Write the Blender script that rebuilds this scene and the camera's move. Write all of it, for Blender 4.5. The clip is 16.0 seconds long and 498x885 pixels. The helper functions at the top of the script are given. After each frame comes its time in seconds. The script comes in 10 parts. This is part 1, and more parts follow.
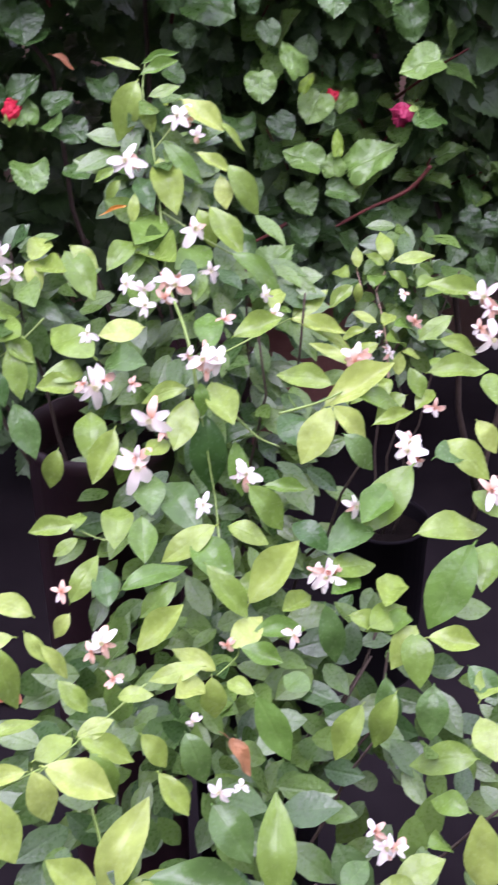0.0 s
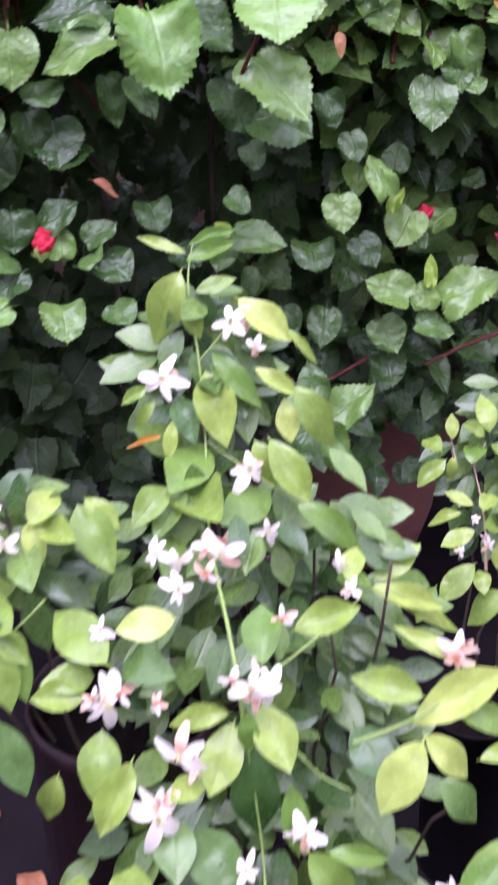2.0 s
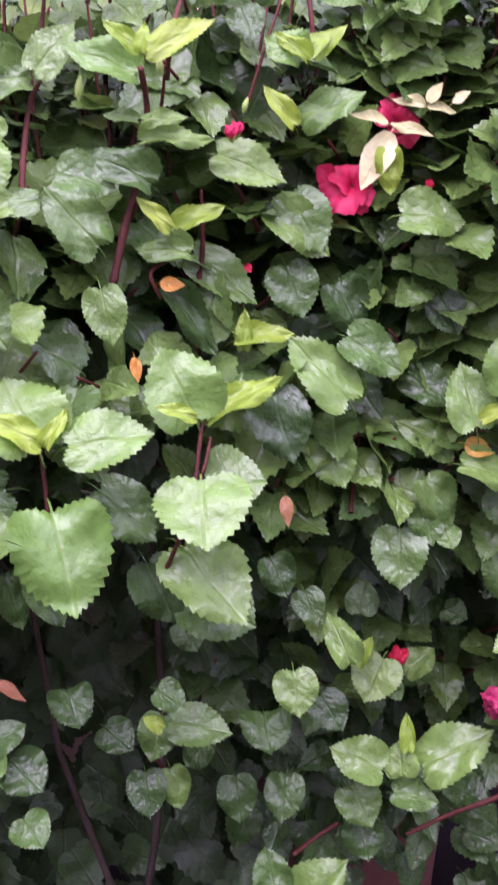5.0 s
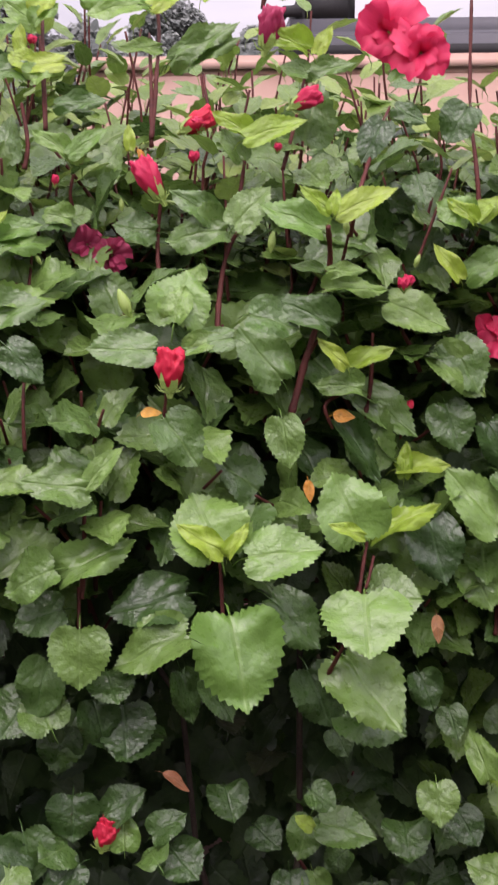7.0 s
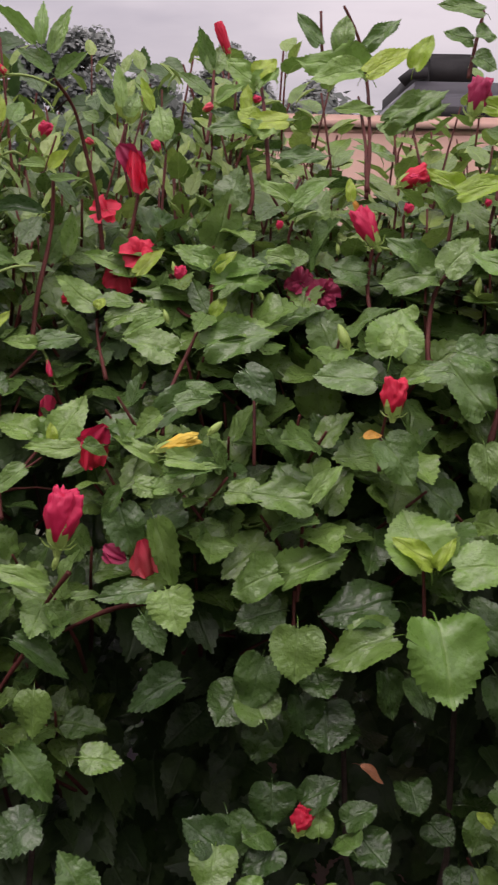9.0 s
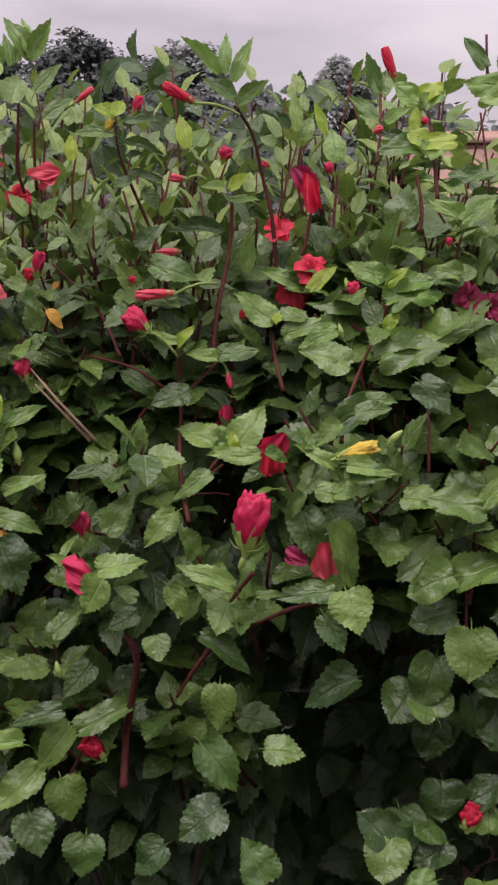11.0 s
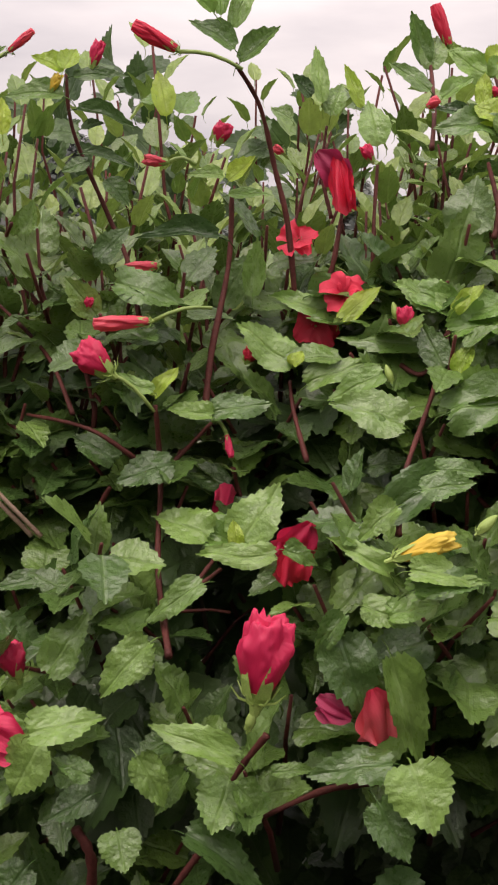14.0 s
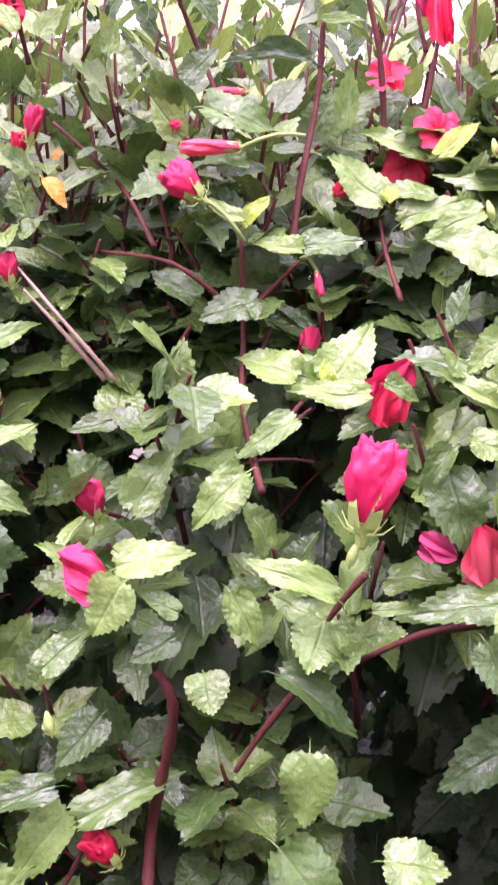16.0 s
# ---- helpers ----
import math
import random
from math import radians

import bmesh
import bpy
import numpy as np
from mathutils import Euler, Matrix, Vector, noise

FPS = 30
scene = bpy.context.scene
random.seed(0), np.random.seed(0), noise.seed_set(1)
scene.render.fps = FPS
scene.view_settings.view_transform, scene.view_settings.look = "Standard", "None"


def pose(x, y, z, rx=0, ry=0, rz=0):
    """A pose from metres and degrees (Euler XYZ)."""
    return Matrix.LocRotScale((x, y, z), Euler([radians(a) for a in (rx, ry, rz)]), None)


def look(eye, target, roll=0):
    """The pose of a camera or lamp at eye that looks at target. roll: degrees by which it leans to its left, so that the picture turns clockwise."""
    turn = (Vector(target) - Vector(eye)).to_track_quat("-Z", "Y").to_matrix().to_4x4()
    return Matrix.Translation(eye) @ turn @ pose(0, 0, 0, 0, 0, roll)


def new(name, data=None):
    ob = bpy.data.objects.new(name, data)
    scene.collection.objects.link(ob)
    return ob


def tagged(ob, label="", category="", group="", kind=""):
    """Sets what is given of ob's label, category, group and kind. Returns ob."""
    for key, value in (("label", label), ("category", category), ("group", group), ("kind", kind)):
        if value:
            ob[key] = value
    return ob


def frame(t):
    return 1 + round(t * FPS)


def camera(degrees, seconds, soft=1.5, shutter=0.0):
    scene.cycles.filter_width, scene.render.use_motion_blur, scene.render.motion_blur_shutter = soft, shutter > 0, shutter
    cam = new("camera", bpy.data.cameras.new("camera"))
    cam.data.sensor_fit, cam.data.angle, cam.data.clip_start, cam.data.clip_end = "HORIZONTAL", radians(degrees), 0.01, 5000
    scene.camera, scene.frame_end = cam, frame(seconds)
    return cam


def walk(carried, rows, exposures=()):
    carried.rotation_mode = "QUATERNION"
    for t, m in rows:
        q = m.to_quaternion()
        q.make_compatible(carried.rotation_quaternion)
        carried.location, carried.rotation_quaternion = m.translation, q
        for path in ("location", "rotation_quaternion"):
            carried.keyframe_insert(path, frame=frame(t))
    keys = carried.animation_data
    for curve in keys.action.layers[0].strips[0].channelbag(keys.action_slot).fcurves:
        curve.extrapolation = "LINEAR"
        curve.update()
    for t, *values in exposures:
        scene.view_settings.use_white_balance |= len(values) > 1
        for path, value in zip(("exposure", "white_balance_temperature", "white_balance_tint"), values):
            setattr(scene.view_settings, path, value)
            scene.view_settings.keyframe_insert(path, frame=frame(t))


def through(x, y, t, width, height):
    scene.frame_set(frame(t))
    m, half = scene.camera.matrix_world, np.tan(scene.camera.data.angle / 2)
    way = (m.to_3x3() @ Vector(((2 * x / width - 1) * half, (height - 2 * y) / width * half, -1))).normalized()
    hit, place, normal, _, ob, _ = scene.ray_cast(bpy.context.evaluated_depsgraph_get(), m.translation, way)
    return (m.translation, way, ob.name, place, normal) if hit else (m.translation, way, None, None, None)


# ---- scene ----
cam = camera(23.08, 16.0, soft=2.1, shutter=0.4)
walk(cam, [
    (0, pose(-0.0828, -0.4913, 1.2177, 60.228, 0.503, -9.189)),
    (0.5, pose(-0.1038, -0.4764, 1.2071, 59.550, 0.499, -6.426)),
    (1, pose(-0.1120, -0.4101, 1.2157, 59.418, 0.765, -5.043)),
    (1.5, pose(-0.0861, -0.3058, 1.2287, 59.641, 0.825, -5.030)),
    (2, pose(-0.0336, -0.1899, 1.2676, 60.429, 0.712, -5.440)),
    (2.5, pose(0.0023, -0.0605, 1.2947, 61.616, 0.886, -6.251)),
    (3, pose(0.0635, 0.0385, 1.3090, 62.346, 0.925, -6.946)),
    (5.5, pose(0.0514, 0.0940, 1.4444, 71.209, 2.026, -4.742)),
    (6, pose(0.0308, 0.0616, 1.4465, 72.643, 1.547, -2.864)),
    (6.5, pose(0.0216, 0.0120, 1.4440, 74.175, 1.015, -1.301)),
    (7, pose(0.0000, 0.0000, 1.4533, 75.644, 0.630, -0.161)),
    (7.5, pose(0.0012, -0.0212, 1.4665, 76.754, 0.195, 1.096)),
    (8, pose(-0.0498, -0.0520, 1.4679, 77.219, -0.269, 1.637)),
    (8.5, pose(-0.1222, -0.1011, 1.4670, 77.520, -0.721, 1.538)),
    (9, pose(-0.1537, -0.1187, 1.4545, 77.898, -1.249, 2.269)),
    (9.5, pose(-0.1814, -0.1386, 1.4536, 78.159, -1.470, 3.454)),
    (10, pose(-0.2096, -0.1566, 1.4611, 78.293, -1.133, 4.771)),
    (12.5, pose(-0.2256, -0.1894, 1.4500, 79.150, -0.000, 8.962)),
    (13, pose(-0.2598, 0.0982, 1.3804, 80.936, -0.205, 8.200)),
    (13.5, pose(-0.2765, 0.1785, 1.3755, 82.099, -0.085, 7.449)),
    (14, pose(-0.2720, 0.1969, 1.3795, 83.034, -0.117, 7.056)),
    (14.5, pose(-0.2843, 0.2165, 1.3744, 83.086, -0.340, 7.214)),
    (15, pose(-0.3340, 0.2166, 1.3446, 82.837, -1.056, 6.669)),
    (15.5, pose(-0.3404, 0.2170, 1.3194, 81.622, -1.112, 6.785)),
    (16, pose(-0.3381, 0.2229, 1.3019, 80.359, -1.397, 7.073)),
], exposures=[(0, 2.0, 5750, 40), (1, 2.12, 5800, 36), (2, 2.15, 5650, 46), (2.5, 2.05, 5650, 52), (3, 2.15, 5650, 60), (5.5, 2.02, 5950, 58), (6.5, 1.75, 6300, 48), (7, 1.42, 6600, 34), (7.5, 1.05, 6700, 30), (8.5, 0.82, 6800, 30), (9.5, 0.88, 6800, 32), (12.5, 0.85, 6700, 33), (13, 1.1, 7150, 28), (13.5, 1.3, 7150, 25), (14, 1.1, 7250, 26), (14.5, 0.95, 7250, 26), (15, 1.5, 7250, 34), (15.5, 2.22, 6600, 48), (16, 2.75, 6200, 70)])

# ---- world, sun and exposure ----
world = bpy.data.worlds.new("overcast")
scene.world = world
world.use_nodes = True
wn, wl = world.node_tree.nodes, world.node_tree.links
sky = wn.new("ShaderNodeTexSky")
sky.sky_type, sky.sun_disc = "NISHITA", False
sky.sun_elevation, sky.sun_rotation = radians(68), radians(200)
sky.air_density, sky.dust_density = 1.0, 3.0
grey = wn.new("ShaderNodeHueSaturation")
grey.inputs["Saturation"].default_value = 0.12
wl.new(sky.outputs[0], grey.inputs["Color"])
coord = wn.new("ShaderNodeTexCoord")
cloud = wn.new("ShaderNodeTexNoise")
cloud.inputs["Scale"].default_value, cloud.inputs["Detail"].default_value = 4.5, 6
stretch = wn.new("ShaderNodeMapping")
stretch.inputs["Scale"].default_value = (1, 1, 4)
wl.new(coord.outputs["Generated"], stretch.inputs[0])
wl.new(stretch.outputs[0], cloud.inputs["Vector"])
cramp = wn.new("ShaderNodeValToRGB")
cramp.color_ramp.elements[0].position, cramp.color_ramp.elements[1].position = 0.3, 0.7
cramp.color_ramp.elements[0].color, cramp.color_ramp.elements[1].color = (6.0, 6.4, 6.9, 1), (9.7, 10.1, 10.2, 1)
wl.new(cloud.outputs[0], cramp.inputs[0])
deck = wn.new("ShaderNodeMixRGB")
deck.inputs[0].default_value = 0.8
wl.new(grey.outputs[0], deck.inputs[1])
wl.new(cramp.outputs[0], deck.inputs[2])
high = wn.new("ShaderNodeSeparateXYZ")
wl.new(coord.outputs["Generated"], high.inputs[0])
lift = wn.new("ShaderNodeMath")
lift.operation, lift.use_clamp = "MULTIPLY_ADD", False
lift.inputs[1].default_value, lift.inputs[2].default_value = 1.1, 0.55
wl.new(high.outputs[2], lift.inputs[0])
floor_of = wn.new("ShaderNodeMath")
floor_of.operation = "MAXIMUM"
floor_of.inputs[1].default_value = 0.55
wl.new(lift.outputs[0], floor_of.inputs[0])
dome = wn.new("ShaderNodeVectorMath")
dome.operation = "SCALE"
wl.new(deck.outputs[0], dome.inputs[0])
wl.new(floor_of.outputs[0], dome.inputs["Scale"])
back = wn["Background"]
back.inputs["Strength"].default_value = 0.068
wl.new(dome.outputs[0], back.inputs["Color"])
sun = new("sun", bpy.data.lights.new("sun", "SUN"))
sun.data.energy, sun.data.angle, sun.data.color = 0.85, radians(50), (1.0, 0.97, 0.93)
sun.matrix_world = look((0, 0, 0), (0.18, 0.52, -1.35))


# ---- materials ----
def mat_base(name):
    m = bpy.data.materials.new(name)
    m.use_nodes = True
    n, l = m.node_tree.nodes, m.node_tree.links
    return m, n, l, n["Principled BSDF"]


def leaf_material(name, dark, light, vein, rough=0.42, veins=5.0, through=0.18, island=False, ribbing=0.30, relief=1.0, shine=0.7):
    """A leaf: blade colour varied from leaf to leaf, paler veins, blotches and a waxy gloss."""
    m, n, l, b = mat_base(name)
    uv = n.new("ShaderNodeUVMap")
    sep = n.new("ShaderNodeSeparateXYZ")
    l.new(uv.outputs[0], sep.inputs[0])

    def op(kind, a, c=None, clamp=False):
        k = n.new("ShaderNodeMath")
        k.operation, k.use_clamp = kind, clamp
        for i, v in enumerate((a, c)):
            if v is None:
                continue
            if isinstance(v, (int, float)):
                k.inputs[i].default_value = v
            else:
                l.new(v, k.inputs[i])
        return k.outputs[0]

    ax = op("ABSOLUTE", sep.outputs[0])
    mid = op("SUBTRACT", 1.0, op("MULTIPLY", ax, 26.0), True)
    slant = op("SUBTRACT", sep.outputs[1], op("MULTIPLY", ax, 0.95))
    wave = op("SINE", op("MULTIPLY", slant, veins * 6.283))
    lateral = op("MULTIPLY", op("SUBTRACT", wave, 0.93, True), 7.0, True)
    ribs = op("MAXIMUM", mid, op("MULTIPLY", lateral, 0.55))
    if island:
        rnd = n.new("ShaderNodeNewGeometry").outputs["Random Per Island"]
    else:
        rnd = n.new("ShaderNodeObjectInfo").outputs["Random"]
    mix = n.new("ShaderNodeMixRGB")
    mix.inputs[1].default_value, mix.inputs[2].default_value = (*dark, 1), (*light, 1)
    l.new(rnd, mix.inputs[0])
    blot = n.new("ShaderNodeTexNoise")
    blot.noise_dimensions = "4D"
    blot.inputs["Scale"].default_value, blot.inputs["Detail"].default_value = 4.2, 4
    l.new(uv.outputs[0], blot.inputs["Vector"])
    l.new(op("MULTIPLY", rnd, 40.0), blot.inputs["W"])
    hsv = n.new("ShaderNodeHueSaturation")
    l.new(op("ADD", 0.55, op("MULTIPLY", blot.outputs[0], 0.9)), hsv.inputs["Value"])
    l.new(mix.outputs[0], hsv.inputs["Color"])
    vm = n.new("ShaderNodeMixRGB")
    vm.inputs[2].default_value = (*vein, 1)
    l.new(op("MULTIPLY", ribs, ribbing), vm.inputs[0])
    l.new(hsv.outputs[0], vm.inputs[1])
    colour = vm.outputs[0]
    l.new(colour, b.inputs["Base Color"])
    bump = n.new("ShaderNodeBump")
    bump.inputs["Strength"].default_value, bump.inputs["Distance"].default_value = 0.45 * relief, 0.002
    fine = n.new("ShaderNodeTexNoise")
    fine.inputs["Scale"].default_value, fine.inputs["Detail"].default_value = 13.0, 3
    l.new(uv.outputs[0], fine.inputs["Vector"])
    quilt = op("ADD", op("MULTIPLY", wave, -0.09), op("ADD", op("MULTIPLY", blot.outputs[0], 3.0), op("MULTIPLY", fine.outputs[0], 1.15)))
    l.new(op("SUBTRACT", quilt, op("MULTIPLY", mid, 1.0)), bump.inputs["Height"])
    l.new(bump.outputs[0], b.inputs["Normal"])
    wet = n.new("ShaderNodeTexNoise")
    wet.inputs["Scale"].default_value, wet.inputs["Detail"].default_value = 11.0, 3
    l.new(uv.outputs[0], wet.inputs["Vector"])
    l.new(op("ADD", rough - 0.33, op("MULTIPLY", wet.outputs[0], 0.56)), b.inputs["Roughness"])
    b.inputs["Specular IOR Level"].default_value = shine
    tr = n.new("ShaderNodeBsdfTranslucent")
    l.new(colour, tr.inputs[0])
    ms = n.new("ShaderNodeMixShader")
    ms.inputs[0].default_value = through
    l.new(b.outputs[0], ms.inputs[1])
    l.new(tr.outputs[0], ms.inputs[2])
    l.new(ms.outputs[0], n["Material Output"].inputs[0])
    return m


def rough_material(name, a, c, scale=8.0, rough=0.8, bump=0.3, detail=6, metal=0.0, dist=0.004, gloss=0.5):
    """A surface with coarse stains and fine grain between two colours."""
    m, n, l, b = mat_base(name)
    tc = n.new("ShaderNodeTexCoord")
    n1, n2 = n.new("ShaderNodeTexNoise"), n.new("ShaderNodeTexNoise")
    n1.inputs["Scale"].default_value, n1.inputs["Detail"].default_value = scale, detail
    n2.inputs["Scale"].default_value, n2.inputs["Detail"].default_value = scale * 9, detail
    add = n.new("ShaderNodeMixRGB")
    add.inputs[0].default_value = 0.4
    for k in (n1, n2):
        l.new(tc.outputs["Object"], k.inputs["Vector"])
    l.new(n1.outputs[0], add.inputs[1])
    l.new(n2.outputs[0], add.inputs[2])
    ramp = n.new("ShaderNodeValToRGB")
    ramp.color_ramp.elements[0].position, ramp.color_ramp.elements[1].position = 0.32, 0.68
    ramp.color_ramp.elements[0].color, ramp.color_ramp.elements[1].color = (*a, 1), (*c, 1)
    l.new(add.outputs[0], ramp.inputs[0])
    l.new(ramp.outputs[0], b.inputs["Base Color"])
    bp = n.new("ShaderNodeBump")
    bp.inputs["Strength"].default_value, bp.inputs["Distance"].default_value = bump, dist
    l.new(add.outputs[0], bp.inputs["Height"])
    l.new(bp.outputs[0], b.inputs["Normal"])
    b.inputs["Roughness"].default_value, b.inputs["Metallic"].default_value = rough, metal
    b.inputs["Specular IOR Level"].default_value = gloss
    return m


def petal_material(name, base, edge, through=0.25, rough=0.55):
    """A petal: deeper towards its foot, paler at the rim, with fine lengthwise nerves."""
    m, n, l, b = mat_base(name)
    uv = n.new("ShaderNodeUVMap")
    sep = n.new("ShaderNodeSeparateXYZ")
    l.new(uv.outputs[0], sep.inputs[0])
    st = n.new("ShaderNodeMapping")
    st.inputs["Scale"].default_value = (14, 1.5, 1)
    l.new(uv.outputs[0], st.inputs[0])
    ns = n.new("ShaderNodeTexNoise")
    ns.inputs["Scale"].default_value, ns.inputs["Detail"].default_value = 2.0, 3
    l.new(st.outputs[0], ns.inputs["Vector"])
    s = n.new("ShaderNodeMath")
    s.operation, s.use_clamp = "MULTIPLY_ADD", True
    l.new(ns.outputs[0], s.inputs[0])
    s.inputs[1].default_value = 0.55
    l.new(sep.outputs[1], s.inputs[2])
    ramp = n.new("ShaderNodeValToRGB")
    ramp.color_ramp.elements[0].position, ramp.color_ramp.elements[1].position = 0.25, 1.1
    ramp.color_ramp.elements[0].color, ramp.color_ramp.elements[1].color = (*base, 1), (*edge, 1)
    l.new(s.outputs[0], ramp.inputs[0])
    l.new(ramp.outputs[0], b.inputs["Base Color"])
    bp = n.new("ShaderNodeBump")
    bp.inputs["Strength"].default_value, bp.inputs["Distance"].default_value = 0.5, 0.001
    l.new(ns.outputs[0], bp.inputs["Height"])
    l.new(bp.outputs[0], b.inputs["Normal"])
    b.inputs["Roughness"].default_value = rough
    tr = n.new("ShaderNodeBsdfTranslucent")
    l.new(ramp.outputs[0], tr.inputs[0])
    ms = n.new("ShaderNodeMixShader")
    ms.inputs[0].default_value = through
    l.new(b.outputs[0], ms.inputs[1])
    l.new(tr.outputs[0], ms.inputs[2])
    l.new(ms.outputs[0], n["Material Output"].inputs[0])
    return m


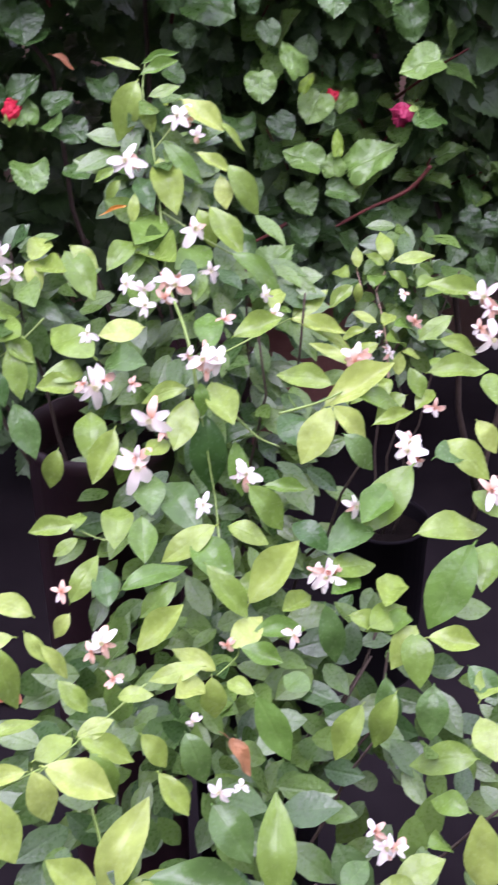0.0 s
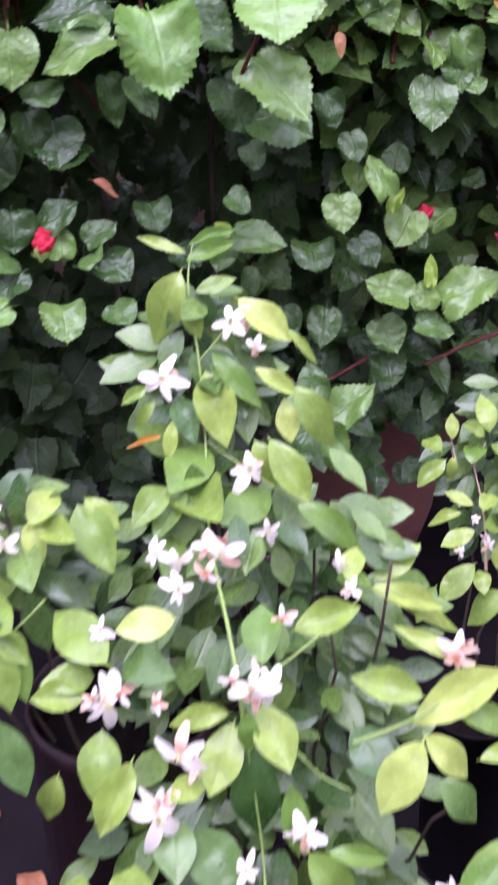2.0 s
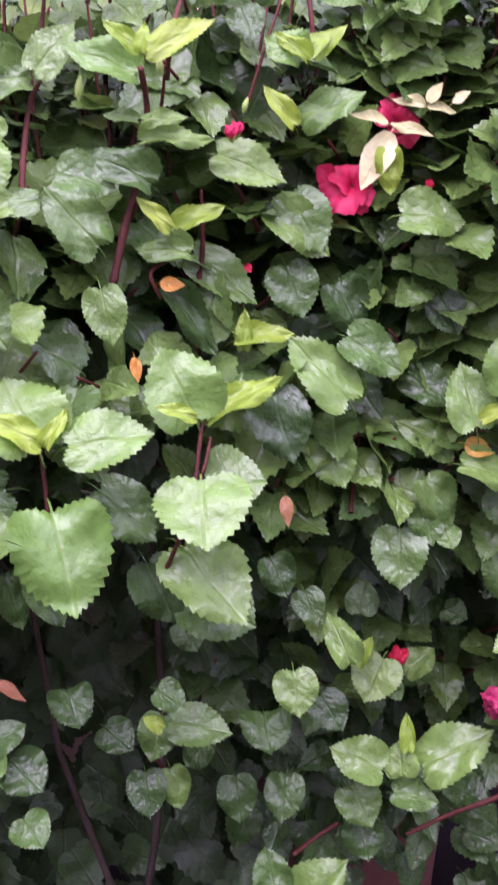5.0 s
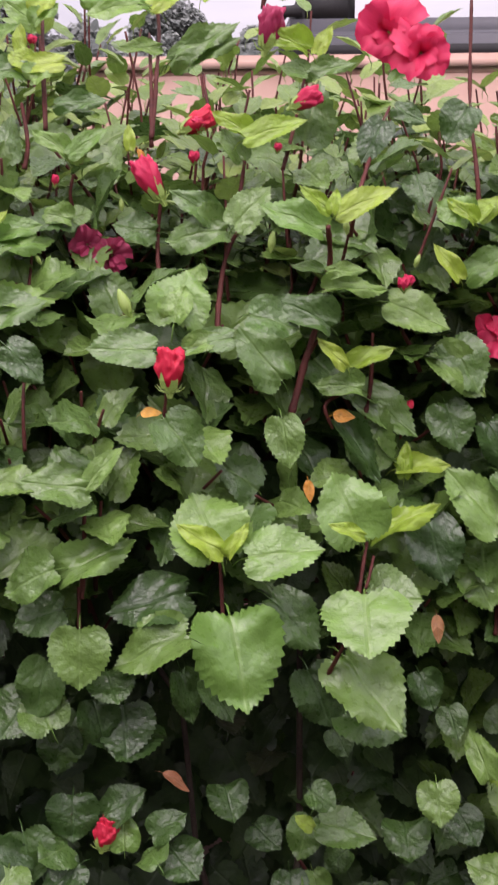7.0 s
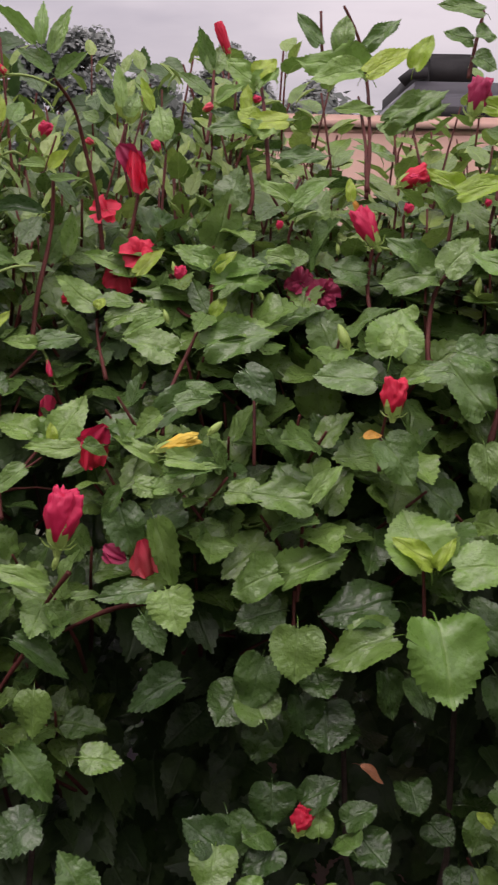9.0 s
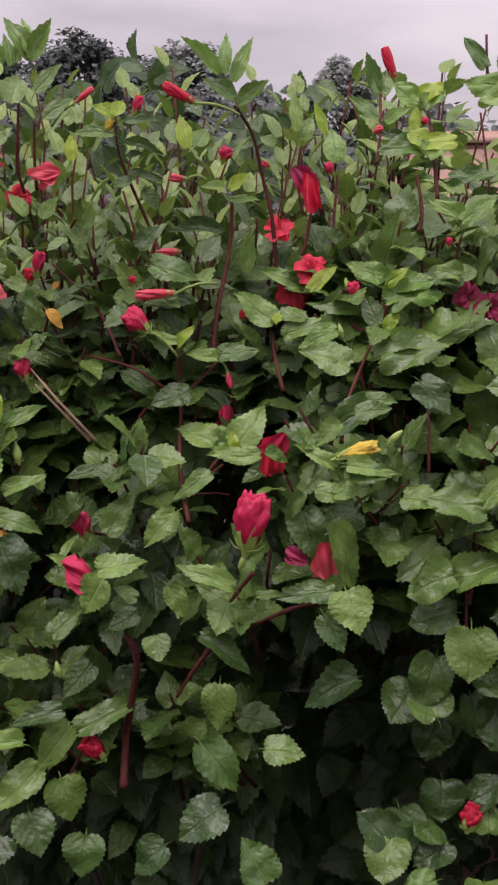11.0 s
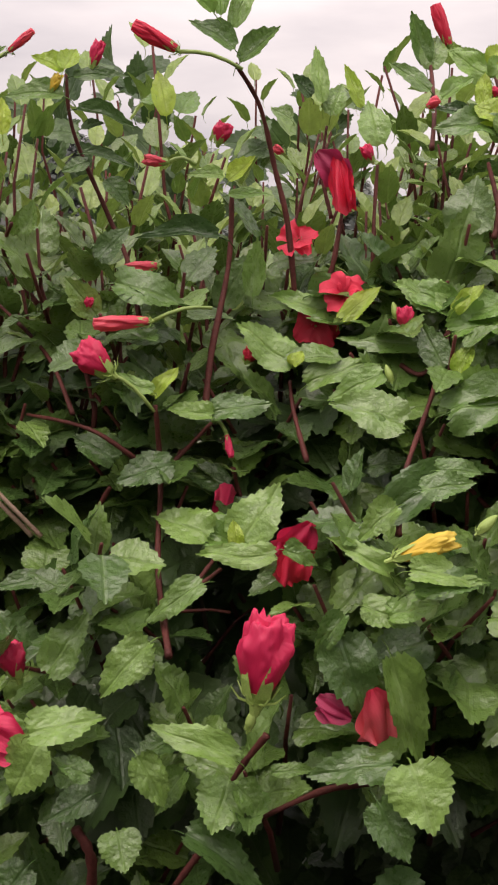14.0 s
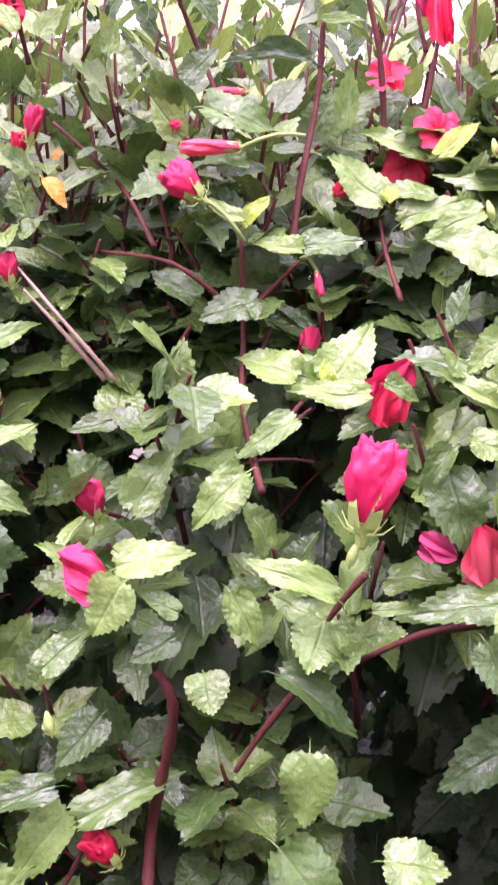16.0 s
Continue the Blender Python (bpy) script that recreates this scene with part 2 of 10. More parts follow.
M = {
    # Mature leaf green; on low leaves its darkness also stands in for shade.
    "dark": leaf_material("hibiscus_leaf_mature_shaded", (0.036, 0.086, 0.020), (0.075, 0.155, 0.034), (0.10, 0.19, 0.07), 0.38),
    "mid": leaf_material("hibiscus_leaf", (0.076, 0.162, 0.034), (0.150, 0.265, 0.056), (0.22, 0.35, 0.11), 0.38),
    "light": leaf_material("hibiscus_leaf_new", (0.145, 0.29, 0.055), (0.22, 0.37, 0.085), (0.28, 0.43, 0.13), 0.38, through=0.28),
    "young": leaf_material("hibiscus_leaf_tip", (0.25, 0.41, 0.035), (0.37, 0.51, 0.06), (0.42, 0.50, 0.14), 0.42, through=0.34),
    # Darker green for inner leaves: the shade inside the hedge is in the colour.
    "inner": leaf_material("hibiscus_leaf_inner_shaded", (0.042, 0.092, 0.026), (0.085, 0.16, 0.045), (0.10, 0.17, 0.06), 0.46, through=0.3, island=True),
    "jas": leaf_material("jasmine_leaflet", (0.115, 0.225, 0.038), (0.29, 0.395, 0.075), (0.24, 0.36, 0.11), 0.28, veins=7, ribbing=0.07, relief=0.4, shine=0.5, through=0.28),
    "jasdark": leaf_material("jasmine_leaflet_old", (0.050, 0.120, 0.028), (0.125, 0.215, 0.055), (0.16, 0.25, 0.08), 0.28, veins=7, ribbing=0.07, relief=0.4, shine=0.5, through=0.2),
    "jasyoung": leaf_material("jasmine_leaflet_new", (0.27, 0.39, 0.07), (0.43, 0.53, 0.13), (0.42, 0.50, 0.18), 0.30, veins=7, ribbing=0.07, relief=0.4, shine=0.5, through=0.34),
    # Darker than the outer leaflets: shade within the crowns is painted in.
    "jasinner": leaf_material("jasmine_leaflet_inner_shaded", (0.040, 0.095, 0.024), (0.15, 0.25, 0.05), (0.16, 0.26, 0.08), 0.36, veins=7, ribbing=0.07, relief=0.35, through=0.24, island=True),
    "topgreen": leaf_material("shoot_leaf", (0.062, 0.130, 0.026), (0.17, 0.265, 0.055), (0.2, 0.3, 0.1), 0.38, through=0.2, island=True),
    "toptip": leaf_material("shoot_tip_leaf", (0.13, 0.24, 0.045), (0.27, 0.38, 0.08), (0.3, 0.40, 0.12), 0.42, through=0.26, island=True),
    "sprig": leaf_material("hibiscus_leaf_outer", (0.050, 0.112, 0.026), (0.155, 0.27, 0.056), (0.18, 0.29, 0.09), 0.38, island=True),
    "orange": leaf_material("withered_leaf", (0.55, 0.22, 0.02), (0.62, 0.34, 0.04), (0.6, 0.4, 0.15), 0.6),
    "brownleaf": leaf_material("brown_leaf", (0.32, 0.12, 0.05), (0.42, 0.20, 0.08), (0.4, 0.25, 0.15), 0.6),
    "cream": leaf_material("pale_leaf", (0.62, 0.60, 0.26), (0.70, 0.68, 0.33), (0.72, 0.70, 0.45), 0.45, through=0.3),
    "bark": rough_material("red_brown_bark", (0.055, 0.014, 0.011), (0.130, 0.034, 0.026), 40, 0.65, 0.5, gloss=0.25),
    "wood": rough_material("grey_brown_bark", (0.035, 0.022, 0.016), (0.09, 0.06, 0.045), 35, 0.8, 0.6),
    "pale": rough_material("pale_dry_stem", (0.30, 0.19, 0.13), (0.46, 0.32, 0.24), 40, 0.75, 0.3),
    "greenstem": rough_material("green_stem", (0.15, 0.24, 0.05), (0.26, 0.36, 0.09), 40, 0.5, 0.2),
    "calyx": rough_material("green_calyx", (0.20, 0.32, 0.06), (0.34, 0.46, 0.12), 60, 0.5, 0.2),
    "pink": petal_material("pink_petal", (0.56, 0.010, 0.060), (0.74, 0.035, 0.115)),
    "red": petal_material("red_petal", (0.56, 0.008, 0.035), (0.80, 0.035, 0.08)),
    "salmon": petal_material("salmon_petal", (0.68, 0.03, 0.075), (0.88, 0.15, 0.18)),
    "wilt": petal_material("wilted_petal", (0.28, 0.008, 0.05), (0.50, 0.04, 0.12)),
    "yellow": petal_material("yellow_petal", (0.80, 0.50, 0.03), (0.85, 0.68, 0.12)),
    "white": petal_material("white_petal", (0.78, 0.66, 0.58), (0.86, 0.80, 0.74), 0.2, 0.5),
    "peach": petal_material("peach_petal", (0.62, 0.26, 0.15), (0.82, 0.55, 0.42), 0.2, 0.6),
    # Soil and black plastic set near black, the shade around them included.
    "soil": rough_material("dark_soil_shaded", (0.004, 0.003, 0.003), (0.011, 0.008, 0.007), 14, 0.95, 1.0, gloss=0.04),
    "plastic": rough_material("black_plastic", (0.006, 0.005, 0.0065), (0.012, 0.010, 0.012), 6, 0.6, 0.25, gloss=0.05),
    "maroon": rough_material("maroon_plastic", (0.018, 0.009, 0.011), (0.036, 0.015, 0.019), 5, 0.42, 0.25, gloss=0.25),
    "pinkwall": rough_material("pink_plaster", (0.48, 0.29, 0.225), (0.58, 0.38, 0.31), 2.5, 0.85, 0.3),
    "terra": rough_material("terracotta", (0.22, 0.085, 0.068), (0.33, 0.14, 0.115), 7, 0.8, 0.3),
    # Darker than damp earth: the shade under the plants is in the colour.
    "ground": rough_material("damp_ground_shaded", (0.008, 0.006, 0.0075), (0.018, 0.014, 0.016), 1.2, 0.9, 0.8, gloss=0.04),
    "grass": rough_material("far_field", (0.07, 0.09, 0.05), (0.16, 0.15, 0.11), 0.35, 0.9, 0.6),
    "cargrey": rough_material("dark_car_paint", (0.075, 0.075, 0.085), (0.11, 0.11, 0.122), 3, 0.35, 0.05),
    "glass": rough_material("tinted_glass", (0.008, 0.009, 0.011), (0.012, 0.013, 0.015), 2, 0.08, 0.0),
    "rubber": rough_material("rubber", (0.012, 0.012, 0.012), (0.02, 0.02, 0.02), 12, 0.8, 0.3),
    "brick": rough_material("brick_red_paint", (0.10, 0.032, 0.03), (0.20, 0.075, 0.062), 4, 0.8, 0.4),
    "sheet": rough_material("rusty_sheet", (0.07, 0.055, 0.055), (0.14, 0.10, 0.09), 2, 0.6, 0.3),
    # Pale grey leaf colours: the haze of the air is mixed into them.
    "haze": leaf_material("hazed_far_leaf", (0.19, 0.21, 0.195), (0.28, 0.30, 0.275), (0.24, 0.26, 0.23), 0.7, island=True, shine=0.2),
    "wallgrey": rough_material("grey_render", (0.32, 0.30, 0.28), (0.42, 0.40, 0.38), 1.5, 0.9, 0.3),
    # Nearer far trees and scrub, greyed less for the same painted haze.
    "farleaf": leaf_material("far_tree_leaf_hazed", (0.085, 0.10, 0.092), (0.13, 0.145, 0.13), (0.11, 0.13, 0.11), 0.7, island=True, shine=0.2),
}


def water_material():
    m, n, l, b = mat_base("rain_water")
    b.inputs["Roughness"].default_value, b.inputs["Transmission Weight"].default_value, b.inputs["IOR"].default_value = 0.02, 1.0, 1.33
    return m


M["water"] = water_material()


# ---- helpers for building ----
def part(name, bm, material, parent, label=""):
    me = bpy.data.meshes.new(name)
    bm.to_mesh(me)
    bm.free()
    for p in me.polygons:
        p.use_smooth = True
    me.materials.append(material)
    ob = new(name, me)
    ob.parent = parent
    if parent is not None:
        ob.matrix_basis = Matrix.Translation(-parent.location)
    return tagged(ob, label)


def thing(name, at, label, category, group="", kind=""):
    ob = new(name)
    ob.empty_display_size = 0.05
    ob.location = at
    return tagged(ob, label, category, group, kind)


def tube(bm, pts, r0, r1, sides=6, knots=0.0):
    """Adds a tapered tube along pts; knots: how much its thickness swells and shrinks."""
    pts = [Vector(p) for p in pts]
    rings = []
    for i, p in enumerate(pts):
        d = (pts[min(i + 1, len(pts) - 1)] - pts[max(i - 1, 0)]).normalized()
        a = d.cross(Vector((0.3, 0.8, 0.52))).normalized()
        c = d.cross(a)
        r = (r0 + (r1 - r0) * i / (len(pts) - 1)) * (1.0 + knots * noise.noise(Vector((i * 0.83, 40 * p.x, 40 * p.z))) * 1.6)
        rings.append([bm.verts.new(p + (a * math.cos(k * 2 * math.pi / sides) + c * math.sin(k * 2 * math.pi / sides)) * r) for k in range(sides)])
    for u, v in zip(rings, rings[1:]):
        for k in range(sides):
            bm.faces.new((u[k], u[(k + 1) % sides], v[(k + 1) % sides], v[k]))
    bm.faces.new(rings[0][::-1])
    bm.faces.new(rings[-1])


def bend(a, b, sag=0.0, n=5, wob=0.0, rng=random):
    """Points from a to b along a bowed, slightly crooked line."""
    a, b = Vector(a), Vector(b)
    out = []
    for i in range(n + 1):
        s = i / n
        p = a.lerp(b, s) + Vector((0, 0, 1)) * sag * math.sin(math.pi * s)
        if 0 < i < n:
            p += Vector((rng.uniform(-wob, wob), rng.uniform(-wob, wob), rng.uniform(-wob, wob)))
        out.append(p)
    return out


def box(bm, lo, hi):
    v = [bm.verts.new((x, y, z)) for x in (lo[0], hi[0]) for y in (lo[1], hi[1]) for z in (lo[2], hi[2])]
    for f in ((0, 1, 3, 2), (4, 6, 7, 5), (0, 4, 5, 1), (2, 3, 7, 6), (0, 2, 6, 4), (1, 5, 7, 3)):
        bm.faces.new([v[i] for i in f])


OUTLINE = {  # half outlines from foot to tip: how far out, how far along
    "heart": ((0, 0.12, 0.25, 0.36, 0.44, 0.485, 0.49, 0.46, 0.39, 0.29, 0.165, 0.055, 0), (0, -0.05, -0.07, -0.025, 0.075, 0.21, 0.36, 0.51, 0.65, 0.78, 0.885, 0.955, 1)),
    "broad": ((0, 0.13, 0.25, 0.34, 0.395, 0.415, 0.405, 0.365, 0.295, 0.205, 0.115, 0.045, 0), (0, -0.015, 0.0, 0.06, 0.16, 0.28, 0.41, 0.54, 0.67, 0.79, 0.89, 0.96, 1)),
    "ovate": ((0, 0.10, 0.20, 0.28, 0.33, 0.34, 0.31, 0.26, 0.19, 0.12, 0.06, 0.02, 0), (0, 0.0, 0.06, 0.16, 0.28, 0.40, 0.52, 0.64, 0.76, 0.86, 0.94, 0.985, 1)),
    "lance": ((0, 0.07, 0.14, 0.20, 0.245, 0.265, 0.255, 0.22, 0.165, 0.10, 0.05, 0.02, 0), (0, 0.05, 0.13, 0.23, 0.35, 0.47, 0.58, 0.69, 0.79, 0.875, 0.94, 0.98, 1)),
}


def leaf_shape(rows, cols, kind, fold, droop, ripple, teeth, stalk=0.0, seed=0):
    """A blade one long and about as wide as its kind has it: foot at the origin, tip towards +y, upper face +z. Returns vertices, faces, UV."""
    rng = random.Random(seed)
    ph = rng.uniform(0, 6.28)
    verts, faces, uvs = [], [], []
    out, along = OUTLINE[kind]
    steps = [k / 12 for k in range(13)]
    for i in range(rows + 1):
        t = i / rows
        w, edge = float(np.interp(t, steps, out)), float(np.interp(t, steps, along))
        nick = 0.0
        if teeth and 0 < i < rows:
            nick = teeth * rng.uniform(0.6, 1.3) * (1 if i % 2 else -0.9)
        for j in range(-cols, cols + 1):
            e = j / cols
            rim = 1.0 if abs(j) == cols else 0.0
            x = w * e * (1.0 + nick * rim)
            y = t + (edge - t) * abs(e) + 0.5 * nick * rim
            z = fold * abs(x) - droop * y * abs(y) + ripple * (math.sin(9 * t + 3 * e + ph) * abs(e) * w * 2 + 0.9 * noise.noise(Vector((3.2 * x + seed, 3.2 * y, ph))) * min(1.0, 6 * w))
            verts.append((x, y, z))
            uvs.append((x, y))
    n = 2 * cols + 1
    for i in range(rows):
        for j in range(n - 1):
            a, b, c, d = i * n + j, i * n + j + 1, (i + 1) * n + j + 1, (i + 1) * n + j
            if i == 0:
                faces.append((cols, c, d))
            elif i == rows - 1:
                faces.append((a, b, rows * n + cols))
            else:
                faces.append((a, b, c, d))
    if stalk:
        k = len(verts)
        r = 0.013
        for y, z in ((-stalk * 0.75, -0.8 * stalk), (-stalk * 0.45, -0.25 * stalk), (0.03, 0.0)):
            for x, zz in ((-r, 0), (r, 0), (0, -1.7 * r)):
                verts.append((x, y, z + zz))
                uvs.append((0.3, 0.5))
        for q in range(2):
            for s in range(3):
                a, b = k + q * 3 + s, k + q * 3 + (s + 1) % 3
                faces.append((a, b, b + 3, a + 3))
    return verts, faces, uvs


def leaf_mesh(name, material, *args, **kw):
    v, f, uv = leaf_shape(*args, **kw)
    me = bpy.data.meshes.new(name)
    me.from_pydata(v, [], f)
    lay = me.uv_layers.new(name="UVMap")
    for lp in me.loops:
        lay.data[lp.index].uv = uv[lp.vertex_index]
    for p in me.polygons:
        p.use_smooth = True
    me.materials.append(material)
    me.update()
    return me


LEAVES = {}
SPOTS = []


def leaf_variants(key, kind, rows, cols, teeth, stalk=0.3, folds=(0.10, 0.20, 0.05, 0.28), droops=(0.04, 0.10, -0.05, 0.14)):
    LEAVES[key] = [leaf_mesh("leaf", M[key], rows, cols, kind, fo, dr, 0.06 + 0.03 * i, teeth, stalk, seed=i) for i, (fo, dr) in enumerate(zip(folds, droops))]


for key in ("dark", "mid", "light", "young"):
    leaf_variants(key, "heart", 40, 3, 0.037)
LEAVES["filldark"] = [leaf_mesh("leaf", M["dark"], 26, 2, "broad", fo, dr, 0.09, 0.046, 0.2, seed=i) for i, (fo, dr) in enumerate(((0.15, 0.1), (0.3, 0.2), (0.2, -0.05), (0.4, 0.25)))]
LEAVES["fillmid"] = [leaf_mesh("leaf", M["mid"], 26, 2, "broad", fo, dr, 0.09, 0.046, 0.2, seed=i + 4) for i, (fo, dr) in enumerate(((0.15, 0.1), (0.3, 0.2), (0.2, -0.05), (0.4, 0.25)))]
LEAVES["filllight"] = [leaf_mesh("leaf", M["light"], 26, 2, "broad", fo, dr, 0.09, 0.046, 0.2, seed=i + 8) for i, (fo, dr) in enumerate(((0.15, 0.1), (0.3, 0.2), (0.2, -0.05), (0.4, 0.25)))]
LEAVES["ovate"] = [leaf_mesh("leaf", M["mid"], 14, 2, "ovate", fo, dr, 0.06, 0.05, 0.25, seed=i) for i, (fo, dr) in enumerate(((0.2, 0.1), (0.45, 0.2), (0.6, -0.1), (0.3, 0.3)))]
LEAVES["ovatelight"] = [leaf_mesh("leaf", M["light"], 14, 2, "ovate", fo, dr, 0.06, 0.05, 0.25, seed=i) for i, (fo, dr) in enumerate(((0.2, 0.1), (0.45, 0.2), (0.6, -0.1), (0.3, 0.3)))]
LEAVES["ovateyoung"] = [leaf_mesh("leaf", M["young"], 14, 2, "ovate", fo, dr, 0.06, 0.04, 0.25, seed=i) for i, (fo, dr) in enumerate(((0.3, 0.1), (0.5, 0.2), (0.6, -0.1), (0.4, 0.3)))]
LEAVES["ovatedark"] = [leaf_mesh("leaf", M["dark"], 14, 2, "ovate", fo, dr, 0.06, 0.05, 0.25, seed=i) for i, (fo, dr) in enumerate(((0.2, 0.1), (0.45, 0.2), (0.6, -0.1), (0.3, 0.3)))]
for key in ("orange", "brownleaf", "cream"):
    leaf_variants(key, "ovate", 10, 2, 0.0)
for key in ("jas", "jasdark", "jasyoung"):
    leaf_variants(key, "lance", 10, 2, 0.0, 0.08, (0.14, 0.40, 0.55, 0.25), (0.10, 0.30, -0.06, 0.48))


def leaf_pose(foot, way, normal, length, width):
    """The matrix that lays a unit leaf from foot along way, its upper face towards normal."""
    y = Vector(way).normalized()
    z = Vector(normal)
    z = (z - y * z.dot(y))
    z = z.normalized() if z.length > 1e-4 else y.orthogonal().normalized()
    x = y.cross(z)
    m = Matrix((x * width, y * length, z * length)).transposed().to_4x4()
    m.translation = Vector(foot)
    return m


def leaf(shrub, key, foot, way, normal, length, width, pick=0):
    """One leaf of a shrub; width as a factor of the kind's own."""
    SPOTS.append(Vector(foot) + Vector(way).normalized() * (0.5 * length))
    if foot[0] < -0.24 and key in ("dark", "mid", "light"):
        key = "fill" + key
    ob = new("leaf", LEAVES[key][pick % 4])
    ob.parent = shrub
    ob.matrix_basis = Matrix.Translation(-shrub.location) @ leaf_pose(foot, way, normal, length, width * length)
    return ob


class Mass:
    """Many leaves joined in one mesh."""

    def __init__(self, shape):
        self.shape, self.v, self.f, self.uv = shape, [], [], []

    def add(self, m):
        k = len(self.v)
        v, f, uv = self.shape
        self.v += [tuple(m @ Vector(p)) for p in v]
        self.f += [tuple(i + k for i in q) for q in f]
        self.uv += uv

    def done(self, name, material, parent, label=""):
        me = bpy.data.meshes.new(name)
        me.from_pydata(self.v, [], self.f)
        lay = me.uv_layers.new(name="UVMap")
        idx = np.empty(len(me.loops), dtype=np.int32)
        me.loops.foreach_get("vertex_index", idx)
        lay.data.foreach_set("uv", np.array(self.uv, dtype=np.float32)[idx].ravel())
        me.polygons.foreach_set("use_smooth", [True] * len(me.polygons))
        me.materials.append(material)
        ob = new(name, me)
        ob.parent = parent
        ob.matrix_basis = Matrix.Translation(-parent.location)
        return tagged(ob, label, kind="stuff")


UP = Vector((0, 0, 1))

# ---- the setting ----
def ground_sheet():
    bm = bmesh.new()
    xs = [-900, -60, -8, -3, -2, -1, 0, 1, 2, 3, 8, 60, 900]
    ys = [-900, -40, -4, -2, -1, 0, 1, 2, 3.2, 8, 60, 900]
    grid = [[bm.verts.new((x, y, 0.0)) for x in xs] for y in ys]
    for j in range(len(ys) - 1):
        for i in range(len(xs) - 1):
            bm.faces.new((grid[j][i], grid[j][i + 1], grid[j + 1][i + 1], grid[j + 1][i]))
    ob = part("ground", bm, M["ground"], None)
    return tagged(ob, "damp earth ground, darkened for shade under the pots and hedge", "ground", kind="structure")


def field_sheet():
    bm = bmesh.new()
    v = [bm.verts.new(p) for p in ((-300, 4.5, 0.02), (300, 4.5, 0.02), (300, 800, 0.02), (-300, 800, 0.02))]
    bm.faces.new(v)
    return tagged(part("field", bm, M["grass"], None), "dull green and grey open field beyond the hedge", "ground", kind="structure")


def pink_wall():
    """A low plastered wall behind the hedge with a slightly rounded coping."""
    bm = bmesh.new()
    box(bm, (-0.26, 1.96, 0.0), (7.0, 2.14, 1.535))
    ob = part("wall_back", bm, M["pinkwall"], None)
    tagged(ob, "low pink plastered wall behind the hedge", "wall", kind="structure")
    bm = bmesh.new()
    box(bm, (-0.265, 1.954, 1.535), (7.0, 2.146, 1.565))
    bmesh.ops.bevel(bm, geom=bm.edges[:], offset=0.01, segments=2, affect="EDGES")
    part("coping", bm, M["pinkwall"], ob)


ground_sheet()
field_sheet()
pink_wall()


def light_block_wall():
    """An unseen plain wall, added behind the path to block and bounce light."""
    bm = bmesh.new()
    box(bm, (-6, -1.4, 0), (6, -1.15, 2.3))
    ob = part("wall_house", bm, M["wallgrey"], None)
    tagged(ob, "unseen plain grey wall added to block and bounce light on the hedge", "wall", kind="structure")


light_block_wall()


def hut():
    """A low brick-red hut with a sloping rusty sheet roof and a grey dish."""
    base = thing("brick_hut", (-3.2, 7.6, 0), "low brick-red hut with a rusty sheet roof", "hut")
    bm = bmesh.new()
    box(bm, (-5.2, 7.2, 0), (-2.05, 9.2, 1.36))
    part("wall", bm, M["brick"], base)
    bm = bmesh.new()
    prof = ((-5.4, 1.75), (-1.93, 1.36), (-1.93, 1.41), (-5.4, 1.80))
    a = [bm.verts.new((x, 7.05, z)) for x, z in prof]
    c = [bm.verts.new((x, 9.4, z)) for x, z in prof]
    bm.faces.new(a)
    bm.faces.new(c[::-1])
    for k in range(4):
        bm.faces.new((a[k], c[k], c[(k + 1) % 4], a[(k + 1) % 4]))
    part("roof", bm, M["sheet"], base)
    dish = thing("satellite_dish", (-2.42, 6.9, 0), "round grey satellite dish on a post by the hut", "dish")
    bm = bmesh.new()
    rings = []
    for r, d in ((0.02, 0.06), (0.08, 0.045), (0.14, 0.0), (0.145, 0.0), (0.14, 0.012)):
        rings.append([bm.verts.new((-2.42 + r * math.cos(k * math.pi / 12), 6.85 + d, 1.25 + r * math.sin(k * math.pi / 12))) for k in range(24)])
    for u, v in zip(rings, rings[1:]):
        for k in range(24):
            bm.faces.new((u[k], u[(k + 1) % 24], v[(k + 1) % 24], v[k]))
    bm.faces.new(rings[0])
    part("bowl", bm, M["sheet"], dish)
    bm = bmesh.new()
    tube(bm, [(-2.42, 6.92, 0), (-2.42, 6.92, 0.7), (-2.42, 6.92, 1.25)], 0.02, 0.02, 8)
    part("post", bm, M["sheet"], dish)


hut()


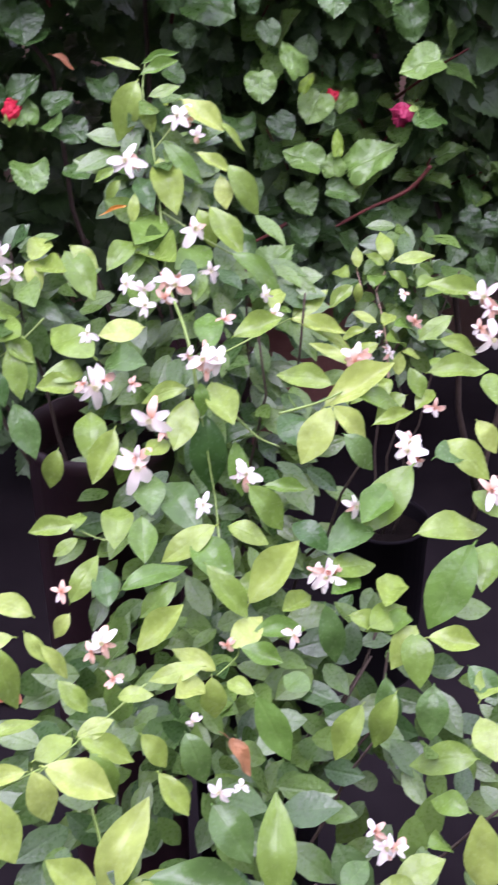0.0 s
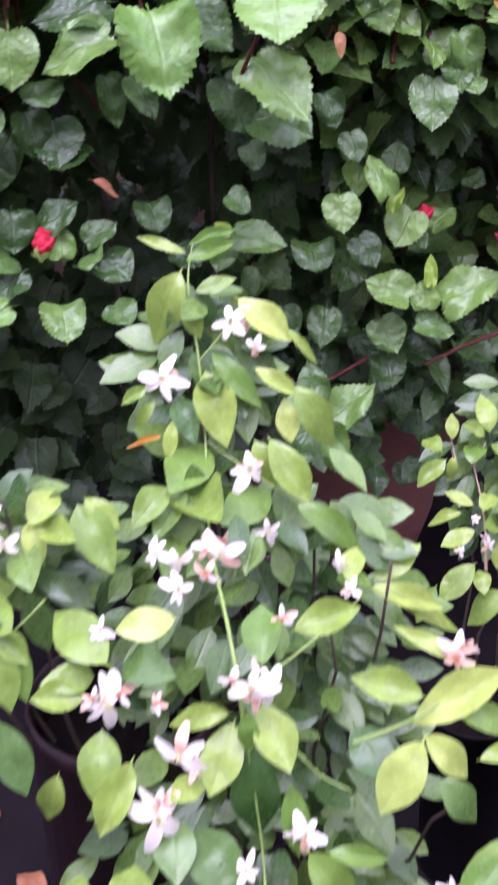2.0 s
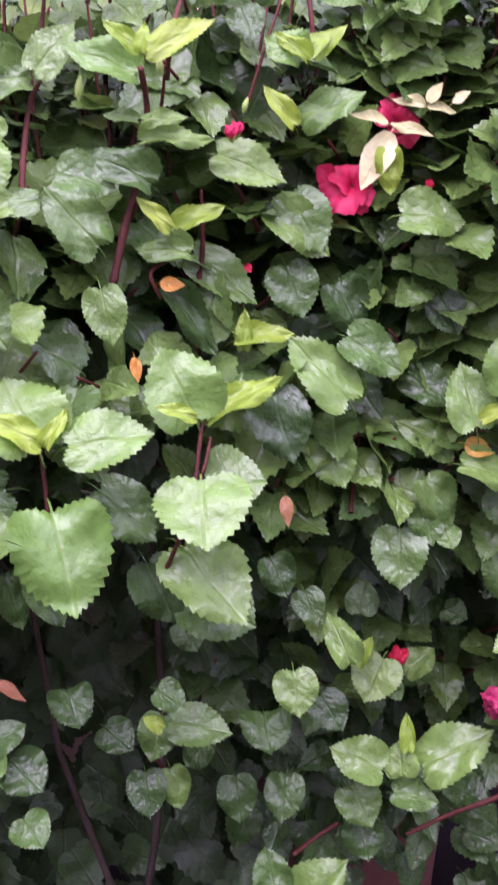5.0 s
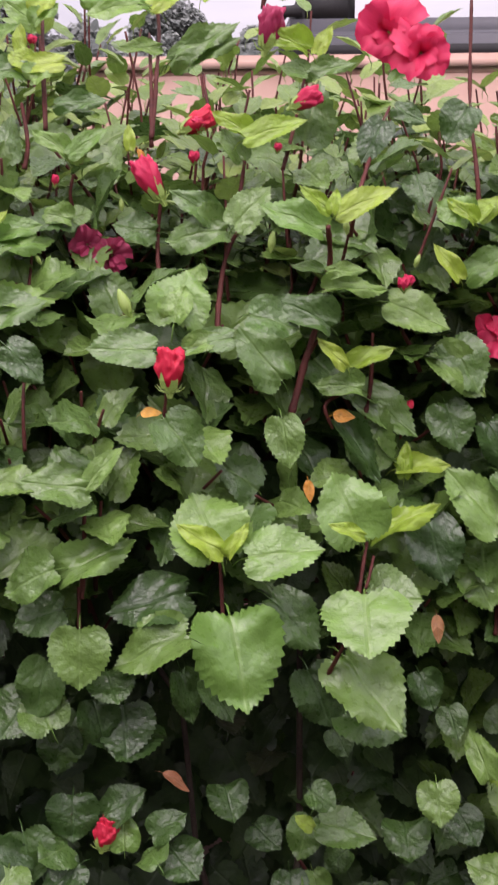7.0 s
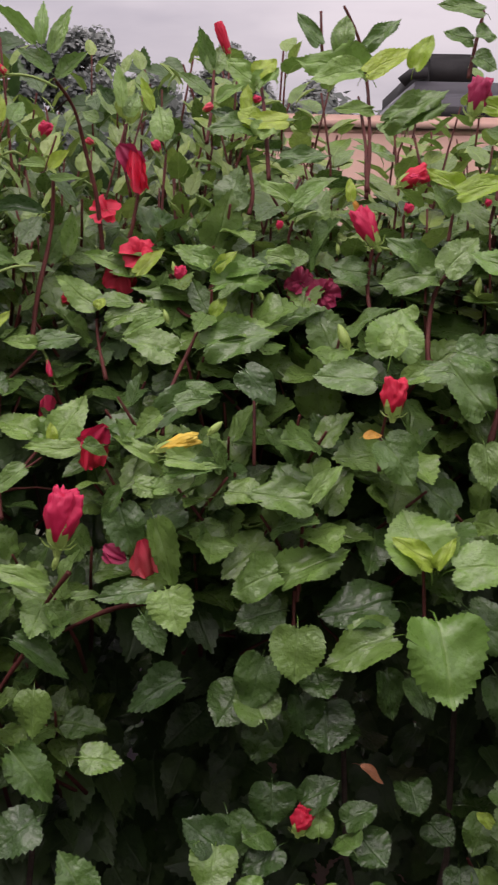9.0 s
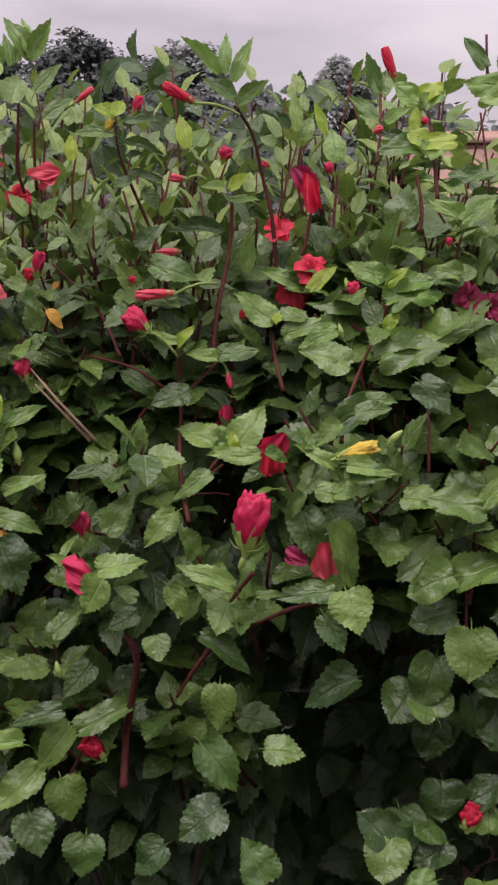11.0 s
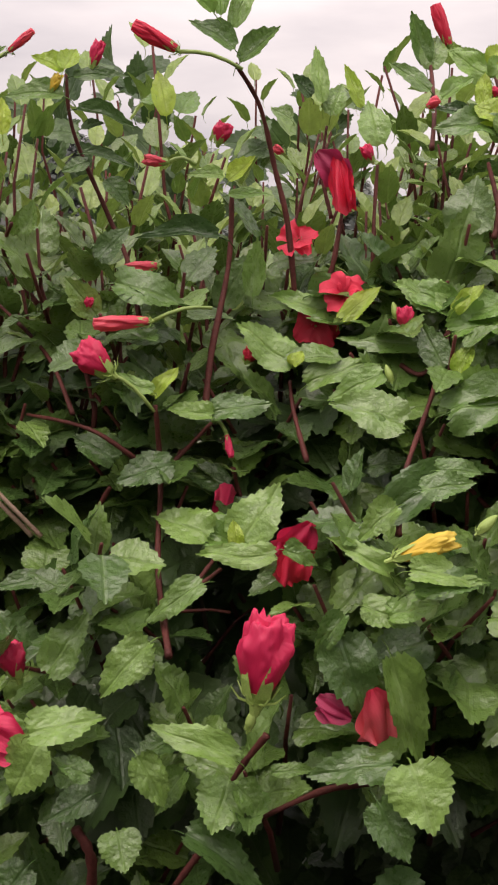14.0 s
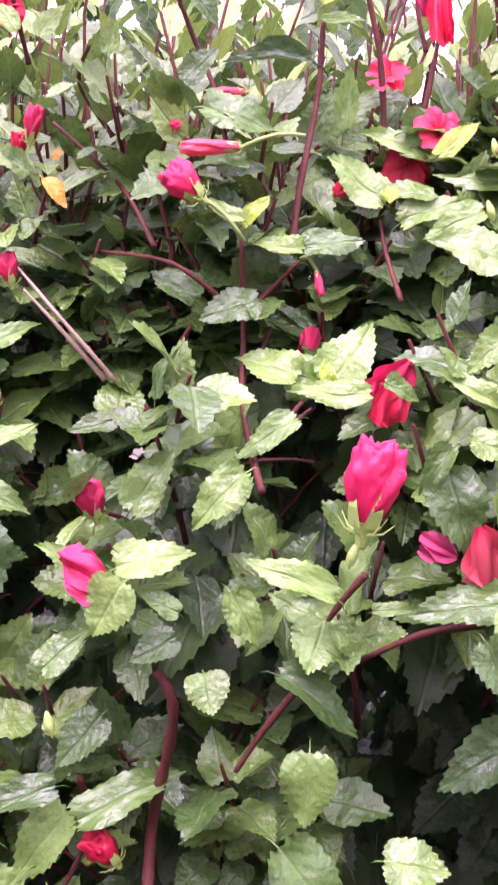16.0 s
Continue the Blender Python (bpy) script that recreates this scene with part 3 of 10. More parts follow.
def far_tree(x, y, height, spread, material, seed):
    """A tree: tapered trunk, limbs, and a crown of small leaf clumps with gaps."""
    rng = random.Random(seed)
    base = thing("tree", (x, y, 0), "tall tree on the far side of the field, leaves paled for haze", "tree", "trees beyond the field")
    bm = bmesh.new()
    tube(bm, bend((x, y, 0), (x + rng.uniform(-.4, .4), y, height * 0.75), 0, 5, 0.12, rng), 0.24, 0.07, 7)
    lobes = []
    for k in range(44):
        q = rng.uniform(0.0, 1.0) ** 0.8
        wide = spread * (0.18 + 0.85 * math.sin(math.pi * min(0.96, 0.15 + q * 0.85)))
        c = Vector((x + rng.uniform(-1, 1) * wide, y + rng.uniform(-1, 1) * wide, height * (0.22 + 0.72 * q)))
        lobes.append((c, spread * rng.uniform(0.16, 0.34)))
        tube(bm, bend((x, y, height * (0.2 + 0.4 * q)), c, 0.1, 3, 0.1, rng), 0.07, 0.02, 5)
    part("trunk", bm, M["wood"], base)
    mass = Mass(leaf_shape(2, 1, "broad", 0.2, 0.2, 0.0, 0.0, 0.0))
    for c, r in lobes:
        for i in range(260):
            u = Vector((rng.gauss(0, 1), rng.gauss(0, 1), rng.gauss(0, 1)))
            u *= r * 0.5 * min(1.0, 1.9 / max(0.1, u.length))
            way = Vector((rng.uniform(-1, 1), rng.uniform(-1, 1), rng.uniform(-.9, .3)))
            size = rng.uniform(0.15, 0.30)
            mass.add(leaf_pose(c + u, way, (rng.uniform(-.5, .5), -0.5, 1), size, size * 1.1))
    mass.done("crown", M[material], base)


FAR = random.Random(3)
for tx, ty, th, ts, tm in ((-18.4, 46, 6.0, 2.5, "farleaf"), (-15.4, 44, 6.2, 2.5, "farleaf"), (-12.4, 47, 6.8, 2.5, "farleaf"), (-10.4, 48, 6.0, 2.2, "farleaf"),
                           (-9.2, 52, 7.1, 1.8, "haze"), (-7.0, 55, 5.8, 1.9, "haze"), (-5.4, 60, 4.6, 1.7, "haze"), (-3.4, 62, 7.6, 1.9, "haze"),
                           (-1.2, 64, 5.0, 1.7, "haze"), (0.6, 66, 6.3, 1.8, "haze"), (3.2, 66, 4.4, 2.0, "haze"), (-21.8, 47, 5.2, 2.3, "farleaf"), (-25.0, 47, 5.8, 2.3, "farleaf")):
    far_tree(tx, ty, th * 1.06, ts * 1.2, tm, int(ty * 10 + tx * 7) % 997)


def field_scrub():
    rng = random.Random(9)
    base = thing("scrub", (-8, 40, 0), "low dark scrub along the far edge of the field", "bushes", kind="stuff")
    mass = Mass(leaf_shape(3, 1, "ovate", 0.2, 0.2, 0.0, 0.0, 0.0))
    for i in range(11000):
        x = rng.uniform(-34, 12)
        h = 3.0 + 0.6 * math.sin(x * 0.9) + 0.5 * math.sin(x * 2.3)
        p = (x, 41 + rng.uniform(-2, 4), rng.uniform(0, max(0.5, h + 0.6)))
        size = rng.uniform(0.25, 0.55)
        mass.add(leaf_pose(p, (rng.uniform(-1, 1), rng.uniform(-1, 1), rng.uniform(-.6, .6)), (0, -0.6, 1), size, size))
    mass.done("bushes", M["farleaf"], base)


field_scrub()


def parked_truck():
    """A dark covered truck parked close behind the pink wall: only its load bed, rail and headboard show above it."""
    base = thing("parked_truck", (1.6, 3.3, 0), "dark grey covered truck parked behind the pink wall", "truck")
    bm = bmesh.new()
    box(bm, (0.06, 2.62, 0.62), (3.9, 4.1, 1.675))
    bmesh.ops.bevel(bm, geom=bm.edges[:], offset=0.035, segments=3, affect="EDGES")
    part("body", bm, M["cargrey"], base)
    bm = bmesh.new()
    box(bm, (0.11, 2.66, 1.66), (0.23, 4.0, 1.735))
    bmesh.ops.bevel(bm, geom=bm.edges[:], offset=0.016, segments=2, affect="EDGES")
    part("headboard", bm, M["rubber"], base)
    bm = bmesh.new()
    tube(bm, [(0.07, 2.605, 1.605), (1.8, 2.605, 1.605), (3.8, 2.605, 1.605)], 0.016, 0.014, 8)
    part("rail", bm, M["rubber"], base)
    bm = bmesh.new()
    tube(bm, [(0.065, 2.66, 1.672), (0.085, 2.66, 1.69), (0.12, 2.66, 1.692)], 0.013, 0.013, 8)
    part("lamp_bracket", bm, M["rubber"], base)
    for x in (0.9, 3.2):
        for y in (2.66, 3.86):
            bm = bmesh.new()
            tube(bm, [(x, y, 0.38), (x, y + 0.03, 0.38), (x, y + 0.17, 0.38), (x, y + 0.2, 0.38)], 0.38, 0.37, 24)
            part("wheel", bm, M["rubber"], base)
    bm = bmesh.new()
    box(bm, (0.3, 2.7, 0.45), (3.6, 4.0, 0.622))
    part("chassis", bm, M["rubber"], base)


parked_truck()

# ---- the hibiscus hedge ----
def front(x, z):
    """How far ahead the leafy face of the hedge stands at x and height z."""
    y = 0.98 + 0.05 * math.sin(5 * x + 1) + 0.25 * max(0.0, z - 1.12) + 0.55 * max(0.0, 1.0 - z)
    return y + 0.12 * max(0.0, x - 0.25)


def clump(x, z):
    """How far the leaves fall back behind the face between its clumps."""
    return (0.26 if x < -0.25 else 0.17) * max(0.0, noise.noise(Vector((7.5 * x, 2.0, 7.5 * z))) + 0.05)


def crest(x):
    return 1.36 + 0.05 * math.sin(4 * x) - 0.10 * max(0.0, x - 0.2)


SHRUBS = []
for sx, label in ((-1.12, "leafy green hibiscus shrub at the end of the hedge"), (-0.50, "hibiscus shrub with narrow fresh leaves and salmon-red double flowers"),
                  (0.02, "dense dark green hibiscus shrub with pink buds and a double flower"), (0.58, "hibiscus shrub with broad heart-shaped leaves in the hedge"),
                  (1.15, "dark hibiscus shrub closing the hedge")):
    SHRUBS.append(thing("hibiscus_shrub", (sx, 1.25, 0), label, "shrub", "hibiscus hedge"))


def shrub_at(x):
    return min(SHRUBS, key=lambda s: abs(s.location.x - x))



# ---- flowers ----
def petal_mesh(name, material, kind, seed):
    """A petal one long, foot at the origin, towards +y, hollow side +z."""
    rng = random.Random(seed)
    rows, cols = (11, 6) if kind != "slim" else (7, 2)
    ph = rng.uniform(0, 6)
    lean = rng.uniform(-0.18, 0.18)
    v, f, uv = [], [], []
    for i in range(rows + 1):
        t = i / rows
        if kind == "slim":
            w = 0.30 * math.sin(math.pi * min(0.97, 0.05 + 0.90 * t) ** 1.35) ** 0.6
            curl = -0.75 * t ** 2.4
        else:
            w = 0.10 + 0.46 * math.sin(math.pi * 0.5 * min(1, t * 1.2)) ** 1.2
            curl = (0.30 * t - 0.42 * t ** 2.6) if kind == "ruffle" else -0.25 * t * t
        for j in range(-cols, cols + 1):
            e = j / cols
            y = t - (0.26 * abs(e) ** 2.5 * t if kind != "slim" else 0)
            z = curl + 0.18 * e * e * w
            x = w * e
            if kind != "slim":
                rim = t * t * (0.35 + 0.65 * abs(e)) + 0.6 * t ** 6
                z += 0.09 * rim * math.sin(5 * e + ph) + 0.05 * rim * math.sin(12 * e + 2.3 * ph + 2 * t)
                z += 0.10 * noise.noise(Vector((1.6 * e + seed, 1.8 * t, ph))) * t
                y += 0.12 * t ** 3 * noise.noise(Vector((5 * e, seed + 0.5, ph)))
                x += lean * t * t
            if kind == "limp":
                z += 0.26 * (0.25 + t) * noise.noise(Vector((1.3 * e, 1.2 * t, 3.3 * seed + 1)))
                x *= 0.9 + 0.2 * math.sin(5 * t + ph)
            v.append((x, y, z))
            uv.append((w * e, t))
    n = 2 * cols + 1
    for i in range(rows):
        for j in range(n - 1):
            f.append((i * n + j, i * n + j + 1, (i + 1) * n + j + 1, (i + 1) * n + j))
    me = bpy.data.meshes.new(name)
    me.from_pydata(v, [], f)
    lay = me.uv_layers.new(name="UVMap")
    for lp in me.loops:
        lay.data[lp.index].uv = uv[lp.vertex_index]
    for p in me.polygons:
        p.use_smooth = True
    me.materials.append(material)
    return me


PETALS = {(m, k): [petal_mesh("petal", M[m], k, s) for s in range(4)] for m, k in
          (("pink", "ruffle"), ("red", "ruffle"), ("salmon", "ruffle"), ("wilt", "limp"), ("pink", "limp"), ("red", "limp"), ("yellow", "limp"), ("white", "slim"), ("peach", "slim"), ("salmon", "limp"))}


def bud_mesh(material, seed, slim=False):
    """A furled bud one long: petals wrapped round each other, crumpled where they fold in at the top."""
    rng = random.Random(seed)
    sides, rows, cap = 54, 16, 7
    v, f, uv = [], [], []
    ph = rng.uniform(0, 6)
    for i in range(rows + cap + 1):
        t = min(1.0, i / rows)
        fold = max(0.0, (i - rows) / cap)
        full = float(np.interp(t, (0, 0.12, 0.3, 0.55, 0.8, 1), (0.13, 0.22, 0.31, 0.36, 0.355, 0.31)))
        r = full if not slim else (0.07 + 0.09 * math.sin(math.pi * min(1, 0.1 + 0.75 * t)))
        for k in range(sides):
            a = 2 * math.pi * k / sides
            turns = 3 * a / (2 * math.pi) + 0.75 * t + 0.5 * fold + ph
            saw = turns % 1.0
            q = Vector((math.cos(a), math.sin(a), 0))
            crumple = noise.noise(Vector((2.2 * q.x, 2.2 * q.y, 3.4 * t + ph + 2 * fold)))
            sharp = abs(noise.noise(Vector((3.0 * q.x + 7, 3.0 * q.y, 5.0 * t - ph + fold))))
            high = max(0.0, t - 0.35) / 0.65
            lap = 1 + 0.34 * (saw - 0.5) * min(1, t * 2.0) + 0.30 * crumple * (0.15 + high) + 0.55 * (sharp - 0.15) * high
            rr = r * lap * (1 - 0.93 * fold ** 1.3)
            y = t * (0.90 + 0.05 * math.sin(3 * a + ph)) + 0.10 * high ** 3 * (saw - 0.4) + 0.10 * high ** 4 * crumple + 0.14 * high ** 6 * (sharp - 0.15)
            y += 0.06 * math.sin(math.pi * min(1, fold * 1.5)) + 0.10 * fold * (0.4 - sharp) if fold else 0.0
            v.append((rr * q.x, y if not slim else t + 0.03 * fold, rr * q.y))
            uv.append((k / sides - 0.5, 0.05 + 0.25 * t + 0.30 * saw * high + 0.3 * sharp))
    for i in range(rows + cap):
        for k in range(sides):
            f.append((i * sides + k, i * sides + (k + 1) % sides, (i + 1) * sides + (k + 1) % sides, (i + 1) * sides + k))
    f.append(tuple(range(len(v) - sides, len(v))))
    me = bpy.data.meshes.new("flower_bud")
    me.from_pydata(v, [], f)
    lay = me.uv_layers.new(name="UVMap")
    for lp in me.loops:
        lay.data[lp.index].uv = uv[lp.vertex_index]
    for p in me.polygons:
        p.use_smooth = True
    me.materials.append(material)
    return me


BUDS = {(m, s): bud_mesh(M[m], i, s) for i, (m, s) in enumerate((("pink", False), ("red", False), ("salmon", False), ("wilt", False), ("pink", True), ("red", True), ("salmon", True), ("yellow", False)))}


def calyx_mesh():
    bm = bmesh.new()
    tube(bm, [(0, -0.22, 0), (0, -0.05, 0), (0, 0.05, 0)], 0.05, 0.14, 8)
    for k in range(5):
        a = 2 * math.pi * k / 5
        c, s = math.cos(a), math.sin(a)
        rows = [bm.verts.new((c * 0.14 - s * w, y, s * 0.14 + c * w)) for y, w in ((0, -0.09), (0, 0.09))]
        rows2 = [bm.verts.new((c * 0.21 - s * w, 0.2, s * 0.21 + c * w)) for w in (-0.07, 0.07)]
        tip = bm.verts.new((c * 0.23, 0.42, s * 0.23))
        bm.faces.new((rows[0], rows[1], rows2[1], rows2[0]))
        bm.faces.new((rows2[0], rows2[1], tip))
    for k in range(7):
        a = 2 * math.pi * k / 7 + 0.3
        c, s = math.cos(a), math.sin(a)
        tube(bm, [(c * 0.08, -0.08, s * 0.08), (c * 0.2, -0.04, s * 0.2), (c * 0.3, 0.08, s * 0.3)], 0.022, 0.006, 4)
    me = bpy.data.meshes.new("calyx")
    bm.to_mesh(me)
    bm.free()
    me.materials.append(M["calyx"])
    return me


CALYX = calyx_mesh()


def under(parent, name, mesh, m):
    ob = new(name, mesh)
    ob.parent = parent
    ob.matrix_basis = m
    return ob


def bud(shrub, colour, foot, way, length, width, slim=False, stalk=None):
    """A closed flower on its calyx; width over length as the factor; stalk: where its pedicel starts."""
    m = leaf_pose(foot, way, (0.2, -1, 0.3), length, length * width)
    SPOTS.append(Vector(foot) + Vector(way) * 0.5)
    m[0][2], m[1][2], m[2][2] = (m[0][2] * width, m[1][2] * width, m[2][2] * width)
    ob = under(shrub, "flower_bud", BUDS[(colour, slim)], Matrix.Translation(-shrub.location) @ m)
    k = 0.6 if slim else 1.45
    under(ob, "calyx", CALYX, Matrix.Diagonal((k, 1.15 if not slim else 0.7, k, 1)))
    if slim:
        drops(shrub, Vector(foot) - Vector((0, 0.002, 0.14 * length * width)), 2, round(9999 * foot[0]))
    if stalk:
        bm = bmesh.new()
        tube(bm, bend(stalk, Vector(foot) - Vector(way).normalized() * length * 0.1, 0.004, 4), 0.0014, 0.0016, 5)
        part("pedicel", bm, M["greenstem"], shrub)
    return ob


def drop_mesh():
    """A hanging drop of water one long, drawn out towards its top."""
    bm = bmesh.new()
    bmesh.ops.create_uvsphere(bm, u_segments=10, v_segments=8, radius=0.36)
    for v in bm.verts:
        up = max(0.0, v.co.z / 0.36)
        v.co = Vector((v.co.x * (1 - 0.45 * up * up), v.co.y * (1 - 0.45 * up * up), v.co.z * (1.0 + 0.5 * up) - 0.36))
    me = bpy.data.meshes.new("water_drop")
    bm.to_mesh(me)
    bm.free()
    for p in me.polygons:
        p.use_smooth = True
    me.materials.append(M["water"])
    return me


WATER_DROP = drop_mesh()


def drops(shrub, at, n, seed):
    """Rain drops that hang in a short row below a stalk or a bud."""
    rng = random.Random(seed)
    for k in range(n):
        p = Vector(at) + Vector((0.007 * (k - 0.5 * (n - 1)) + rng.uniform(-.002, .002), 0, rng.uniform(-.001, .001)))
        under(shrub, "water_drop", WATER_DROP, Matrix.Translation(p - shrub.location) @ Matrix.Scale(rng.uniform(0.0028, 0.0042), 4))


def green_bud(shrub, foot, way, length):
    m = leaf_pose(foot, way, (0.2, -1, 0.3), length, length)
    ob = under(shrub, "green_bud", GREENBUD, Matrix.Translation(-shrub.location) @ m)
    under(ob, "calyx", CALYX, Matrix.Diagonal((1.0, 1.0, 1.0, 1)))
    return ob


def green_bud_mesh():
    bm = bmesh.new()
    bmesh.ops.create_uvsphere(bm, u_segments=10, v_segments=8, radius=0.5)
    for v in bm.verts:
        t = v.co.z + 0.5
        r = 0.62 * (1 - 0.55 * t)
        a = math.atan2(v.co.y, v.co.x)
        g = 1 + 0.08 * math.cos(5 * a)
        v.co = Vector((v.co.x * r * g, t, v.co.y * r * g))
    me = bpy.data.meshes.new("green_bud")
    bm.to_mesh(me)
    bm.free()
    for p in me.polygons:
        p.use_smooth = True
    me.materials.append(M["calyx"])
    return me


GREENBUD = green_bud_mesh()


def flower(shrub, colour, at, face, radius, petals=11, limp=False, pistil=False, seed=0):
    """An open flower that faces along face, double where it has many petals."""
    rng = random.Random(seed)
    kind = "limp" if limp else "ruffle"
    y = Vector(face).normalized()
    a = y.orthogonal().normalized()
    b = y.cross(a)
    at = Vector(at)
    SPOTS.extend(at + (a * i + b * j) * radius * 0.6 for i in (-1, 1) for j in (-1, 1))
    m = leaf_pose(at - y * radius * 0.35, y, a, radius * 0.8, radius * 0.8)
    head = under(shrub, "flower", CALYX, Matrix.Translation(-shrub.location) @ m)
    inv = (Matrix.Translation(-shrub.location) @ m).inverted() @ Matrix.Translation(-shrub.location)
    outer = min(petals, 5 if petals < 9 else 6)
    for k in range(petals):
        inner = k >= outer
        th = (6.283 * k / outer if not inner else 2.399 * k) + rng.uniform(-0.4, 0.4) + seed
        lean = (rng.uniform(0.0, 0.55) if not inner else rng.uniform(0.6, 1.25))
        out = (a * math.cos(th) + b * math.sin(th))
        way = out * math.cos(lean) + y * math.sin(lean)
        size = radius * (1.05 if not inner else 0.72) * rng.uniform(0.85, 1.15)
        twist = a * rng.uniform(-.5, .5) + b * rng.uniform(-.5, .5)
        pm = leaf_pose(at - y * radius * 0.15 + out * radius * 0.05, way, y * 1.0 - out * 0.2 + twist, size, size * rng.uniform(1.0, 1.35))
        under(head, "petal", PETALS[(colour, kind)][rng.randrange(4)], inv @ pm)
    if pistil:
        bm = bmesh.new()
        tube(bm, [(0, 0, 0), (0, 1.2, 0.1), (0, 2.0, 0.05)], 0.05, 0.03, 5)
        for k in range(14):
            q = rng.uniform(1.2, 2.0)
            th = rng.uniform(0, 6.28)
            tube(bm, [(0, q, 0.08), (0.16 * math.cos(th), q + 0.1, 0.08 + 0.16 * math.sin(th))], 0.012, 0.03, 4)
        me = bpy.data.meshes.new("pistil")
        bm.to_mesh(me)
        bm.free()
        me.materials.append(M["yellow"])
        under(head, "pistil", me, Matrix.Identity(4))
    return head


def petals_hanging(shrub, colour, foot, way, length, n=2, seed=0):
    """Wilted petals that droop from their foot."""
    rng = random.Random(seed)
    SPOTS.append(Vector(foot) + Vector(way) * 0.5)
    for k in range(n):
        w = Vector(way).normalized() + Vector((rng.uniform(-.25, .25), rng.uniform(-.2, .2), rng.uniform(-.25, .25)))
        m = leaf_pose(foot, w, (rng.uniform(-.5, .5), -1, 0.2), length * rng.uniform(0.85, 1.05), length * (rng.uniform(0.65, 0.9) if n < 3 else rng.uniform(0.26, 0.42)))
        under(shrub, "petal", PETALS[(colour, "limp")][(k + seed) % 4], Matrix.Translation(-shrub.location) @ m)


def white_flower(plant, at, face, radius, faded=False, seed=0):
    """A small five-petalled white flower with bent-back petals, peach where it fades."""
    rng = random.Random(seed)
    y = Vector(face).normalized()
    a = y.orthogonal().normalized()
    b = y.cross(a)
    bm = bmesh.new()
    at = Vector(at)
    tube(bm, [at - y * radius * 0.9, at - y * radius * 0.2, at], radius * 0.06, radius * 0.13, 6)
    for k in range(6):
        th = k * 1.05
        o = a * math.cos(th) + b * math.sin(th)
        tube(bm, [at, at + y * radius * 0.3 + o * radius * 0.10, at + y * radius * 0.5 + o * radius * 0.16], radius * 0.03, radius * 0.05, 4)
    head = part("flower", bm, M["peach"] if faded else M["cream"], plant)
    n = 6 if not faded else 5
    for k in range(n):
        th = k * 2 * math.pi / n + rng.uniform(-0.55, 0.55)
        o = a * math.cos(th) + b * math.sin(th)
        w = o + y * rng.uniform(-0.1, 0.9 if not faded else 1.3)
        colour = "peach" if rng.random() < (0.6 if faded else 0.12) else "white"
        r = radius * rng.uniform(0.7, 1.2)
        m = leaf_pose(at, w, y + o * 0.2, r, r * rng.uniform(0.8, 1.15))
        ob = new("petal", PETALS[(colour, "slim")][rng.randrange(4)])
        ob.parent = head
        ob.matrix_basis = m
    return head


def stem(shrub, material, r0, r1, *pts):
    """A crooked twig through the given places."""
    pts = [Vector(p) for p in pts]
    fine = []
    for i in range(len(pts) - 1):
        p0, p1, p2, p3 = pts[max(i - 1, 0)], pts[i], pts[i + 1], pts[min(i + 2, len(pts) - 1)]
        for s in (0, 0.14, 0.28, 0.43, 0.57, 0.71, 0.86):
            fine.append(0.5 * (2 * p1 + (p2 - p0) * s + (2 * p0 - 5 * p1 + 4 * p2 - p3) * s * s + (3 * p1 - p0 - 3 * p2 + p3) * s ** 3))
    fine.append(pts[-1])
    if material == "pale":
        SPOTS.extend(fine)
    bm = bmesh.new()
    tube(bm, fine, r0 * (0.95 if material == "bark" else 0.6), r1 * 1.15, 7, 0.22)
    return part("stem", bm, M[material], shrub)


# ---- the potted jasmine plants ----
def pot(at, radius, height, material, label, soil=0.05):
    """A round nursery pot of thin plastic with a rolled rim, filled with soil."""
    x, y, top = at
    base = thing("plant_pot", (x, y, top - height), label, "pot", "pots by the hedge")
    bm = bmesh.new()
    prof = ((0.0, 0.0), (0.86, 0.0), (0.89, 0.02), (0.985, 0.975), (1.01, 0.978), (1.015, 1.0), (0.975, 1.0), (0.965, 0.97), (0.85, 0.05), (0.0, 0.05))
    n = 32
    rings = []
    for r, h in prof:
        rings.append([bm.verts.new((x + radius * r * math.cos(2 * math.pi * k / n) * (1 + 0.012 * math.sin(3 * k)), y + radius * r * math.sin(2 * math.pi * k / n), top - height + h * height)) for k in range(n)] if r else None)
    for u, v in zip(rings, rings[1:]):
        if u and v:
            for k in range(n):
                bm.faces.new((u[k], u[(k + 1) % n], v[(k + 1) % n], v[k]))
    bm.faces.new(rings[1][::-1])
    bm.faces.new(rings[-2])
    part("body", bm, M[material], base)
    bm = bmesh.new()
    rng = random.Random(int(1000 * x) + 7)
    c = bm.verts.new((x, y, top - soil + 0.005))
    rr = [[bm.verts.new((x + radius * q * math.cos(2 * math.pi * k / 24), y + radius * q * math.sin(2 * math.pi * k / 24), top - soil + rng.uniform(-0.006, 0.008))) for k in range(24)] for q in (0.3, 0.6, 0.93)]
    for k in range(24):
        bm.faces.new((c, rr[0][k], rr[0][(k + 1) % 24]))
        for u, v in zip(rr, rr[1:]):
            bm.faces.new((u[k], v[k], v[(k + 1) % 24], u[(k + 1) % 24]))
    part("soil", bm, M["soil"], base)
    return base


JAS = []
for at, label in (((0.08, 0.50, 0.40), "orange jasmine plant with glossy leaflets and white flowers in a pot"),
                  ((-0.075, 0.47, 0.55), "bushy orange jasmine with drooping olive leaflets and white flowers"),
                  ((0.0, 0.14, 0.36), "fresh yellow-green orange jasmine plant with a few white flowers"),
                  ((0.33, 0.90, 0.25), "small pale-leaved orange jasmine plant beside the hedge")):
    JAS.append(thing("jasmine_plant", at, label, "plant", "potted jasmine plants"))


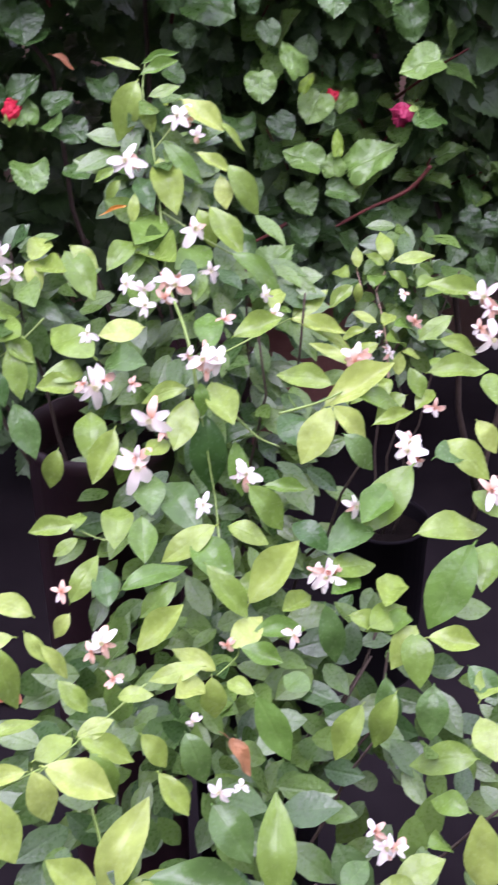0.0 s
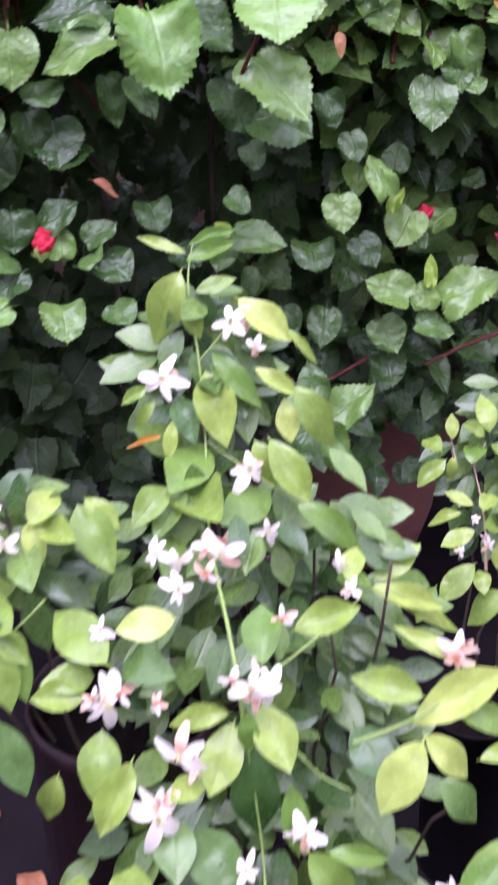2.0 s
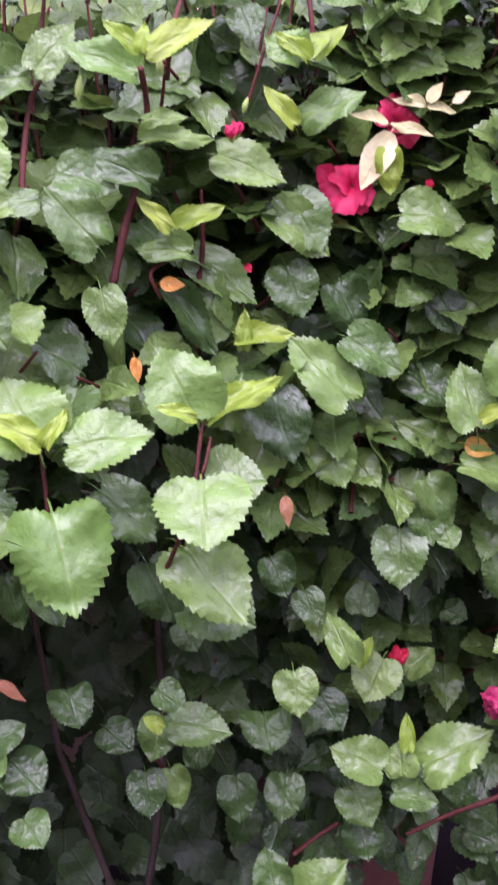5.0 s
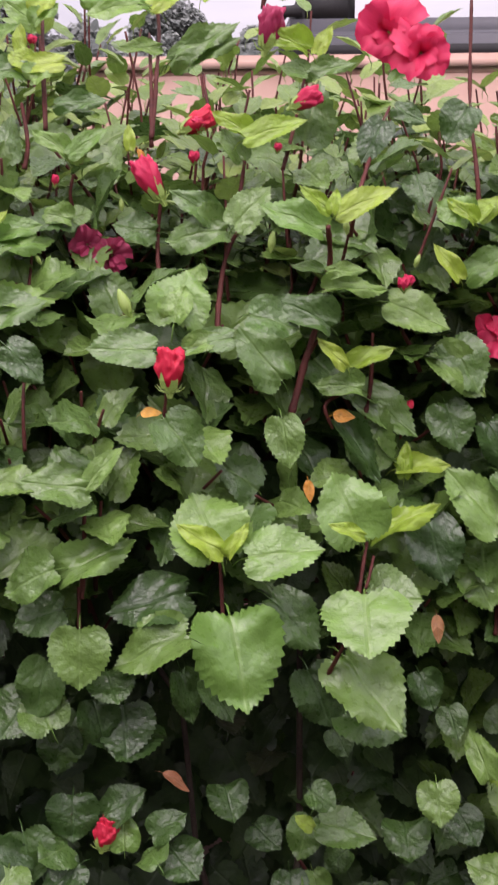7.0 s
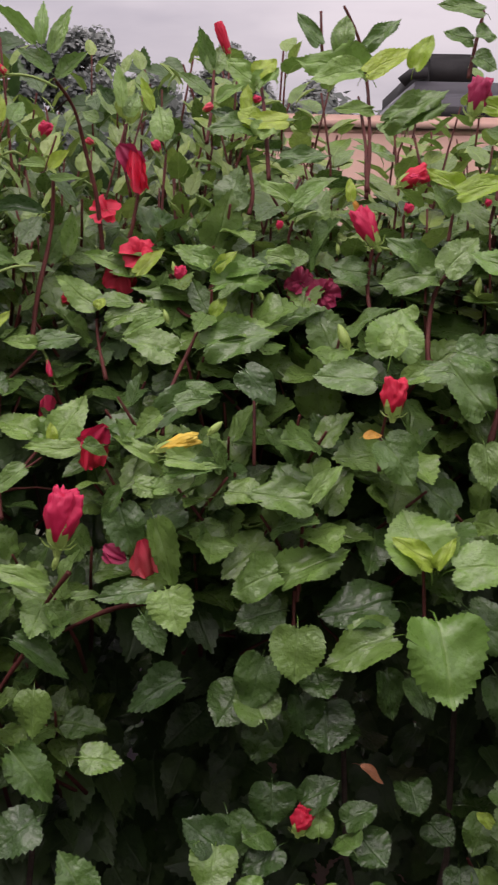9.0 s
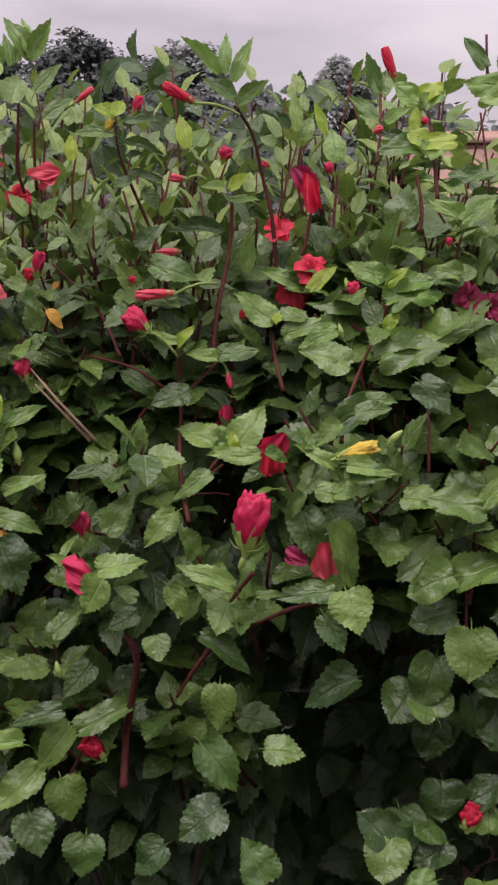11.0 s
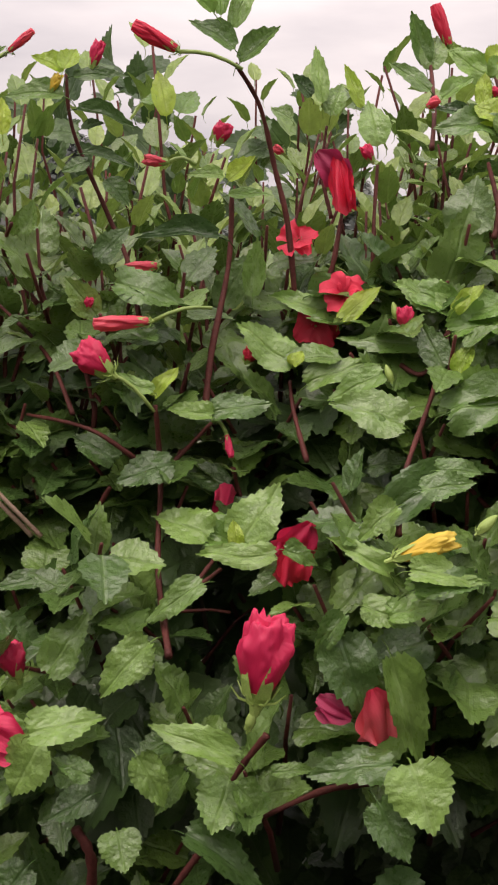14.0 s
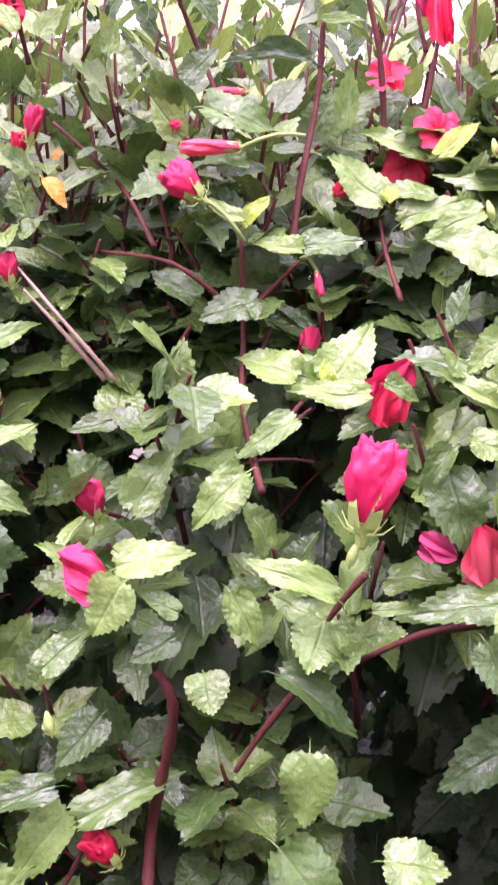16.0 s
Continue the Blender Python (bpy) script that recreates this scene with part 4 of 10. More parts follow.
def jasmine_fill():
    """The leaflets and twigs inside and below each crown."""
    rng = random.Random(5)
    low = leaf_shape(6, 1, "lance", 0.2, 0.12, 0.05, 0.0, 0.0)
    crowns = ((0, (0.03, 0.50, 0.74), (0.11, 0.08, 0.15), 260), (0, (0.02, 0.42, 0.62), (0.12, 0.10, 0.10), 200),
              (1, (-0.165, 0.46, 0.83), (0.075, 0.05, 0.05), 110),
              (2, (0.0, 0.24, 0.565), (0.15, 0.12, 0.07), 230), (2, (-0.05, 0.08, 0.60), (0.13, 0.12, 0.05), 120), (2, (0.14, 0.20, 0.55), (0.1, 0.14, 0.09), 70),
              (0, (0.0, 0.565, 0.90), (0.035, 0.03, 0.06), 60), (3, (0.33, 0.88, 0.62), (0.06, 0.05, 0.10), 130))
    masses = [Mass(low) for _ in JAS]
    for j, c, s, n in crowns:
        for i in range(n):
            u = Vector((rng.gauss(0, 1), rng.gauss(0, 1), rng.gauss(0, 1))).normalized() * rng.random() ** 0.4
            p = Vector(c) + Vector((u.x * s[0], u.y * s[1], u.z * s[2]))
            way = Vector((u.x + rng.uniform(-.6, .6), u.y * 0.8 - 0.3 + rng.uniform(-.5, .5), rng.uniform(-0.9, 0.4)))
            nor = Vector((rng.uniform(-.5, .5), -0.6 + rng.uniform(-.4, .4), 0.8))
            size = rng.uniform(0.026, 0.044)
            masses[j].add(leaf_pose(p, way, nor, size, size * rng.uniform(0.85, 1.15)))
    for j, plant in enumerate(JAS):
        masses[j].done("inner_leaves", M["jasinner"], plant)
    for j, c, s, n in crowns:
        plant = JAS[j]
        for k in range(3):
            tip = Vector(c) + Vector((rng.uniform(-1, 1) * s[0], rng.uniform(-1, 1) * s[1], rng.uniform(0.3, 1) * s[2]))
            bm = bmesh.new()
            tube(bm, bend((plant.location.x + rng.uniform(-.01, .01), plant.location.y, plant.location.z - 0.02), tip, 0.0, 6, 0.012, rng), 0.0022, 0.0010, 5)
            part("twig", bm, M["wood"], plant)


jasmine_fill()

# ---- pots ----
for at, turn, pick in (((-0.283, 1.02, 0.008), 0.4, 0), ((-0.33, 1.09, 0.008), 2.1, 1), ((-0.24, 0.93, 0.008), 4.0, 2)):
    ob = new("fallen_leaf", LEAVES["brownleaf"][pick])
    ob.matrix_world = Matrix.Translation(at) @ Matrix.Rotation(turn, 4, "Z") @ Matrix.Scale(0.05, 4)
    tagged(ob, "dry brown fallen leaf lying on the damp ground", "leaf", "fallen leaves")

pot((0.068, 0.985, 0.505), 0.088, 0.505, "maroon", "tall maroon-black plastic nursery pot with dark soil")
pot((-0.066, 0.475, 0.69), 0.068, 0.69, "maroon", "maroon-black nursery pot with damp soil", 0.04)
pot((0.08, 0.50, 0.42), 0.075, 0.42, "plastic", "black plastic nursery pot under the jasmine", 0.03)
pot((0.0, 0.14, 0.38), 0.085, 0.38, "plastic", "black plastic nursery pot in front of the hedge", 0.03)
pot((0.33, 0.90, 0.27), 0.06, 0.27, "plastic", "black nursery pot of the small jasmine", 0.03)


def planter():
    """A round terracotta planter that bulges above its foot, behind the pots."""
    x, y = 0.33, 1.64
    base = thing("planter", (x, y, 0), "faded pink terracotta planter standing behind the pots", "planter")
    bm = bmesh.new()
    n = 40
    rings = [[bm.verts.new((x + r * math.cos(2 * math.pi * k / n), y + r * math.sin(2 * math.pi * k / n), z)) for k in range(n)]
             for r, z in ((0.08, 0.0), (0.10, 0.012), (0.125, 0.10), (0.14, 0.25), (0.15, 0.40), (0.165, 0.41), (0.165, 0.45), (0.14, 0.45), (0.13, 0.36))]
    for u, v in zip(rings, rings[1:]):
        for k in range(n):
            bm.faces.new((u[k], u[(k + 1) % n], v[(k + 1) % n], v[k]))
    bm.faces.new(rings[0][::-1])
    part("body", bm, M["terra"], base)
    bm = bmesh.new()
    bm.faces.new([bm.verts.new((x + 0.13 * math.cos(2 * math.pi * k / n), y + 0.13 * math.sin(2 * math.pi * k / n), 0.36)) for k in range(n)])
    part("soil", bm, M["soil"], base)


planter()

# ---- leaves, flowers and twigs of the hedge, shoot by shoot ----
leaf(SHRUBS[2], "young", (-0.168, 1.174, 1.516), (-0.047, -0.001, -0.004), (-0.02, -0.84, 0.54), 0.0469, 0.51, 0)
leaf(SHRUBS[2], "light", (-0.096, 1.169, 1.566), (-0.049, -0.002, -0.007), (-0.04, -0.86, 0.51), 0.0492, 0.64, 1)
leaf(SHRUBS[2], "mid", (-0.066, 1.166, 1.516), (0.064, 0.005, 0.018), (-0.08, -0.86, 0.51), 0.0664, 0.48, 2)
leaf(SHRUBS[2], "young", (0.056, 1.142, 1.522), (-0.045, 0.006, 0.022), (0.12, -0.88, 0.47), 0.0507, 0.46, 3)
leaf(SHRUBS[2], "young", (0.065, 1.158, 1.520), (0.015, 0.006, 0.025), (-0.18, -0.92, 0.34), 0.0293, 0.54, 0)
leaf(SHRUBS[2], "mid", (0.056, 1.135, 1.502), (-0.025, 0.002, 0.008), (0.09, -0.85, 0.51), 0.0263, 0.79, 1)
leaf(SHRUBS[2], "mid", (0.054, 1.154, 1.504), (0.047, 0.002, 0.006), (-0.04, -0.83, 0.55), 0.0476, 0.45, 2)
leaf(SHRUBS[2], "young", (0.003, 1.091, 1.449), (-0.032, 0.006, 0.024), (0.18, -0.87, 0.45), 0.0402, 0.45, 3)
leaf(SHRUBS[2], "young", (0.000, 1.080, 1.447), (0.054, 0.004, 0.016), (-0.10, -0.83, 0.55), 0.0560, 0.45, 0)
leaf(SHRUBS[2], "mid", (-0.003, 1.093, 1.428), (-0.017, 0.007, 0.029), (0.17, -0.93, 0.34), 0.0343, 0.67, 1)
leaf(SHRUBS[2], "mid", (-0.171, 1.146, 1.478), (0.049, 0.000, 0.002), (-0.01, -0.83, 0.56), 0.0486, 0.45, 2)
leaf(SHRUBS[2], "light", (-0.161, 1.129, 1.434), (-0.032, 0.006, 0.025), (0.23, -0.83, 0.50), 0.0409, 0.45, 3)
leaf(SHRUBS[2], "light", (-0.158, 1.122, 1.434), (0.035, 0.006, 0.024), (-0.14, -0.89, 0.43), 0.0427, 0.46, 0)
leaf(SHRUBS[2], "young", (-0.102, 1.105, 1.438), (-0.001, 0.006, 0.023), (0.09, -0.96, 0.25), 0.0234, 0.48, 1)
leaf(SHRUBS[2], "mid", (-0.021, 1.086, 1.377), (-0.047, 0.006, 0.025), (0.17, -0.82, 0.54), 0.0532, 0.58, 2)
leaf(SHRUBS[2], "mid", (-0.018, 1.080, 1.368), (-0.054, -0.001, -0.004), (-0.03, -0.79, 0.61), 0.0546, 0.79, 3)
leaf(SHRUBS[2], "mid", (-0.011, 1.067, 1.374), (0.032, 0.008, 0.033), (-0.20, -0.88, 0.43), 0.0466, 0.76, 0)
leaf(SHRUBS[2], "light", (0.065, 1.049, 1.370), (-0.053, 0.006, 0.025), (0.15, -0.83, 0.53), 0.0586, 0.59, 1)
leaf(SHRUBS[2], "young", (0.068, 1.006, 1.389), (-0.025, 0.005, 0.020), (0.18, -0.88, 0.45), 0.0326, 0.45, 2)
leaf(SHRUBS[2], "young", (0.069, 0.993, 1.388), (0.004, 0.005, 0.020), (-0.14, -0.95, 0.27), 0.0212, 0.55, 3)
leaf(SHRUBS[2], "young", (0.074, 1.005, 1.387), (0.049, 0.005, 0.021), (-0.15, -0.81, 0.57), 0.0538, 0.45, 0)
leaf(SHRUBS[2], "mid", (0.064, 1.050, 1.336), (-0.027, 0.002, 0.006), (0.09, -0.79, 0.61), 0.0273, 0.46, 1)
leaf(SHRUBS[2], "light", (0.069, 1.045, 1.336), (0.034, -0.000, -0.000), (0.00, -0.77, 0.63), 0.0337, 0.45, 2)
leaf(SHRUBS[2], "light", (0.067, 1.050, 1.320), (0.056, 0.001, 0.003), (-0.02, -0.77, 0.64), 0.0560, 0.45, 3)
leaf(SHRUBS[2], "dark", (0.118, 1.077, 1.460), (-0.020, -0.009, -0.035), (-0.22, -0.91, 0.36), 0.0410, 0.73, 0)
leaf(SHRUBS[2], "dark", (0.202, 1.144, 1.472), (-0.021, -0.008, -0.032), (-0.26, -0.88, 0.40), 0.0390, 1.01, 1)
leaf(SHRUBS[2], "dark", (0.136, 1.149, 1.472), (0.028, -0.004, -0.015), (0.13, -0.88, 0.46), 0.0321, 0.66, 2)
leaf(SHRUBS[2], "light", (0.195, 1.084, 1.375), (-0.027, 0.004, 0.017), (0.15, -0.87, 0.46), 0.0323, 1.03, 3)
leaf(SHRUBS[2], "young", (0.198, 1.087, 1.377), (0.023, 0.004, 0.017), (-0.25, -0.81, 0.54), 0.0283, 0.63, 0)
leaf(SHRUBS[2], "young", (0.187, 1.072, 1.325), (-0.022, 0.008, 0.031), (0.12, -0.94, 0.32), 0.0392, 0.45, 1)
leaf(SHRUBS[2], "mid", (-0.083, 1.115, 1.366), (-0.038, 0.001, 0.005), (0.06, -0.79, 0.62), 0.0386, 0.89, 2)
leaf(SHRUBS[2], "mid", (-0.159, 1.121, 1.376), (-0.033, 0.003, 0.010), (0.13, -0.79, 0.61), 0.0348, 0.68, 3)
leaf(SHRUBS[2], "mid", (-0.158, 1.128, 1.378), (0.018, 0.005, 0.005), (0.06, -0.80, 0.60), 0.0188, 1.13, 0)
leaf(SHRUBS[2], "light", (-0.221, 1.104, 1.353), (0.032, 0.006, 0.022), (-0.15, -0.88, 0.45), 0.0388, 0.87, 1)
leaf(SHRUBS[2], "light", (-0.062, 1.021, 1.297), (0.010, 0.034, 0.039), (0.04, -0.76, 0.65), 0.0523, 1.09, 2)
leaf(SHRUBS[2], "light", (-0.064, 1.024, 1.300), (0.012, 0.007, 0.028), (-0.13, -0.94, 0.30), 0.0310, 0.95, 3)
leaf(SHRUBS[2], "mid", (-0.079, 1.002, 1.277), (-0.056, 0.001, 0.003), (0.02, -0.75, 0.67), 0.0564, 0.69, 0)
leaf(SHRUBS[2], "mid", (-0.051, 0.992, 1.279), (0.040, 0.003, 0.011), (-0.12, -0.77, 0.63), 0.0412, 0.52, 1)
leaf(SHRUBS[2], "mid", (0.029, 1.013, 1.248), (-0.038, 0.011, 0.044), (0.24, -0.87, 0.42), 0.0593, 0.79, 2)
leaf(SHRUBS[2], "dark", (0.071, 1.040, 1.289), (-0.048, 0.007, 0.029), (0.19, -0.82, 0.53), 0.0566, 0.62, 3)
leaf(SHRUBS[2], "light", (0.126, 1.082, 1.304), (0.055, -0.006, -0.023), (0.15, -0.81, 0.57), 0.0597, 0.69, 0)
leaf(SHRUBS[2], "young", (0.087, 1.052, 1.251), (0.042, 0.005, 0.018), (-0.18, -0.76, 0.63), 0.0461, 0.45, 1)
leaf(SHRUBS[2], "young", (0.084, 1.030, 1.256), (-0.025, 0.006, 0.024), (0.22, -0.87, 0.45), 0.0350, 0.45, 2)
leaf(SHRUBS[2], "mid", (0.098, 1.039, 1.234), (-0.042, 0.002, 0.008), (0.09, -0.75, 0.66), 0.0424, 0.60, 3)
leaf(SHRUBS[2], "mid", (0.103, 1.091, 1.223), (0.052, -0.011, -0.042), (0.22, -0.84, 0.49), 0.0675, 0.59, 0)
leaf(SHRUBS[2], "mid", (0.170, 1.094, 1.256), (0.048, -0.010, -0.038), (0.19, -0.86, 0.47), 0.0621, 0.68, 1)
leaf(SHRUBS[2], "dark", (0.181, 1.094, 1.208), (0.012, -0.011, -0.043), (0.02, -0.97, 0.25), 0.0460, 0.99, 2)
leaf(SHRUBS[2], "dark", (0.080, 1.054, 1.203), (0.040, -0.014, -0.054), (0.22, -0.90, 0.39), 0.0682, 0.45, 3)
leaf(SHRUBS[2], "mid", (0.028, 1.007, 1.217), (0.007, -0.011, -0.042), (0.06, -0.96, 0.26), 0.0437, 0.79, 0)
leaf(SHRUBS[2], "mid", (-0.069, 0.968, 1.227), (0.029, -0.010, -0.038), (0.29, -0.85, 0.44), 0.0492, 0.92, 1)
leaf(SHRUBS[2], "mid", (-0.134, 0.968, 1.168), (-0.058, 0.001, 0.005), (0.05, -0.69, 0.72), 0.0586, 0.70, 2)
leaf(SHRUBS[2], "mid", (-0.144, 0.988, 1.162), (-0.019, 0.010, 0.037), (0.32, -0.87, 0.38), 0.0426, 0.92, 3)
leaf(SHRUBS[2], "light", (-0.136, 0.970, 1.170), (0.031, 0.008, 0.031), (-0.23, -0.86, 0.45), 0.0447, 0.45, 0)
leaf(SHRUBS[2], "light", (-0.025, 0.943, 1.117), (-0.023, 0.033, 0.046), (0.09, -0.79, 0.61), 0.0610, 1.14, 1)
leaf(SHRUBS[2], "young", (-0.022, 0.941, 1.120), (-0.039, 0.006, 0.022), (0.25, -0.73, 0.63), 0.0449, 0.53, 2)
leaf(SHRUBS[2], "young", (-0.018, 0.941, 1.117), (0.016, 0.007, 0.027), (-0.27, -0.88, 0.39), 0.0320, 0.45, 3)
leaf(SHRUBS[2], "light", (-0.002, 0.939, 1.117), (0.063, 0.002, 0.006), (-0.05, -0.67, 0.74), 0.0634, 0.79, 0)
leaf(SHRUBS[2], "light", (0.094, 0.973, 1.119), (-0.023, 0.014, 0.055), (0.16, -0.94, 0.31), 0.0617, 1.03, 1)
leaf(SHRUBS[2], "young", (0.092, 0.932, 1.136), (-0.029, 0.002, 0.009), (0.16, -0.71, 0.68), 0.0309, 0.45, 2)
leaf(SHRUBS[2], "young", (0.106, 1.005, 1.108), (0.059, 0.008, 0.033), (-0.26, -0.72, 0.65), 0.0681, 0.45, 3)
leaf(SHRUBS[2], "young", (0.140, 1.063, 1.147), (0.003, 0.008, 0.032), (-0.16, -0.95, 0.26), 0.0334, 0.45, 0)
leaf(SHRUBS[2], "young", (0.135, 1.066, 1.155), (0.049, 0.001, 0.004), (-0.05, -0.70, 0.71), 0.0489, 0.45, 1)
leaf(SHRUBS[2], "dark", (0.161, 1.046, 1.112), (0.015, -0.015, -0.057), (0.03, -0.97, 0.26), 0.0604, 0.87, 2)
leaf(SHRUBS[2], "light", (-0.017, 0.926, 1.071), (0.014, -0.046, -0.058), (0.10, -0.75, 0.65), 0.0790, 0.98, 3)
leaf(SHRUBS[2], "light", (0.094, 0.943, 1.082), (0.000, -0.049, -0.034), (-0.07, -0.57, 0.82), 0.0603, 1.25, 0)
leaf(SHRUBS[2], "mid", (0.100, 0.981, 1.066), (0.047, -0.009, 0.000), (-0.13, -0.64, 0.75), 0.0480, 1.14, 1)
leaf(SHRUBS[2], "mid", (0.078, 0.955, 1.022), (0.044, -0.040, -0.052), (0.20, -0.70, 0.65), 0.0790, 0.84, 2)
leaf(SHRUBS[2], "mid", (-0.157, 0.955, 1.094), (0.059, 0.009, 0.033), (-0.23, -0.76, 0.61), 0.0684, 0.60, 3)
leaf(SHRUBS[2], "mid", (-0.142, 0.940, 1.055), (-0.001, -0.013, -0.050), (0.11, -0.96, 0.25), 0.0514, 1.03, 0)
leaf(SHRUBS[2], "mid", (-0.054, 0.949, 1.047), (-0.064, -0.007, -0.027), (-0.21, -0.69, 0.69), 0.0698, 0.70, 1)
leaf(SHRUBS[2], "dark", (-0.055, 0.975, 1.072), (-0.068, -0.005, -0.018), (-0.14, -0.68, 0.72), 0.0700, 0.78, 2)
leaf(SHRUBS[2], "mid", (-0.162, 0.949, 1.104), (-0.044, -0.004, -0.018), (-0.19, -0.73, 0.66), 0.0480, 0.90, 3)
leaf(SHRUBS[2], "dark", (-0.159, 0.964, 1.063), (-0.043, -0.003, -0.013), (-0.16, -0.69, 0.70), 0.0452, 0.98, 0)
leaf(SHRUBS[2], "dark", (-0.174, 0.962, 1.017), (-0.013, -0.013, -0.051), (-0.03, -0.97, 0.26), 0.0543, 0.82, 1)
leaf(SHRUBS[2], "dark", (-0.124, 0.967, 1.004), (0.012, -0.029, -0.018), (0.03, -0.51, 0.86), 0.0358, 1.24, 2)
leaf(SHRUBS[2], "dark", (-0.138, 0.970, 0.976), (0.012, -0.011, -0.043), (0.28, -0.91, 0.31), 0.0457, 0.88, 3)
leaf(SHRUBS[2], "dark", (-0.113, 0.984, 0.964), (0.004, -0.027, -0.038), (0.10, -0.81, 0.58), 0.0462, 1.21, 0)
leaf(SHRUBS[2], "dark", (-0.172, 1.006, 0.931), (-0.006, -0.011, -0.042), (0.03, -0.97, 0.24), 0.0438, 0.96, 1)
leaf(SHRUBS[2], "dark", (0.017, 0.968, 1.069), (0.040, -0.011, -0.042), (0.31, -0.81, 0.50), 0.0592, 0.83, 2)
leaf(SHRUBS[2], "dark", (-0.060, 0.952, 1.010), (0.011, -0.011, -0.044), (0.22, -0.93, 0.29), 0.0470, 0.63, 3)
leaf(SHRUBS[2], "dark", (-0.036, 0.933, 1.013), (0.021, -0.009, -0.037), (0.32, -0.86, 0.40), 0.0431, 0.67, 0)
leaf(SHRUBS[2], "dark", (0.049, 0.978, 0.999), (0.022, -0.013, -0.050), (0.22, -0.92, 0.33), 0.0561, 0.90, 1)
# These low leaves use the dark green to imitate the shade down here.
leaf(SHRUBS[2], "dark", (-0.133, 0.973, 0.862), (0.038, 0.006, 0.022), (-0.29, -0.68, 0.68), 0.0441, 0.83, 2)
leaf(SHRUBS[2], "dark", (-0.162, 0.985, 0.875), (0.001, -0.020, -0.036), (0.12, -0.86, 0.49), 0.0411, 1.20, 3)
leaf(SHRUBS[2], "dark", (-0.204, 0.961, 0.854), (0.009, -0.012, -0.046), (0.31, -0.91, 0.29), 0.0485, 1.06, 0)
leaf(SHRUBS[2], "dark", (-0.090, 0.962, 0.848), (0.030, 0.005, 0.019), (-0.31, -0.68, 0.67), 0.0361, 0.86, 1)
leaf(SHRUBS[2], "dark", (-0.075, 0.969, 0.832), (0.026, -0.019, -0.022), (0.15, -0.65, 0.75), 0.0387, 1.20, 2)
leaf(SHRUBS[2], "brownleaf", (-0.078, 0.958, 0.912), (0.024, -0.004, -0.015), (0.31, -0.66, 0.69), 0.0287, 0.63, 3)
leaf(SHRUBS[2], "orange", (0.074, 1.040, 1.211), (0.020, -0.000, -0.002), (0.04, -0.73, 0.68), 0.0198, 1.03, 0)
leaf(SHRUBS[2], "orange", (-0.088, 0.969, 1.230), (0.018, 0.001, 0.002), (-0.06, -0.73, 0.68), 0.0176, 0.84, 1)
leaf(SHRUBS[2], "orange", (0.050, 1.002, 1.163), (0.002, -0.005, -0.019), (0.03, -0.97, 0.25), 0.0195, 0.73, 2)
leaf(SHRUBS[2], "orange", (-0.098, 1.142, 1.438), (0.008, -0.004, -0.018), (0.20, -0.93, 0.32), 0.0196, 0.54, 3)
leaf(SHRUBS[3], "cream", (0.273, 1.115, 1.311), (-0.028, -0.013, -0.044), (-0.31, -0.84, 0.44), 0.0536, 0.78, 0)
leaf(SHRUBS[3], "cream", (0.270, 1.110, 1.319), (-0.032, 0.006, 0.010), (0.04, -0.81, 0.59), 0.0342, 0.45, 1)
leaf(SHRUBS[3], "cream", (0.272, 1.109, 1.319), (0.034, -0.007, -0.012), (0.05, -0.82, 0.58), 0.0371, 0.45, 2)
leaf(SHRUBS[3], "cream", (0.300, 1.105, 1.332), (-0.027, 0.004, 0.008), (0.03, -0.81, 0.58), 0.0280, 0.54, 3)
leaf(SHRUBS[3], "cream", (0.301, 1.102, 1.335), (0.013, 0.004, 0.015), (-0.31, -0.80, 0.50), 0.0205, 0.83, 0)
leaf(SHRUBS[3], "cream", (0.301, 1.103, 1.332), (0.024, -0.004, -0.005), (0.01, -0.80, 0.60), 0.0251, 0.55, 1)
leaf(SHRUBS[3], "cream", (0.321, 1.099, 1.334), (0.015, 0.002, 0.008), (-0.24, -0.76, 0.61), 0.0175, 0.78, 2)
leaf(SHRUBS[3], "young", (0.270, 1.110, 1.298), (0.000, -0.012, -0.036), (-0.17, -0.93, 0.32), 0.0379, 0.64, 3)
leaf(SHRUBS[2], "mid", (0.185, 1.099, 1.264), (0.025, -0.017, -0.043), (0.08, -0.91, 0.40), 0.0529, 1.01, 0)
leaf(SHRUBS[3], "mid", (0.277, 1.085, 1.248), (0.053, -0.006, -0.006), (-0.00, -0.75, 0.66), 0.0542, 0.85, 1)
leaf(SHRUBS[2], "light", (0.199, 1.108, 1.325), (0.052, 0.002, 0.018), (-0.18, -0.77, 0.61), 0.0554, 0.61, 2)
leaf(SHRUBS[2], "young", (0.199, 1.077, 1.374), (-0.023, 0.009, 0.022), (0.07, -0.89, 0.45), 0.0331, 0.45, 3)
leaf(SHRUBS[2], "young", (0.206, 1.091, 1.375), (0.028, 0.006, 0.023), (-0.25, -0.82, 0.52), 0.0367, 0.45, 0)
leaf(SHRUBS[2], "mid", (0.243, 1.106, 1.062), (0.082, -0.015, -0.027), (0.10, -0.71, 0.69), 0.0872, 0.51, 1)
leaf(SHRUBS[2], "light", (0.207, 1.075, 1.060), (0.017, -0.016, -0.043), (0.08, -0.93, 0.37), 0.0484, 0.94, 2)
leaf(SHRUBS[3], "mid", (0.299, 1.077, 1.013), (0.022, -0.016, -0.044), (0.08, -0.92, 0.39), 0.0517, 0.80, 3)
leaf(SHRUBS[2], "light", (0.225, 1.047, 1.102), (-0.046, 0.021, 0.053), (0.15, -0.86, 0.48), 0.0737, 0.66, 0)
